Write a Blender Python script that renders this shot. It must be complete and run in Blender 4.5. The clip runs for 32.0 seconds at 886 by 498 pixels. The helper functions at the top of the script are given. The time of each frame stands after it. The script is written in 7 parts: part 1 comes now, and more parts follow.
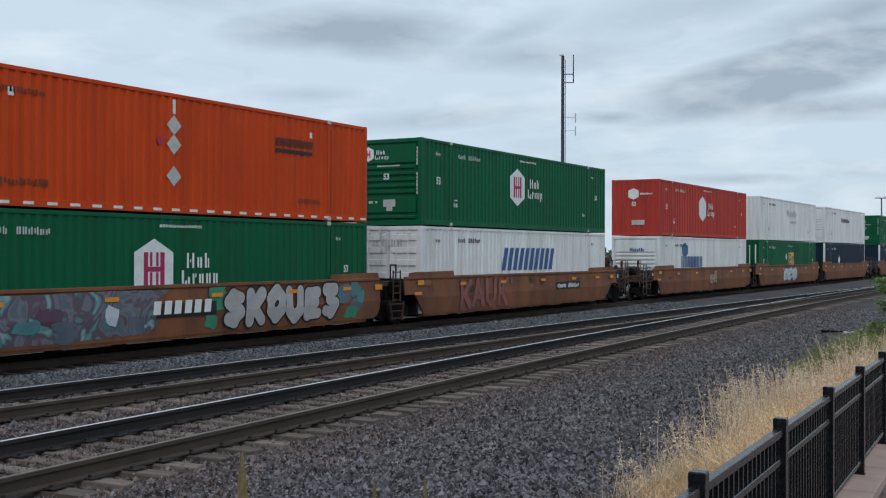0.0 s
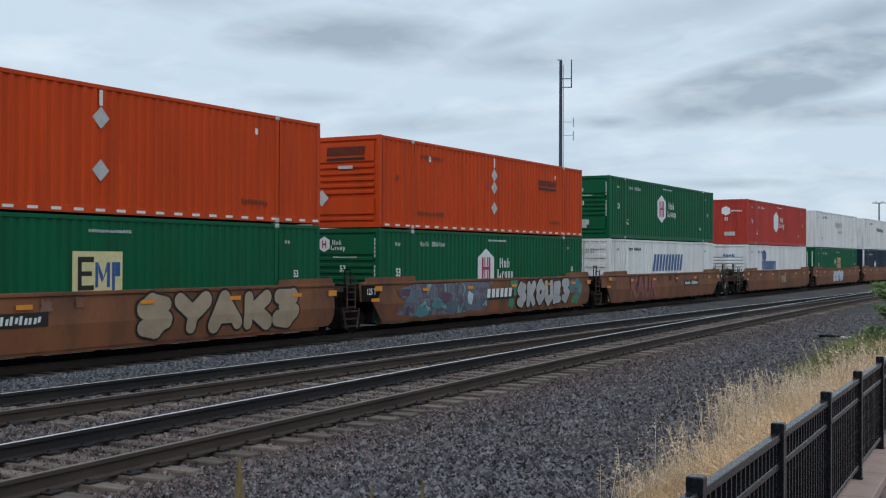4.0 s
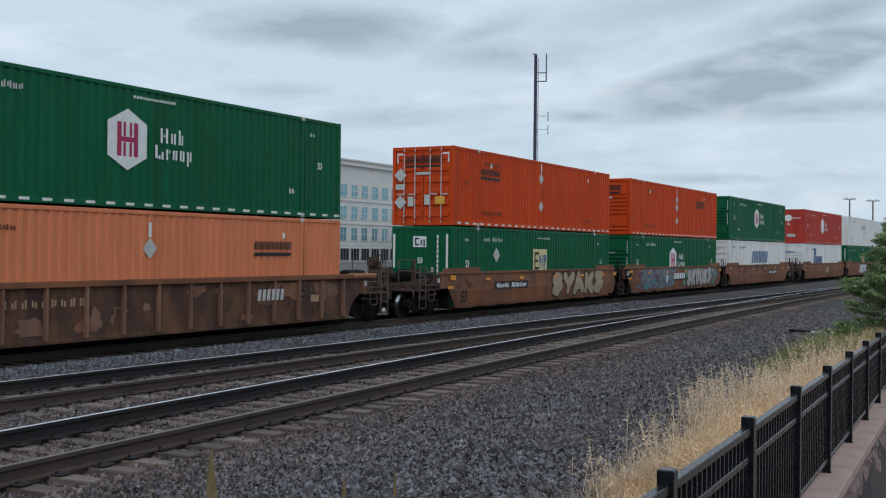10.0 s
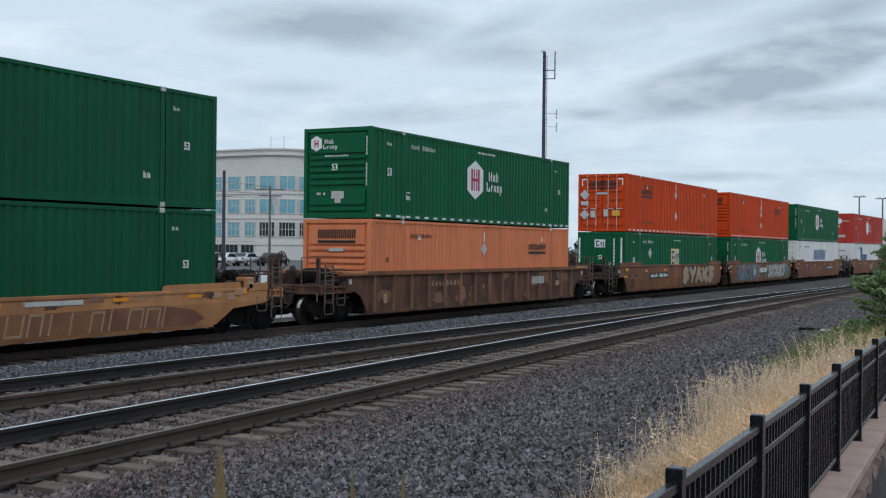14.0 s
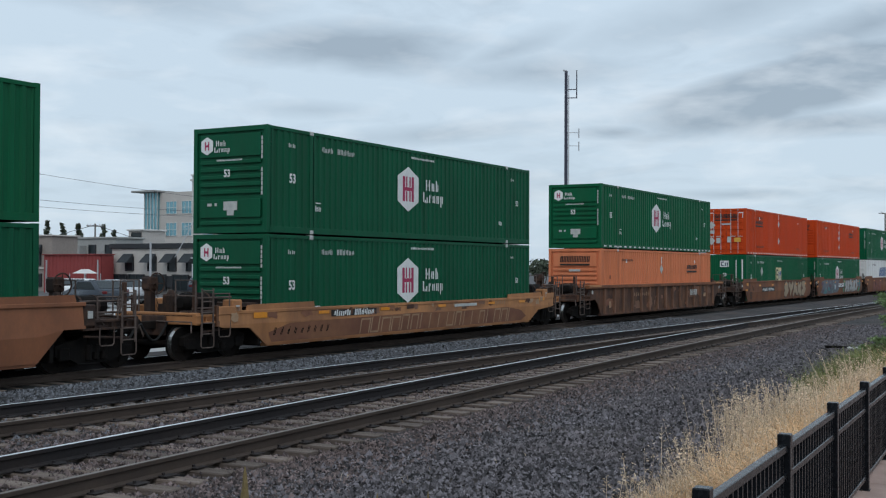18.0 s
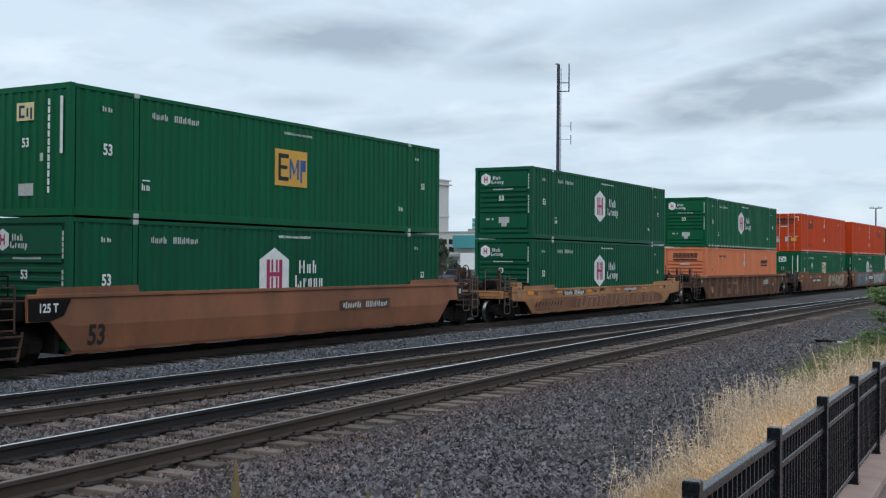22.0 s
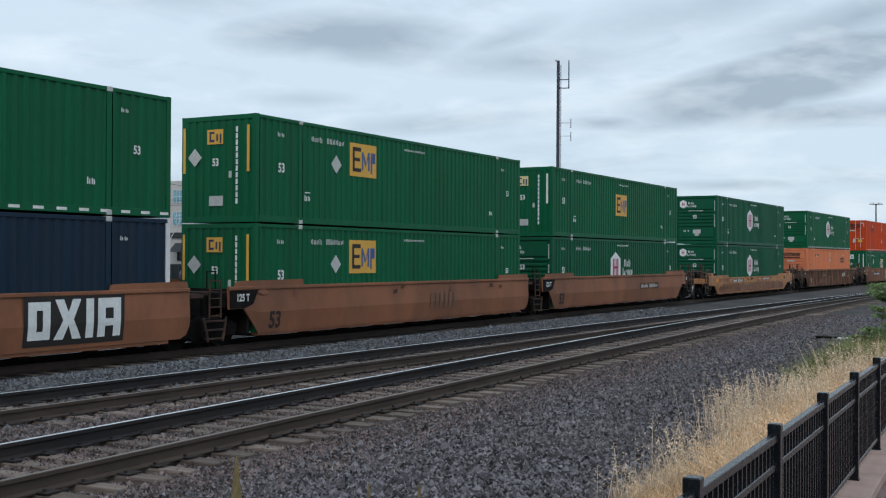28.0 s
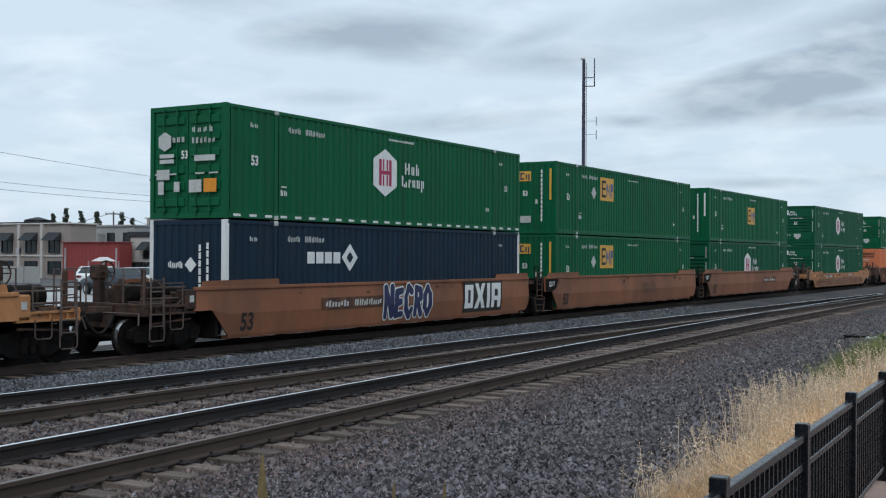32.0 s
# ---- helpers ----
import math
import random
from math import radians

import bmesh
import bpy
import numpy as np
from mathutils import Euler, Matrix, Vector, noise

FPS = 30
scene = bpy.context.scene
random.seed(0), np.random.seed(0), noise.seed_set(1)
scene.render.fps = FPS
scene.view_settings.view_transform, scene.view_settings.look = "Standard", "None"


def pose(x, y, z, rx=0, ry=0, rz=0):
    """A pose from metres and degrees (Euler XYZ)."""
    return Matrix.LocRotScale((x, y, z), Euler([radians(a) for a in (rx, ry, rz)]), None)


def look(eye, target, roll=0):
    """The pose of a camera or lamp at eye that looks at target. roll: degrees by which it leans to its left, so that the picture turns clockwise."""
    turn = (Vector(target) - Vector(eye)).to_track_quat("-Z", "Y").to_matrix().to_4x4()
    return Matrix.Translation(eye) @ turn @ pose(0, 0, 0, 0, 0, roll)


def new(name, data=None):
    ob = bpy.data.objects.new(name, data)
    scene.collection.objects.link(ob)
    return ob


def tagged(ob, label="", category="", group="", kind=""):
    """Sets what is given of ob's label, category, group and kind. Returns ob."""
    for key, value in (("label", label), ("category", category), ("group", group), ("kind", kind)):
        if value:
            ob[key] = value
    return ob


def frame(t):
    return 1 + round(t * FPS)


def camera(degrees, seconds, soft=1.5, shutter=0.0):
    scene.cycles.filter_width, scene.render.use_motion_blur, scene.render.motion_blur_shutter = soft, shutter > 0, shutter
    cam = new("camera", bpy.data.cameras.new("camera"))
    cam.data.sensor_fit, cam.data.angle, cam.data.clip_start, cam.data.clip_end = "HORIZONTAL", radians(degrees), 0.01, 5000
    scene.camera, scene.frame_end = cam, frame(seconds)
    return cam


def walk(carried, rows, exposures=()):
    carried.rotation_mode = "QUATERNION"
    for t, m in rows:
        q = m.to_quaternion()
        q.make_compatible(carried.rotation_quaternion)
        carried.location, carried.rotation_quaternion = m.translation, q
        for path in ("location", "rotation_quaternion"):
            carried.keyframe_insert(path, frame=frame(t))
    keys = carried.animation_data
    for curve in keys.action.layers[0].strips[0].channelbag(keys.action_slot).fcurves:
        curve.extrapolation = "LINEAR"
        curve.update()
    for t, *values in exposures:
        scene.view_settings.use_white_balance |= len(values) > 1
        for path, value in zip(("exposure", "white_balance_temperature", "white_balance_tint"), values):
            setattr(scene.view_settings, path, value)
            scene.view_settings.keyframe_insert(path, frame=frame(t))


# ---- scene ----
cam = camera(43.0, 32.0, soft=1.2)
EYE = 2.33          # the lens, above the rail heads under the train
PATH = [(0, -60.28, 0.20, -0.15), (0.5, -60.04, 0.09, -0.24), (1, -59.77, 0.11, -0.23), (1.5, -59.64, 0.34, -0.35), (2, -59.54, 0.49, -0.30), (2.5, -59.50, 0.41, -0.35), (3, -59.56, 0.46, -0.49), (3.5, -60.04, 0.44, -0.43), (5.5, -60.71, 0.36, -0.04), (6, -60.86, 0.16, -0.10), (6.5, -61.32, 0.01, -0.19), (7, -61.75, -0.17, -0.22), (7.5, -62.16, -0.06, -0.28), (8, -62.15, 0.03, -0.25), (8.5, -62.18, 0.24, -0.29), (9, -62.04, 0.20, -0.47), (9.5, -61.85, 0.21, -0.62), (10, -61.72, 0.08, -0.58), (10.5, -61.58, -0.04, -0.54), (11, -61.57, -0.27, -0.48), (11.5, -61.54, -0.34, -0.68), (12, -61.65, -0.57, -0.67), (12.5, -61.32, -0.62, -0.42), (13, -61.09, -0.57, -0.28), (13.5, -61.12, -0.53, -0.31), (14, -61.29, -0.05, -0.62), (14.5, -60.95, 0.46, -0.74), (16.5, -60.07, 0.58, -0.30), (17, -59.85, 0.64, -0.36), (17.5, -59.85, 0.93, -0.27), (18, -60.11, 0.96, -0.21), (18.5, -60.19, 0.93, -0.06), (19, -60.45, 1.02, -0.02), (19.5, -60.34, 0.69, -0.09), (20, -60.38, 0.60, -0.42), (20.5, -60.40, 0.60, -0.54), (21, -60.41, 0.63, -0.50), (21.5, -60.45, 0.65, -0.50), (22, -60.54, 0.60, -0.43), (22.5, -60.63, 0.48, -0.48), (23, -60.90, 0.27, -0.55), (23.5, -60.93, 0.17, -0.51), (24, -60.91, 0.18, -0.40), (24.5, -60.82, 0.16, -0.36), (25, -60.59, 0.09, -0.29), (25.5, -60.44, 0.18, -0.16), (27.5, -60.49, 0.28, -0.41), (28, -60.53, 0.45, -0.31), (28.5, -60.46, 0.64, -0.33), (29, -60.36, 0.76, -0.40), (29.5, -60.24, 0.61, -0.34), (30, -60.00, 0.38, -0.35), (30.5, -59.88, 0.32, -0.31), (31, -59.75, 0.52, -0.34), (31.5, -59.36, 0.56, -0.25), (32, -59.25, 0.37, -0.33)]
walk(cam, [(t, pose(0, 0, EYE, 90 + p, r, y)) for t, y, p, r in PATH],
     [(0, 0.07), (6, 0.06), (10, 0.03), (12, 0.16), (18, 0.04), (21, 0.19), (24, 0.22), (26, 0.19), (32, 0.17)])

# ---- sky and light ----
world = bpy.data.worlds.new("world")
scene.world = world
world.use_nodes = True
wt = world.node_tree
wt.nodes.clear()


def wn(kind, **props):
    n = wt.nodes.new(kind)
    for k, v in props.items():
        if k == "op":
            n.operation = v
        elif k == "ins":
            for i, x in v.items():
                if isinstance(x, bpy.types.NodeSocket):
                    wt.links.new(x, n.inputs[i])
                else:
                    n.inputs[i].default_value = x
    return n


def wmath(op, a, b=0.0, clamp=False):
    n = wn("ShaderNodeMath", op=op, ins={0: a, 1: b})
    n.use_clamp = clamp
    return n.outputs[0]


co = wn("ShaderNodeTexCoord").outputs["Generated"]
sep = wn("ShaderNodeSeparateXYZ", ins={0: co})
sx, sy, sz = sep.outputs
up = wmath("MAXIMUM", sz, 0.0)
deep = wmath("ADD", up, 0.14)
flat = wn("ShaderNodeCombineXYZ", ins={0: wmath("DIVIDE", sx, deep), 1: wmath("DIVIDE", sy, deep), 2: 0.3}).outputs[0]
big = wn("ShaderNodeTexNoise", ins={"Vector": flat, "Scale": 0.55, "Detail": 7.0, "Roughness": 0.55, "Distortion": 0.6}).outputs[0]
fine = wn("ShaderNodeTexNoise", ins={"Vector": flat, "Scale": 1.9, "Detail": 6.0, "Roughness": 0.6, "Distortion": 0.4}).outputs[0]
around = wmath("ARCTAN2", sy, sx)
ripple = wn("ShaderNodeTexNoise", ins={"Vector": wn("ShaderNodeCombineXYZ", ins={0: wmath("MULTIPLY", around, 17.0), 1: wmath("MULTIPLY", sz, 48.0), 2: 0.0}).outputs[0], "Scale": 0.8, "Detail": 3.5, "Roughness": 0.5}).outputs[0]
wob = wmath("MULTIPLY", wmath("SUBTRACT", ripple, 0.5), 0.85)


def bank(az, el, half_az, half_el, lean):
    """A long bank of darker cloud: 1 in its middle, 0 outside."""
    da = wmath("SUBTRACT", around, radians(az))
    de = wmath("SUBTRACT", wmath("SUBTRACT", sz, el), wmath("MULTIPLY", da, lean))
    a2 = wmath("POWER", wmath("ABSOLUTE", wmath("DIVIDE", da, radians(half_az))), 2.0)
    e2 = wmath("POWER", wmath("ABSOLUTE", wmath("DIVIDE", de, half_el)), 2.0)
    d = wmath("SQRT", wmath("ADD", a2, e2))
    return wmath("ADD", wmath("SUBTRACT", 1.0, d), wob, True)


mottle = wn("ShaderNodeTexNoise", ins={"Vector": wn("ShaderNodeCombineXYZ", ins={0: wmath("MULTIPLY", around, 9.0), 1: wmath("MULTIPLY", sz, 34.0), 2: 2.7}).outputs[0], "Scale": 1.0, "Detail": 8.0, "Roughness": 0.58, "Distortion": 0.9}).outputs[0]
dark = wmath("MULTIPLY", wmath("SUBTRACT", wmath("ADD", wmath("MULTIPLY", big, 0.35), wmath("ADD", wmath("MULTIPLY", mottle, 0.4), wmath("MULTIPLY", fine, 0.25))), 0.48), 2.6, True)
for args, w in (((34.3, .192, 7.5, .028, .0), 1.25), ((12.8, .153, 9.5, .032, -.22), 2.3), ((9, .200, 8, .026, -.2), .8), ((15, .222, 12, .030, -.2), .55), ((26.5, .190, 4.5, .016, -.3), .55), ((11, .122, 9, .014, 0), .9), ((25, .172, 7, .020, .0), .7), ((21.1, .119, 3.0, .009, 0), .9), ((29.8, .119, 8, .013, -.08), .6), ((15.5, .064, 5, .007, 0), .6), ((47, .235, 12, .03, .1), .7), ((36.5, .138, 4, .01, 0), .4)):
    dark = wmath("MAXIMUM", dark, wmath("MINIMUM", wmath("MULTIPLY", bank(*args), w), 0.85))
lite = wmath("MULTIPLY", wmath("SUBTRACT", wmath("ADD", wmath("MULTIPLY", ripple, 0.5), wmath("MULTIPLY", fine, 0.5)), 0.48), 4.0, True)
ramp = wn("ShaderNodeMix", ins={0: dark})
ramp.data_type = "RGBA"
ramp.inputs[6].default_value = (0.560, 0.680, 0.792, 1)
ramp.inputs[7].default_value = (0.295, 0.370, 0.450, 1)
glow = wn("ShaderNodeMix", ins={0: wmath("MULTIPLY", lite, 0.7)})
glow.data_type = "RGBA"
wt.links.new(ramp.outputs[2], glow.inputs[6])
glow.inputs[7].default_value = (0.79, 0.865, 0.935, 1)
sky = wn("ShaderNodeTexSky")
sky.sky_type = "NISHITA"
sky.sun_disc = False
sky.sun_elevation, sky.sun_rotation = radians(41), radians(241)
skyw = wn("ShaderNodeMix", ins={0: 0.06})
skyw.data_type = "RGBA"
wt.links.new(glow.outputs[2], skyw.inputs[6])
tamed = wn("ShaderNodeVectorMath", op="SCALE", ins={0: sky.outputs[0], 3: 0.1})
wt.links.new(tamed.outputs[0], skyw.inputs[7])
lift = wmath("ADD", 1.0, wmath("MULTIPLY", wmath("POWER", up, 1.3), 0.35))
bg = wn("ShaderNodeBackground", ins={0: skyw.outputs[2], 1: lift})
wt.links.new(bg.outputs[0], wn("ShaderNodeOutputWorld").inputs[0])

sun = new("sun", bpy.data.lights.new("sun", "SUN"))
sun.data.energy, sun.data.angle, sun.data.color = 0.62, radians(25), (1.0, 0.96, 0.90)
sun.matrix_world = look((-40, -22, 40), (0, 0, 0))


# ---- materials ----
def mat(name, col, col2=None, rough=0.6, metal=0.0, scale=2.0, amt=0.5, bump=0.15, bscale=40.0, stretch=(1, 1, 1), dirt=None, dirt_amt=0.0, dirt_scale=0.6, vary=0.0, island=False, spec=0.3):
    m = bpy.data.materials.new(name)
    m.use_nodes = True
    nt = m.node_tree
    b = nt.nodes["Principled BSDF"]
    b.inputs["Specular IOR Level"].default_value = spec
    b.inputs["Roughness"].default_value, b.inputs["Metallic"].default_value = rough, metal
    tc = nt.nodes.new("ShaderNodeTexCoord")
    mp = nt.nodes.new("ShaderNodeMapping")
    mp.inputs["Scale"].default_value = stretch
    nt.links.new(tc.outputs["Object"], mp.inputs["Vector"])

    def noise_at(s, detail=8.0, vec=mp.outputs[0]):
        n = nt.nodes.new("ShaderNodeTexNoise")
        n.inputs["Scale"].default_value, n.inputs["Detail"].default_value, n.inputs["Roughness"].default_value = s, detail, 0.62
        nt.links.new(vec, n.inputs["Vector"])
        return n.outputs[0]

    def spread(sock, lo, hi):
        r = nt.nodes.new("ShaderNodeMapRange")
        r.inputs[1].default_value, r.inputs[2].default_value = lo, hi
        nt.links.new(sock, r.inputs[0])
        return r.outputs[0]

    def mixed(fac, a, c, how="MIX"):
        x = nt.nodes.new("ShaderNodeMix")
        x.data_type, x.blend_type = "RGBA", how
        for i, v in ((0, fac), (6, a), (7, c)):
            if isinstance(v, bpy.types.NodeSocket):
                nt.links.new(v, x.inputs[i])
            else:
                x.inputs[i].default_value = v if i == 0 else (*v, 1)
        return x.outputs[2]

    col2 = col2 or tuple(c * 0.72 for c in col)
    f1 = nt.nodes.new("ShaderNodeMath")
    f1.operation = "MULTIPLY"
    f1.inputs[1].default_value = amt
    nt.links.new(spread(noise_at(scale), 0.35, 0.68), f1.inputs[0])
    out = mixed(f1.outputs[0], col, col2)
    grain = spread(noise_at(bscale * 0.6, 4.0), 0.2, 0.8)
    gm = nt.nodes.new("ShaderNodeMapRange")
    gm.inputs[3].default_value, gm.inputs[4].default_value = 0.86, 1.12
    nt.links.new(grain, gm.inputs[0])
    gc = nt.nodes.new("ShaderNodeCombineColor")
    for i in range(3):
        nt.links.new(gm.outputs[0], gc.inputs[i])
    out = mixed(1.0, out, gc.outputs[0], "MULTIPLY")
    if dirt:
        d = nt.nodes.new("ShaderNodeMath")
        d.operation = "MULTIPLY"
        d.inputs[1].default_value = dirt_amt
        nt.links.new(spread(noise_at(dirt_scale, 10.0), 0.45, 0.75), d.inputs[0])
        out = mixed(d.outputs[0], out, dirt)
    if vary:
        if island:
            rnd = nt.nodes.new("ShaderNodeNewGeometry").outputs["Random Per Island"]
        else:
            rnd = nt.nodes.new("ShaderNodeObjectInfo").outputs["Random"]
        h = nt.nodes.new("ShaderNodeHueSaturation")
        v = nt.nodes.new("ShaderNodeMapRange")
        v.inputs[3].default_value, v.inputs[4].default_value = 1 - vary, 1 + vary
        nt.links.new(rnd, v.inputs[0])
        nt.links.new(v.outputs[0], h.inputs["Value"])
        nt.links.new(out, h.inputs["Color"])
        out = h.outputs[0]
    nt.links.new(out, b.inputs["Base Color"])
    rr = nt.nodes.new("ShaderNodeMapRange")
    rr.inputs[3].default_value, rr.inputs[4].default_value = max(rough - 0.12, 0.05), min(rough + 0.14, 1)
    nt.links.new(grain, rr.inputs[0])
    nt.links.new(rr.outputs[0], b.inputs["Roughness"])
    if bump:
        bp = nt.nodes.new("ShaderNodeBump")
        bp.inputs["Strength"].default_value, bp.inputs["Distance"].default_value = bump, 0.02
        nt.links.new(noise_at(bscale), bp.inputs["Height"])
        nt.links.new(bp.outputs[0], b.inputs["Normal"])
    return m


STREAK = (3.0, 3.0, 0.35)
M = {
    "orange": mat("orange_paint", (0.57, 0.064, 0.012), (0.46, 0.047, 0.010), 0.5, 0, 0.9, 0.7, 0.05, 30, STREAK, (0.20, 0.05, 0.02), 0.35, 0.5, spec=0.09),
    "peach": mat("faded_orange_paint", (0.68, 0.222, 0.108), (0.57, 0.176, 0.082), 0.6, 0, 0.9, 0.7, 0.05, 30, STREAK, (0.32, 0.13, 0.06), 0.4, 0.6, spec=0.09),
    "green": mat("green_paint", (0.0050, 0.108, 0.047), (0.0040, 0.083, 0.036), 0.45, 0, 0.9, 0.7, 0.05, 30, STREAK, (0.02, 0.05, 0.025), 0.45, 0.5, spec=0.09),
    "green_dk": mat("dark_green_paint", (0.0065, 0.093, 0.046), (0.0050, 0.071, 0.035), 0.45, 0, 0.9, 0.7, 0.05, 30, STREAK, (0.015, 0.035, 0.02), 0.4, 0.5, spec=0.09),
    "white": mat("white_paint", (0.74, 0.75, 0.75), (0.60, 0.61, 0.60), 0.5, 0, 0.9, 0.7, 0.05, 30, STREAK, (0.30, 0.27, 0.23), 0.45, 0.6, spec=0.09),
    "red": mat("red_paint", (0.46, 0.056, 0.040), (0.37, 0.043, 0.032), 0.5, 0, 0.9, 0.7, 0.05, 30, STREAK, (0.13, 0.03, 0.03), 0.5, 0.5, spec=0.09),
    "navy": mat("navy_paint", (0.013, 0.030, 0.052), (0.009, 0.021, 0.037), 0.45, 0, 0.9, 0.7, 0.05, 30, STREAK, (0.03, 0.03, 0.035), 0.4, 0.5, spec=0.09),
    "car_brown": mat("brown_wagon_paint", (0.235, 0.088, 0.036), (0.16, 0.058, 0.027), 0.7, 0, 0.8, 0.8, 0.1, 30, (1, 1, 0.5), (0.06, 0.035, 0.028), 0.85, 1.1),
    "car_tan": mat("tan_wagon_paint", (0.275, 0.107, 0.052), (0.200, 0.075, 0.038), 0.65, 0, 0.8, 0.8, 0.08, 30, (1, 1, 0.5), (0.10, 0.05, 0.032), 0.75, 0.6),
    "car_rust": mat("rusty_wagon_steel", (0.085, 0.042, 0.028), (0.050, 0.027, 0.021), 0.8, 0, 1.2, 0.9, 0.15, 30, (1, 1, 0.5), (0.20, 0.088, 0.042), 0.9, 1.9),
    "car_yellow": mat("yellow_wagon_paint", (0.47, 0.215, 0.085), (0.34, 0.145, 0.060), 0.65, 0, 0.8, 0.8, 0.08, 30, (1, 1, 0.5), (0.16, 0.075, 0.045), 0.85, 0.7),
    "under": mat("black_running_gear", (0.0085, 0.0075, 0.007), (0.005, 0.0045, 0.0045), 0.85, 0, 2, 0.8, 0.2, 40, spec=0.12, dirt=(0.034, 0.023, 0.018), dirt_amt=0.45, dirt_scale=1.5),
    "gear": mat("rusty_black_gear", (0.050, 0.033, 0.028), (0.022, 0.016, 0.014), 0.85, 0, 3, 0.9, 0.2, 40, spec=0.2, dirt=(0.150, 0.075, 0.046), dirt_amt=0.7, dirt_scale=2.2),
    "steel_worn": mat("worn_steel", (0.45, 0.44, 0.43), (0.32, 0.31, 0.30), 0.3, 1.0, 3, 0.6, 0.03, 60),
    "rail_web": mat("rusted_rail", (0.022, 0.019, 0.020), (0.015, 0.013, 0.014), 0.85, 0, 1.2, 0.8, 0.2, 40, dirt=(0.050, 0.034, 0.026), dirt_amt=0.4, dirt_scale=0.7),
    "rail_head": mat("polished_rail_head", (0.80, 0.81, 0.83), (0.62, 0.63, 0.64), 0.48, 1.0, 1.0, 0.5, 0.02, 60, (0.2, 3, 1)),
    "sleeper": mat("weathered_sleeper_wood", (0.180, 0.143, 0.121), (0.092, 0.070, 0.058), 0.9, 0, 3, 0.8, 0.5, 25, (4, 0.6, 4), (0.10, 0.074, 0.060), 0.5, 0.8, vary=0.35),
    # Bed much darker than the stones: shade of the gaps between them, as colour.
    "ballast": mat("ballast_bed", (0.042, 0.038, 0.039), (0.015, 0.0138, 0.0142), 0.95, 0, 9, 0.9, 1.0, 14, dirt=(0.105, 0.082, 0.070), dirt_amt=0.7, dirt_scale=0.25),
    "stone": mat("ballast_stone", (0.160, 0.148, 0.160), (0.036, 0.033, 0.037), 0.9, 0, 12, 0.7, 0.4, 60, dirt=(0.094, 0.072, 0.066), dirt_amt=0.7, dirt_scale=0.18, vary=0.9, island=True),
    "stone_blue": mat("blue_grey_stone", (0.134, 0.139, 0.154), (0.045, 0.047, 0.053), 0.9, 0, 12, 0.7, 0.4, 60, dirt=(0.085, 0.078, 0.078), dirt_amt=0.5, dirt_scale=0.3, vary=0.9, island=True),
    "stone_rust": mat("rust_dusted_stone", (0.160, 0.123, 0.119), (0.044, 0.034, 0.033), 0.9, 0, 12, 0.7, 0.4, 60, dirt=(0.098, 0.066, 0.054), dirt_amt=0.7, dirt_scale=0.3, vary=0.85, island=True),
    "rail_dull": mat("dull_rail_head", (0.20, 0.17, 0.15), (0.12, 0.10, 0.09), 0.55, 0.6, 1.0, 0.7, 0.05, 60, (0.2, 3, 1)),
    "asphalt": mat("grey_asphalt", (0.11, 0.11, 0.11), (0.075, 0.075, 0.077), 0.9, 0, 0.5, 0.8, 0.3, 20),
    "paving": mat("plaza_paving", (0.26, 0.19, 0.17), (0.20, 0.15, 0.13), 0.85, 0, 1.5, 0.7, 0.3, 25),
    "coping": mat("pink_stone_coping", (0.40, 0.285, 0.245), (0.33, 0.235, 0.205), 0.8, 0, 2.5, 0.6, 0.15, 40, dirt=(0.22, 0.16, 0.14), dirt_amt=0.4, dirt_scale=1.2),
    "wallstone": mat("rough_pink_stone", (0.24, 0.17, 0.155), (0.12, 0.085, 0.080), 0.9, 0, 7, 0.9, 0.9, 12, vary=0.2),
    "fence": mat("black_fence_paint", (0.006, 0.007, 0.009), (0.010, 0.011, 0.014), 0.24, 0, 4, 0.5, 0.03, 60, spec=0.22),
    "mast": mat("dark_steel_mast", (0.045, 0.047, 0.070), None, 0.6, 0, 1, 0.5, 0.05, 20),
    "antenna": mat("grey_antenna", (0.45, 0.46, 0.48), None, 0.5, 0.2, 3, 0.4, 0.03, 30),
    "wood_pole": mat("weathered_pole_wood", (0.16, 0.145, 0.135), (0.11, 0.098, 0.09), 0.9, 0, 2, 0.8, 0.4, 20, (4, 4, 0.4)),
    "concrete": mat("pale_concrete", (0.61, 0.595, 0.575), (0.54, 0.525, 0.505), 0.8, 0, 0.3, 0.6, 0.1, 8),
    "tan_wall": mat("tan_render", (0.50, 0.465, 0.435), (0.43, 0.40, 0.375), 0.85, 0, 0.3, 0.6, 0.1, 8),
    "beige_wall": mat("beige_render", (0.30, 0.258, 0.232), (0.245, 0.21, 0.19), 0.85, 0, 0.4, 0.6, 0.15, 8),
    "grey_wall": mat("grey_block_wall", (0.33, 0.33, 0.32), (0.26, 0.26, 0.25), 0.85, 0, 0.4, 0.6, 0.15, 8),
    "red_wall": mat("red_metal_siding", (0.27, 0.052, 0.050), (0.22, 0.042, 0.040), 0.7, 0, 0.5, 0.6, 0.1, 10),
    "dark_trim": mat("dark_trim", (0.030, 0.032, 0.036), None, 0.6, 0, 2, 0.5, 0.05, 20),
    "awning": mat("dark_awning_cloth", (0.035, 0.040, 0.045), None, 0.8, 0, 3, 0.5, 0.1, 40),
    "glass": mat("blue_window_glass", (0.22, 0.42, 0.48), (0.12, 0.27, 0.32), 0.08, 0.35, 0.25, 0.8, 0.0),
    "glass_dk": mat("dark_window_glass", (0.020, 0.028, 0.032), None, 0.08, 0, 0.5, 0.5, 0.0),
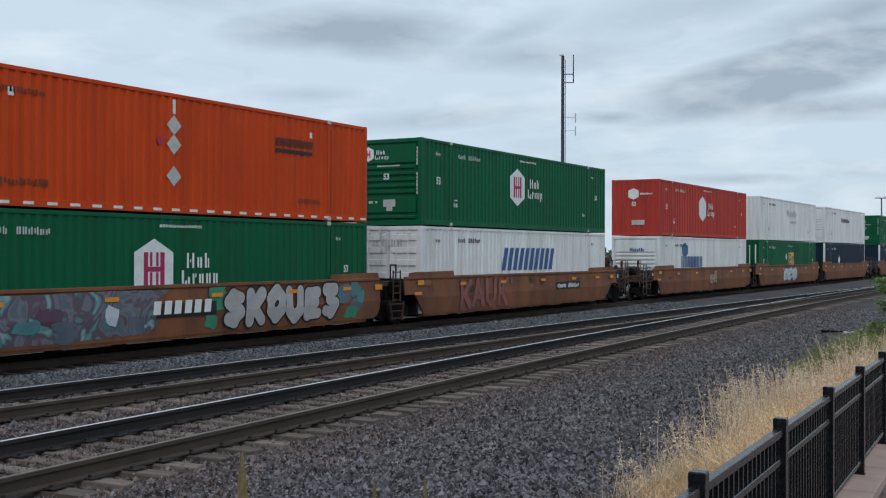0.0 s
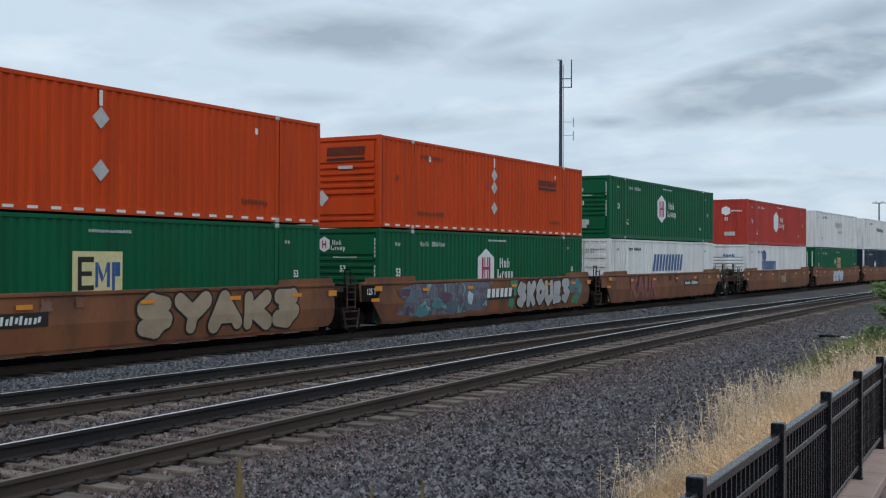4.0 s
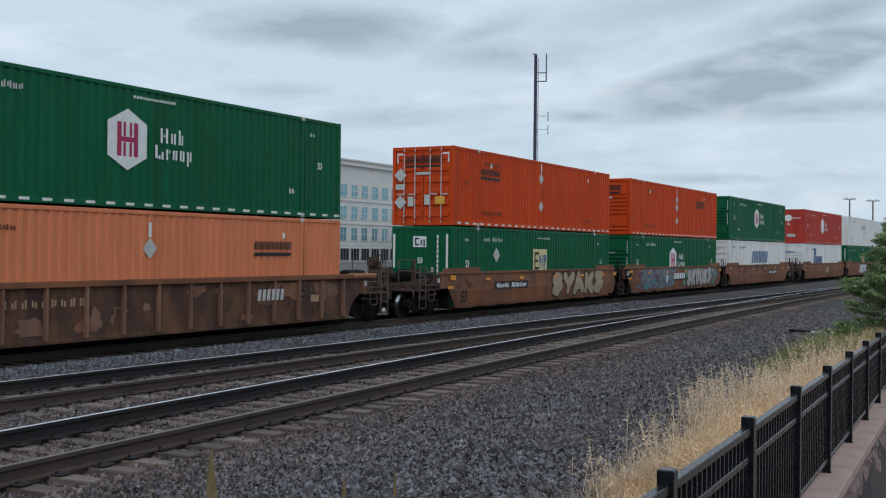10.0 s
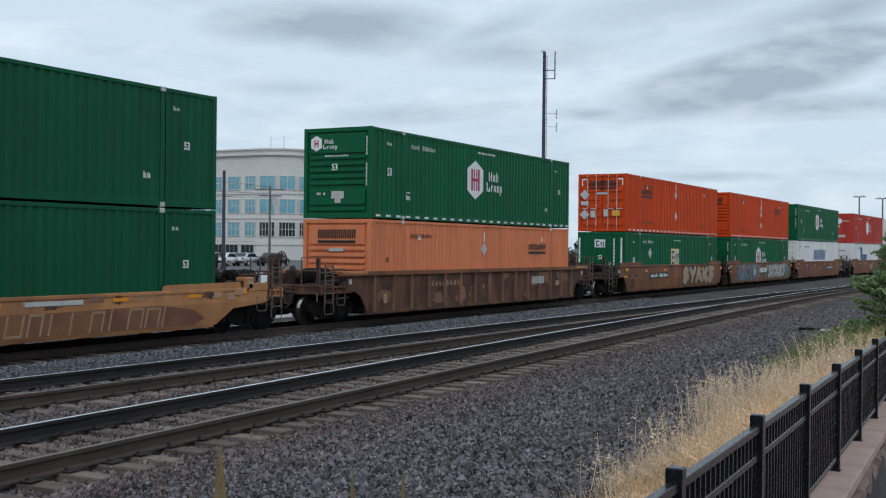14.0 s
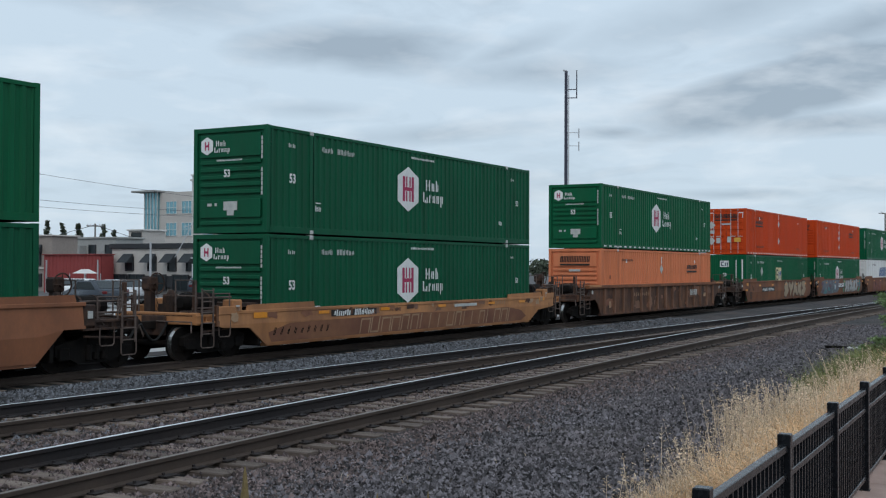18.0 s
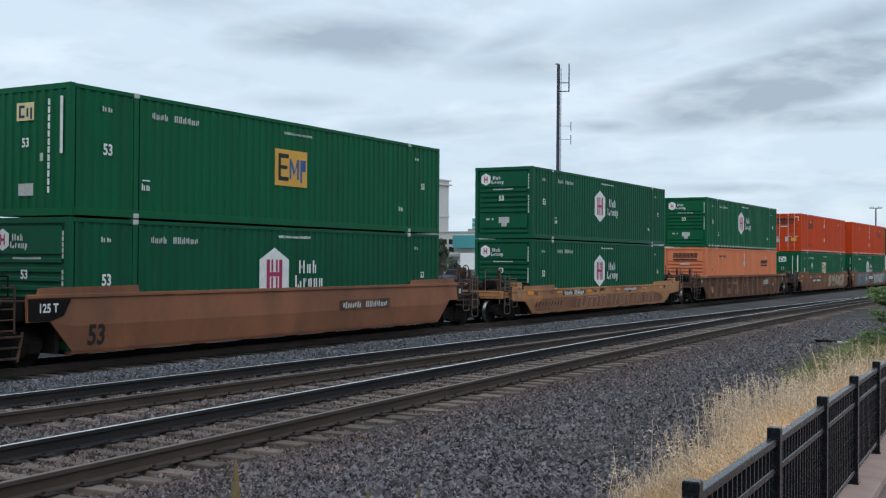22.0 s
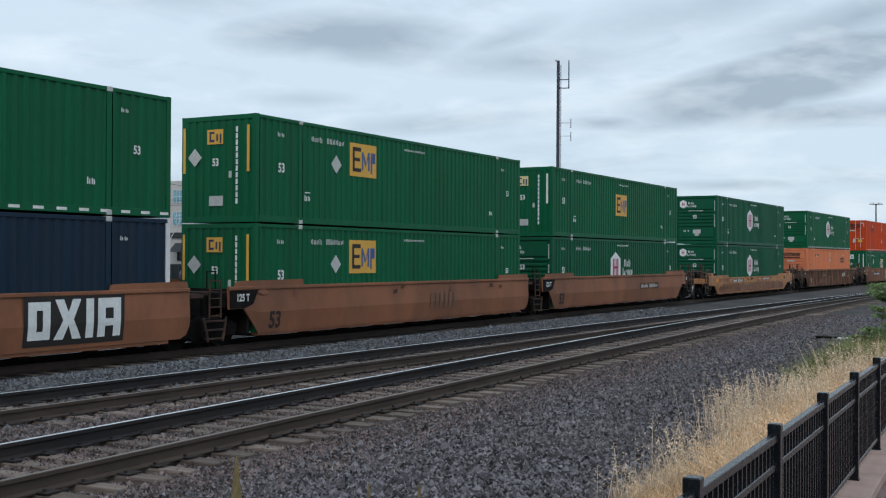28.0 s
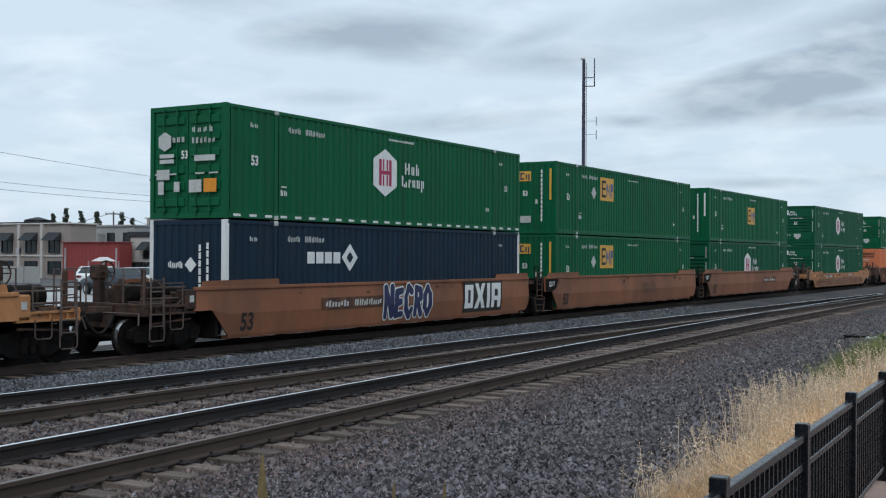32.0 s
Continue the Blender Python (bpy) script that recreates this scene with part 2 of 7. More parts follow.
    "teal_glass": mat("teal_curtain_wall", (0.10, 0.36, 0.38), (0.07, 0.27, 0.30), 0.15, 0.2, 0.05, 0.6, 0.0),
    "rubber": mat("tyre_rubber", (0.018, 0.018, 0.018), None, 0.85, 0, 6, 0.4, 0.1, 60),
    "bark": mat("bark", (0.085, 0.062, 0.048), None, 0.95, 0, 6, 0.8, 0.6, 18, (3, 3, 0.5)),
    "straw_pale": mat("bleached_grass_straw", (0.74, 0.585, 0.42), (0.54, 0.41, 0.29), 0.85, 0, 2, 0.9, 0.1, 30, vary=0.35, island=True),
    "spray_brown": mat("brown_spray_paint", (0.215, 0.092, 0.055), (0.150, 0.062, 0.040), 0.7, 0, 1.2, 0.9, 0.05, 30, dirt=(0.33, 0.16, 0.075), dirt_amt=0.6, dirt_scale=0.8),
    "ink_soft": mat("weathered_lettering", (0.50, 0.52, 0.50), (0.36, 0.38, 0.36), 0.6, 0, 3, 0.7, 0.02, 30),
    # Paler, browner rail colour for the near rail of each pair.
    "rail_brown": mat("brown_rusted_rail", (0.070, 0.051, 0.041), (0.042, 0.031, 0.026), 0.9, 0, 1.2, 0.8, 0.2, 40),
    "needles": mat("conifer_needles", (0.25, 0.34, 0.15), (0.13, 0.19, 0.08), 0.7, 0, 2.5, 0.9, 0.1, 30, vary=0.35, island=True),
    # Green lightened to put the haze of distance into the foliage colour.
    "leaves": mat("far_foliage", (0.075, 0.090, 0.062), (0.045, 0.058, 0.038), 0.8, 0, 1, 0.8, 0.1, 30, vary=0.3, island=True),
    "weed": mat("green_weeds", (0.19, 0.20, 0.075), (0.115, 0.135, 0.045), 0.75, 0, 2, 0.9, 0.1, 30, vary=0.3, island=True),
    "thatch": mat("matted_dead_grass", (0.66, 0.46, 0.28), (0.40, 0.27, 0.16), 0.95, 0, 9, 0.9, 1.0, 30, (3, 3, 1), (0.20, 0.14, 0.09), 0.6, 2.2),
    "straw": mat("dry_grass_straw", (0.80, 0.56, 0.34), (0.62, 0.40, 0.22), 0.8, 0, 2, 0.9, 0.1, 30, vary=0.30, island=True),
    "stalk": mat("dead_flower_stalk", (0.20, 0.150, 0.068), (0.13, 0.095, 0.045), 0.85, 0, 9, 0.9, 0.6, 40),
    "ink_white": mat("white_lettering", (0.72, 0.73, 0.72), (0.58, 0.59, 0.58), 0.6, 0, 3, 0.6, 0.02, 30),
    "ink_black": mat("black_lettering", (0.022, 0.018, 0.016), None, 0.6, 0, 3, 0.5, 0.02, 30),
    "ink_fade": mat("faded_dark_lettering", (0.16, 0.045, 0.02), None, 0.7, 0, 3, 0.8, 0.02, 30),
    "ink_magenta": mat("crimson_paint", (0.37, 0.024, 0.085), None, 0.5, 0, 3, 0.4, 0.02, 30),
    "ink_yellow": mat("yellow_decal", (0.66, 0.36, 0.055), (0.56, 0.30, 0.045), 0.5, 0, 3, 0.5, 0.02, 30),
    "ink_pale": mat("pale_yellow_decal", (0.66, 0.58, 0.30), None, 0.5, 0, 3, 0.5, 0.02, 30),
    "ink_blue": mat("blue_lettering", (0.030, 0.095, 0.26), None, 0.5, 0, 3, 0.5, 0.02, 30),
    "ink_navy": mat("navy_lettering", (0.022, 0.030, 0.085), None, 0.5, 0, 3, 0.5, 0.02, 30),
    "placard": mat("faded_placard", (0.50, 0.50, 0.48), (0.36, 0.37, 0.36), 0.6, 0, 8, 0.8, 0.02, 30),
    "reflector": mat("orange_reflector", (0.72, 0.27, 0.020), (0.55, 0.19, 0.018), 0.4, 0, 3, 0.6, 0.02, 30),
    "tape": mat("white_marker_tape", (0.72, 0.71, 0.69), (0.52, 0.50, 0.48), 0.4, 0, 4, 0.6, 0.02, 30),
    "spray_silver": mat("silver_spray_paint", (0.42, 0.41, 0.40), (0.31, 0.30, 0.295), 0.5, 0.0, 2, 0.8, 0.02, 30),
    "spray_tan": mat("tan_spray_paint", (0.38, 0.29, 0.20), (0.28, 0.21, 0.14), 0.6, 0, 2, 0.8, 0.02, 30),
    "spray_teal": mat("teal_spray_paint", (0.06, 0.17, 0.19), (0.10, 0.24, 0.25), 0.6, 0, 1.2, 0.9, 0.02, 30),
    "spray_purple": mat("purple_spray_paint", (0.085, 0.040, 0.065), (0.12, 0.065, 0.095), 0.6, 0, 1.2, 0.9, 0.02, 30),
    "spray_slate": mat("slate_spray_paint", (0.125, 0.150, 0.185), (0.085, 0.105, 0.135), 0.6, 0, 1.2, 0.9, 0.02, 30),
    "spray_rose": mat("faded_rose_spray_paint", (0.30, 0.11, 0.085), (0.20, 0.075, 0.06), 0.7, 0, 1.5, 0.9, 0.02, 30),
    "pale_lot": mat("pale_concrete_lot", (0.46, 0.455, 0.45), (0.36, 0.355, 0.35), 0.9, 0, 0.4, 0.8, 0.2, 12, dirt=(0.24, 0.235, 0.23), dirt_amt=0.5, dirt_scale=0.12),
    "grip": mat("scuffed_grab_iron", (0.125, 0.094, 0.082), (0.055, 0.038, 0.032), 0.75, 0, 4, 0.9, 0.1, 40),
    "spray_green": mat("green_spray_paint", (0.05, 0.26, 0.15), None, 0.6, 0, 2, 0.8, 0.02, 30),
    "spray_pale": mat("pale_spray_paint", (0.55, 0.60, 0.63), (0.42, 0.48, 0.52), 0.6, 0, 2, 0.8, 0.02, 30),
    # Ballast under the train darkened in colour to stand in for shade there.
    "shaded_ballast": mat("shaded_ballast", (0.017, 0.016, 0.0155), (0.010, 0.0095, 0.009), 0.95, 0, 9, 0.9, 1.0, 14),
    "stiff_rust": mat("rusted_stiffener", (0.25, 0.135, 0.090), (0.15, 0.078, 0.052), 0.8, 0, 1.2, 0.9, 0.15, 30, (1, 1, 0.5), (0.05, 0.03, 0.022), 0.6, 0.9),
    "chalk": mat("chalky_paint_line", (0.40, 0.27, 0.17), (0.30, 0.17, 0.10), 0.8, 0, 3, 0.9, 0.02, 30),
    "car_silver": mat("silver_car_paint", (0.50, 0.51, 0.53), None, 0.3, 0.4, 1, 0.2, 0.0),
    "car_white": mat("white_car_paint", (0.75, 0.75, 0.75), None, 0.3, 0, 1, 0.2, 0.0),
    "car_red": mat("red_car_paint", (0.13, 0.016, 0.018), None, 0.3, 0, 1, 0.2, 0.0),
    "car_dark": mat("dark_car_paint", (0.035, 0.045, 0.06), None, 0.3, 0, 1, 0.2, 0.0),
    "canvas": mat("white_canopy_cloth", (0.62, 0.60, 0.58), None, 0.8, 0, 3, 0.4, 0.05, 30),
}


def mural(name, cols, scale):
    """Overlapping clouds of spray paint, one colour fading into the next."""
    m = mat(name, cols[0])
    nt = m.node_tree
    b = nt.nodes["Principled BSDF"]
    tc = nt.nodes.new("ShaderNodeTexCoord")
    n = nt.nodes.new("ShaderNodeTexNoise")
    n.inputs["Scale"].default_value, n.inputs["Detail"].default_value, n.inputs["Distortion"].default_value = scale, 2.5, 1.6
    nt.links.new(tc.outputs["Object"], n.inputs["Vector"])
    r = nt.nodes.new("ShaderNodeValToRGB")
    while len(r.color_ramp.elements) < len(cols):
        r.color_ramp.elements.new(0.5)
    for i, c in enumerate(cols):
        e = r.color_ramp.elements[i]
        e.position, e.color = 0.30 + 0.40 * i / (len(cols) - 1), (*c, 1)
    nt.links.new(n.outputs[0], r.inputs[0])
    nt.links.new(r.outputs[0], b.inputs["Base Color"])
    return m


M["spray_mural"] = mural("spray_mural", ((0.09, 0.17, 0.19), (0.10, 0.115, 0.145), (0.16, 0.17, 0.20), (0.12, 0.075, 0.095), (0.08, 0.09, 0.115), (0.13, 0.27, 0.27), (0.30, 0.33, 0.34)), 1.5)


# ---- building helpers ----
def part(name, bm, material, parent=None, label="", smooth=False):
    me = bpy.data.meshes.new(name)
    bmesh.ops.recalc_face_normals(bm, faces=bm.faces)
    bm.to_mesh(me)
    bm.free()
    me.materials.append(M[material] if isinstance(material, str) else material)
    if smooth:
        for p in me.polygons:
            p.use_smooth = True
    ob = new(name, me)
    ob.parent = parent
    if label:
        ob["label"] = label
    return ob


def share(name, me, parent, m=None):
    ob = new(name, me)
    ob.parent = parent
    if m is not None:
        ob.matrix_basis = m
    return ob


def thing(name, label, category, group="", kind="", at=None):
    ob = new(name)
    ob.empty_display_size = 0.3
    if at is not None:
        ob.matrix_basis = at
    return tagged(ob, label, category, group, kind)


def box(bm, x0, x1, y0, y1, z0, z1, bev=0.0):
    vs = [bm.verts.new((x, y, z)) for x in (x0, x1) for y in (y0, y1) for z in (z0, z1)]
    fs = [bm.faces.new([vs[i] for i in q]) for q in ((0, 1, 3, 2), (4, 6, 7, 5), (0, 4, 5, 1), (2, 3, 7, 6), (0, 2, 6, 4), (1, 5, 7, 3))]
    if bev:
        es = list({e for f in fs for e in f.edges})
        bmesh.ops.bevel(bm, geom=es, offset=bev, segments=1, affect="EDGES")
    return bm


def boxes(*rows, bev=0.0):
    bm = bmesh.new()
    for r in rows:
        box(bm, *r, bev=bev)
    return bm


def rod(bm, a, b, r0, r1=None, n=8):
    a, b = Vector(a), Vector(b)
    r1 = r0 if r1 is None else r1
    q = (b - a).to_track_quat("Z", "Y")
    ring = []
    for p, r in ((a, r0), (b, r1)):
        ring.append([bm.verts.new(p + q @ Vector((r * math.cos(2 * math.pi * i / n), r * math.sin(2 * math.pi * i / n), 0))) for i in range(n)])
    for i in range(n):
        bm.faces.new((ring[0][i], ring[0][(i + 1) % n], ring[1][(i + 1) % n], ring[1][i]))
    bm.faces.new(ring[0][::-1])
    bm.faces.new(ring[1])
    return bm


def rods(*rows, n=8):
    bm = bmesh.new()
    for r in rows:
        rod(bm, *r, n=n)
    return bm


def tube(bm, pts, r, n=6):
    """One bent tube through all the points; closed where the ends meet."""
    pts = [Vector(p) for p in pts]
    loop = (pts[0] - pts[-1]).length < 1e-6
    if loop:
        pts = pts[:-1]
    m = len(pts)
    rings = []
    for i, p in enumerate(pts):
        a = pts[(i - 1) % m] if loop or i else p
        b = pts[(i + 1) % m] if loop or i < m - 1 else p
        q = (b - a).to_track_quat("Z", "Y")
        rings.append([bm.verts.new(p + q @ Vector((r * math.cos(2 * math.pi * k / n), r * math.sin(2 * math.pi * k / n), 0))) for k in range(n)])
    for i in range(m if loop else m - 1):
        p, q = rings[i], rings[(i + 1) % m]
        shift = min(range(n), key=lambda d: sum((p[k].co - q[(k + d) % n].co).length for k in range(n)))
        for k in range(n):
            bm.faces.new((p[k], p[(k + 1) % n], q[(k + 1 + shift) % n], q[(k + shift) % n]))
    if not loop:
        bm.faces.new(rings[0][::-1])
        bm.faces.new(rings[-1])
    return bm


def prism(outline, y0, y1):
    """An outline in x and z, carried from y0 to y1."""
    bm = bmesh.new()
    a = [bm.verts.new((x, y0, z)) for x, z in outline]
    b = [bm.verts.new((x, y1, z)) for x, z in outline]
    n = len(outline)
    bm.faces.new(a)
    bm.faces.new(b[::-1])
    for i in range(n):
        bm.faces.new((a[i], b[i], b[(i + 1) % n], a[(i + 1) % n]))
    return bm


def bent(bm, knee=0.86, slope=0.11):
    """Folds paint over the knee of a well side, below which the sheet runs inwards."""
    bmesh.ops.bisect_plane(bm, geom=bm.verts[:] + bm.edges[:] + bm.faces[:], plane_co=(0, 0, knee), plane_no=(0, 0, 1))
    for v in bm.verts:
        v.co.y += slope * max(knee - v.co.z, 0)
    return bm


def sheet(polys, place, fold=False):
    """Flat paint shapes: each a list of (a, b), put in space by place(a, b)."""
    bm = bmesh.new()
    for poly in polys:
        bm.faces.new([bm.verts.new(place(a, b)) for a, b in poly])
    return bent(bm) if fold else bm


def rect(x0, x1, z0, z1, lean=0.0):
    return [(x0, z0), (x1, z0), (x1 + lean, z1), (x0 + lean, z1)]


BAR_SHARE = (1.0, 0.74, 1.0, 1.0, 0.68, 0.86, 1.0, 0.74, 0.92, 1.0, 0.70)


def letters_like(x0, x1, z0, z1, n, gap=0.22, lean=0.0, even=False):
    """Plain upright bars, two for each letter of a word that is not lettered."""
    w = (x1 - x0) / n
    out = []
    for i in range(n):
        ink = w * (1 - gap)
        a = x0 + i * w
        for j, (u, v) in enumerate(((0.0, 0.40), (0.60, 1.0))):
            h = 1.0 if even else BAR_SHARE[(3 * i + 5 * j + n) % len(BAR_SHARE)]
            low = z0 + (z1 - z0) * (1 - h) * (0.5 if (i + j) % 3 == 0 else 0.0)
            out.append(rect(a + u * ink, a + v * ink, low, low + (z1 - z0) * h, lean))
    return out


def word_bars(x0, z0, size, heights):
    """Bars for one logo word: each (width, bottom, top) in shares of the size."""
    out, x = [], x0
    for w, lo, hi in heights:
        if hi > lo:
            out.append(rect(x, x + w * size, z0 + lo * size, z0 + hi * size))
        x += (w + 0.10) * size
    return out


TEXTS = {}


def text_mesh(word, size, material):
    key = (word, size, material)
    if key not in TEXTS:
        cu = bpy.data.curves.new("writing", "FONT")
        cu.body, cu.size, cu.align_x, cu.align_y = word, size, "CENTER", "CENTER"
        cu.offset = size * 0.03
        ob = new("writing", cu)
        me = bpy.data.meshes.new_from_object(ob.evaluated_get(bpy.context.evaluated_depsgraph_get()))
        bpy.data.objects.remove(ob)
        bpy.data.curves.remove(cu)
        me.materials.clear()
        me.materials.append(M[material])
        TEXTS[key] = me
    return TEXTS[key]


def writing(word, size, material, parent, x, z, y, squeeze=0.85, end=False, tilt=0.0):
    ob = share("writing", text_mesh(word, size, material), parent)
    m = pose(y, x, z, 90, 0, -90) if end else pose(x, y, z, 90 + tilt)
    ob.matrix_basis = m @ Matrix.Diagonal((squeeze, 1, 1, 1))
    return ob


# ---- the ground and the tracks ----
def track_near(x):
    return 8.5 + 0.06 * x - 0.00055 * x * x


def track_mid(x):
    return 12.75 - 0.022 * x - 0.00018 * x * x


def track_train(x):
    return 20.28 - 1.876e-4 * max(x - 30, 0) ** 2


def fence_y(x):
    return 1.195 + 0.05 * x


def ground_z(x, y):
    """Height of the ballast and the earth."""
    pts = ((-40, -0.75), (1.30, -0.75), (1.45, 0.30), (2.5, 0.30), (5.5, 0.24), (7.2, 0.185), (7.75, 0.150), (13.6, 0.155), (14.0, 0.19), (15.3, 0.26), (17.6, -0.19), (23.0, -0.19), (25.0, 0.05), (4000, 0.05))
    yy = y if y > 3 else y - fence_y(x) + 1.6
    for (a, za), (b, zb) in zip(pts, pts[1:]):
        if yy <= b:
            return za + (zb - za) * max(yy - a, 0) / (b - a)
    return 0.05


def make_ground():
    xs = [-400, -150, -60, -30, -15, -8] + [-4 + 0.8 * i for i in range(80)] + [63 + 4 * i for i in range(20)] + [160, 220, 320, 600, 1200, 3500]
    ys = [-1500, -300, -60, -20, -6, -2, 0.0, 0.6, 1.25, 1.5] + [2.0 + 0.5 * i for i in range(44)] + [24.5, 26, 30, 40, 60, 90, 140, 250, 600, 1500, 4000]
    bm = bmesh.new()
    grid = []
    for x in xs:
        row = []
        for y in ys:
            yy = y + (fence_y(min(max(x, -8), 60)) - 1.6 if -6 < y < 3 else 0)
            z = ground_z(min(max(x, -8), 60), yy)
            if 2 < y < 23 and -10 < x < 140:
                z += 0.045 * noise.noise((x * 0.7, y * 0.9, 0)) + 0.02 * noise.noise((x * 2.3, y * 2.1, 4))
            row.append(bm.verts.new((x, yy, z)))
        grid.append(row)
    for i in range(len(xs) - 1):
        for j in range(len(ys) - 1):
            f = bm.faces.new((grid[i][j], grid[i + 1][j], grid[i + 1][j + 1], grid[i][j + 1]))
            # Index 3 is the strip under the train, its shade put into the colour.
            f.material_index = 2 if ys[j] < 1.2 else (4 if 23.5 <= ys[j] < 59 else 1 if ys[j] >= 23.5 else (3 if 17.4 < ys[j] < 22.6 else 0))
            f.smooth = True
    g = part("ground", bm, "ballast")
    g.data.materials.append(M["asphalt"])
    g.data.materials.append(M["paving"])
    g.data.materials.append(M["shaded_ballast"])
    g.data.materials.append(M["pale_lot"])
    tagged(g, "grey crushed stone ballast bed beside asphalt and paving", "ground", kind="structure")


make_ground()

RAIL_PROFILE = [(-0.068, -0.172), (0.068, -0.172), (0.068, -0.158), (0.012, -0.140), (0.010, -0.050), (0.036, -0.038), (0.036, -0.004), (0.030, 0.0), (-0.030, 0.0), (-0.036, -0.004), (-0.036, -0.038), (-0.010, -0.050), (-0.012, -0.140), (-0.068, -0.158)]


def swept_rail(path, off, top, xs, profile):
    bm = bmesh.new()
    rings = []
    for x in xs:
        t = Vector((1, (path(x + 0.1) - path(x - 0.1)) / 0.2, 0)).normalized()
        side = Vector((-t.y, t.x, 0))
        c = Vector((x, path(x), top)) + side * off
        rings.append([bm.verts.new(c + side * a + Vector((0, 0, b))) for a, b in profile])
    n = len(profile)
    for r0, r1 in zip(rings, rings[1:]):
        for i in range(n if n > 4 else n - 1):
            bm.faces.new((r0[i], r0[(i + 1) % n], r1[(i + 1) % n], r1[i]))
    if n > 4:
        bm.faces.new(rings[0])
        bm.faces.new(rings[-1][::-1])
    return bm


def sleeper_mesh(seed):
    rnd = random.Random(seed)
    bm = bmesh.new()
    box(bm, -0.115, 0.115, -1.30, 1.30, -0.17, 0.0, 0.012)
    for v in bm.verts:
        v.co.x += rnd.uniform(-0.008, 0.008)
        v.co.z += rnd.uniform(-0.012, 0.004)
    me = bpy.data.meshes.new("sleeper")
    bm.to_mesh(me)
    bm.free()
    me.materials.append(M["sleeper"])
    return me


def plate_mesh():
    bm = boxes((-0.09, 0.09, -0.17, 0.17, 0.0, 0.014), (-0.06, -0.03, -0.105, -0.08, 0.0, 0.04), (0.03, 0.06, 0.08, 0.105, 0.0, 0.04), bev=0.003)
    me = bpy.data.meshes.new("tie_plate")
    bm.to_mesh(me)
    bm.free()
    me.materials.append(M["rail_web"])
    return me


SLEEPERS = [sleeper_mesh(i) for i in range(5)]
PLATE = plate_mesh()


def make_track(path, top, x0, x1, s0, s1, step, label, plates=True):
    tr = thing("railway_track", label, "railway track", kind="structure")
    xs = [x0 + 1.5 * i for i in range(int((x1 - x0) / 1.5) + 1)]
    for off in (-0.753, 0.753):
        r = part("rail", swept_rail(path, off, top, xs, RAIL_PROFILE), "rail_web" if off > 0 else "rail_brown", tr)
        part("rail_head", swept_rail(path, off, top, xs, [(-0.030, 0.0015), (0.030, 0.0015)]), "rail_head" if off > 0 else "rail_dull", r, "bright polished running surface" if off > 0 else "dull worn running surface")
    rnd = random.Random(7)
    x = s0
    while x < s1:
        t = Vector((1, (path(x + 0.1) - path(x - 0.1)) / 0.2, 0)).normalized()
        ang = math.degrees(math.atan2(t.y, t.x)) + rnd.uniform(-0.8, 0.8)
        lift = rnd.uniform(-0.012, 0.0)
        s = share("sleeper", rnd.choice(SLEEPERS), tr, pose(x + rnd.uniform(-0.03, 0.03), path(x) + rnd.uniform(-0.05, 0.05), top - 0.170 + lift, 0, 0, ang))
        if plates and x < 45:
            for off in (-0.753, 0.753):
                share("tie_plate", PLATE, s, pose(0, off, 0.001 - lift, 0, 0, 0 if off < 0 else 180))
        x += step
    return tr


make_track(track_near, 0.38, -14, 118, 3.0, 70, 0.50, "worn steel railway track on weathered wooden sleepers with bright rails")
make_track(track_mid, 0.38, -14, 72, 6.0, 50, 0.52, "curving steel railway track converging with its neighbour over dark ballast")
make_track(track_train, 0.0, -40, 190, 8.0, 60, 0.56, "low steel railway track under the freight train", False)


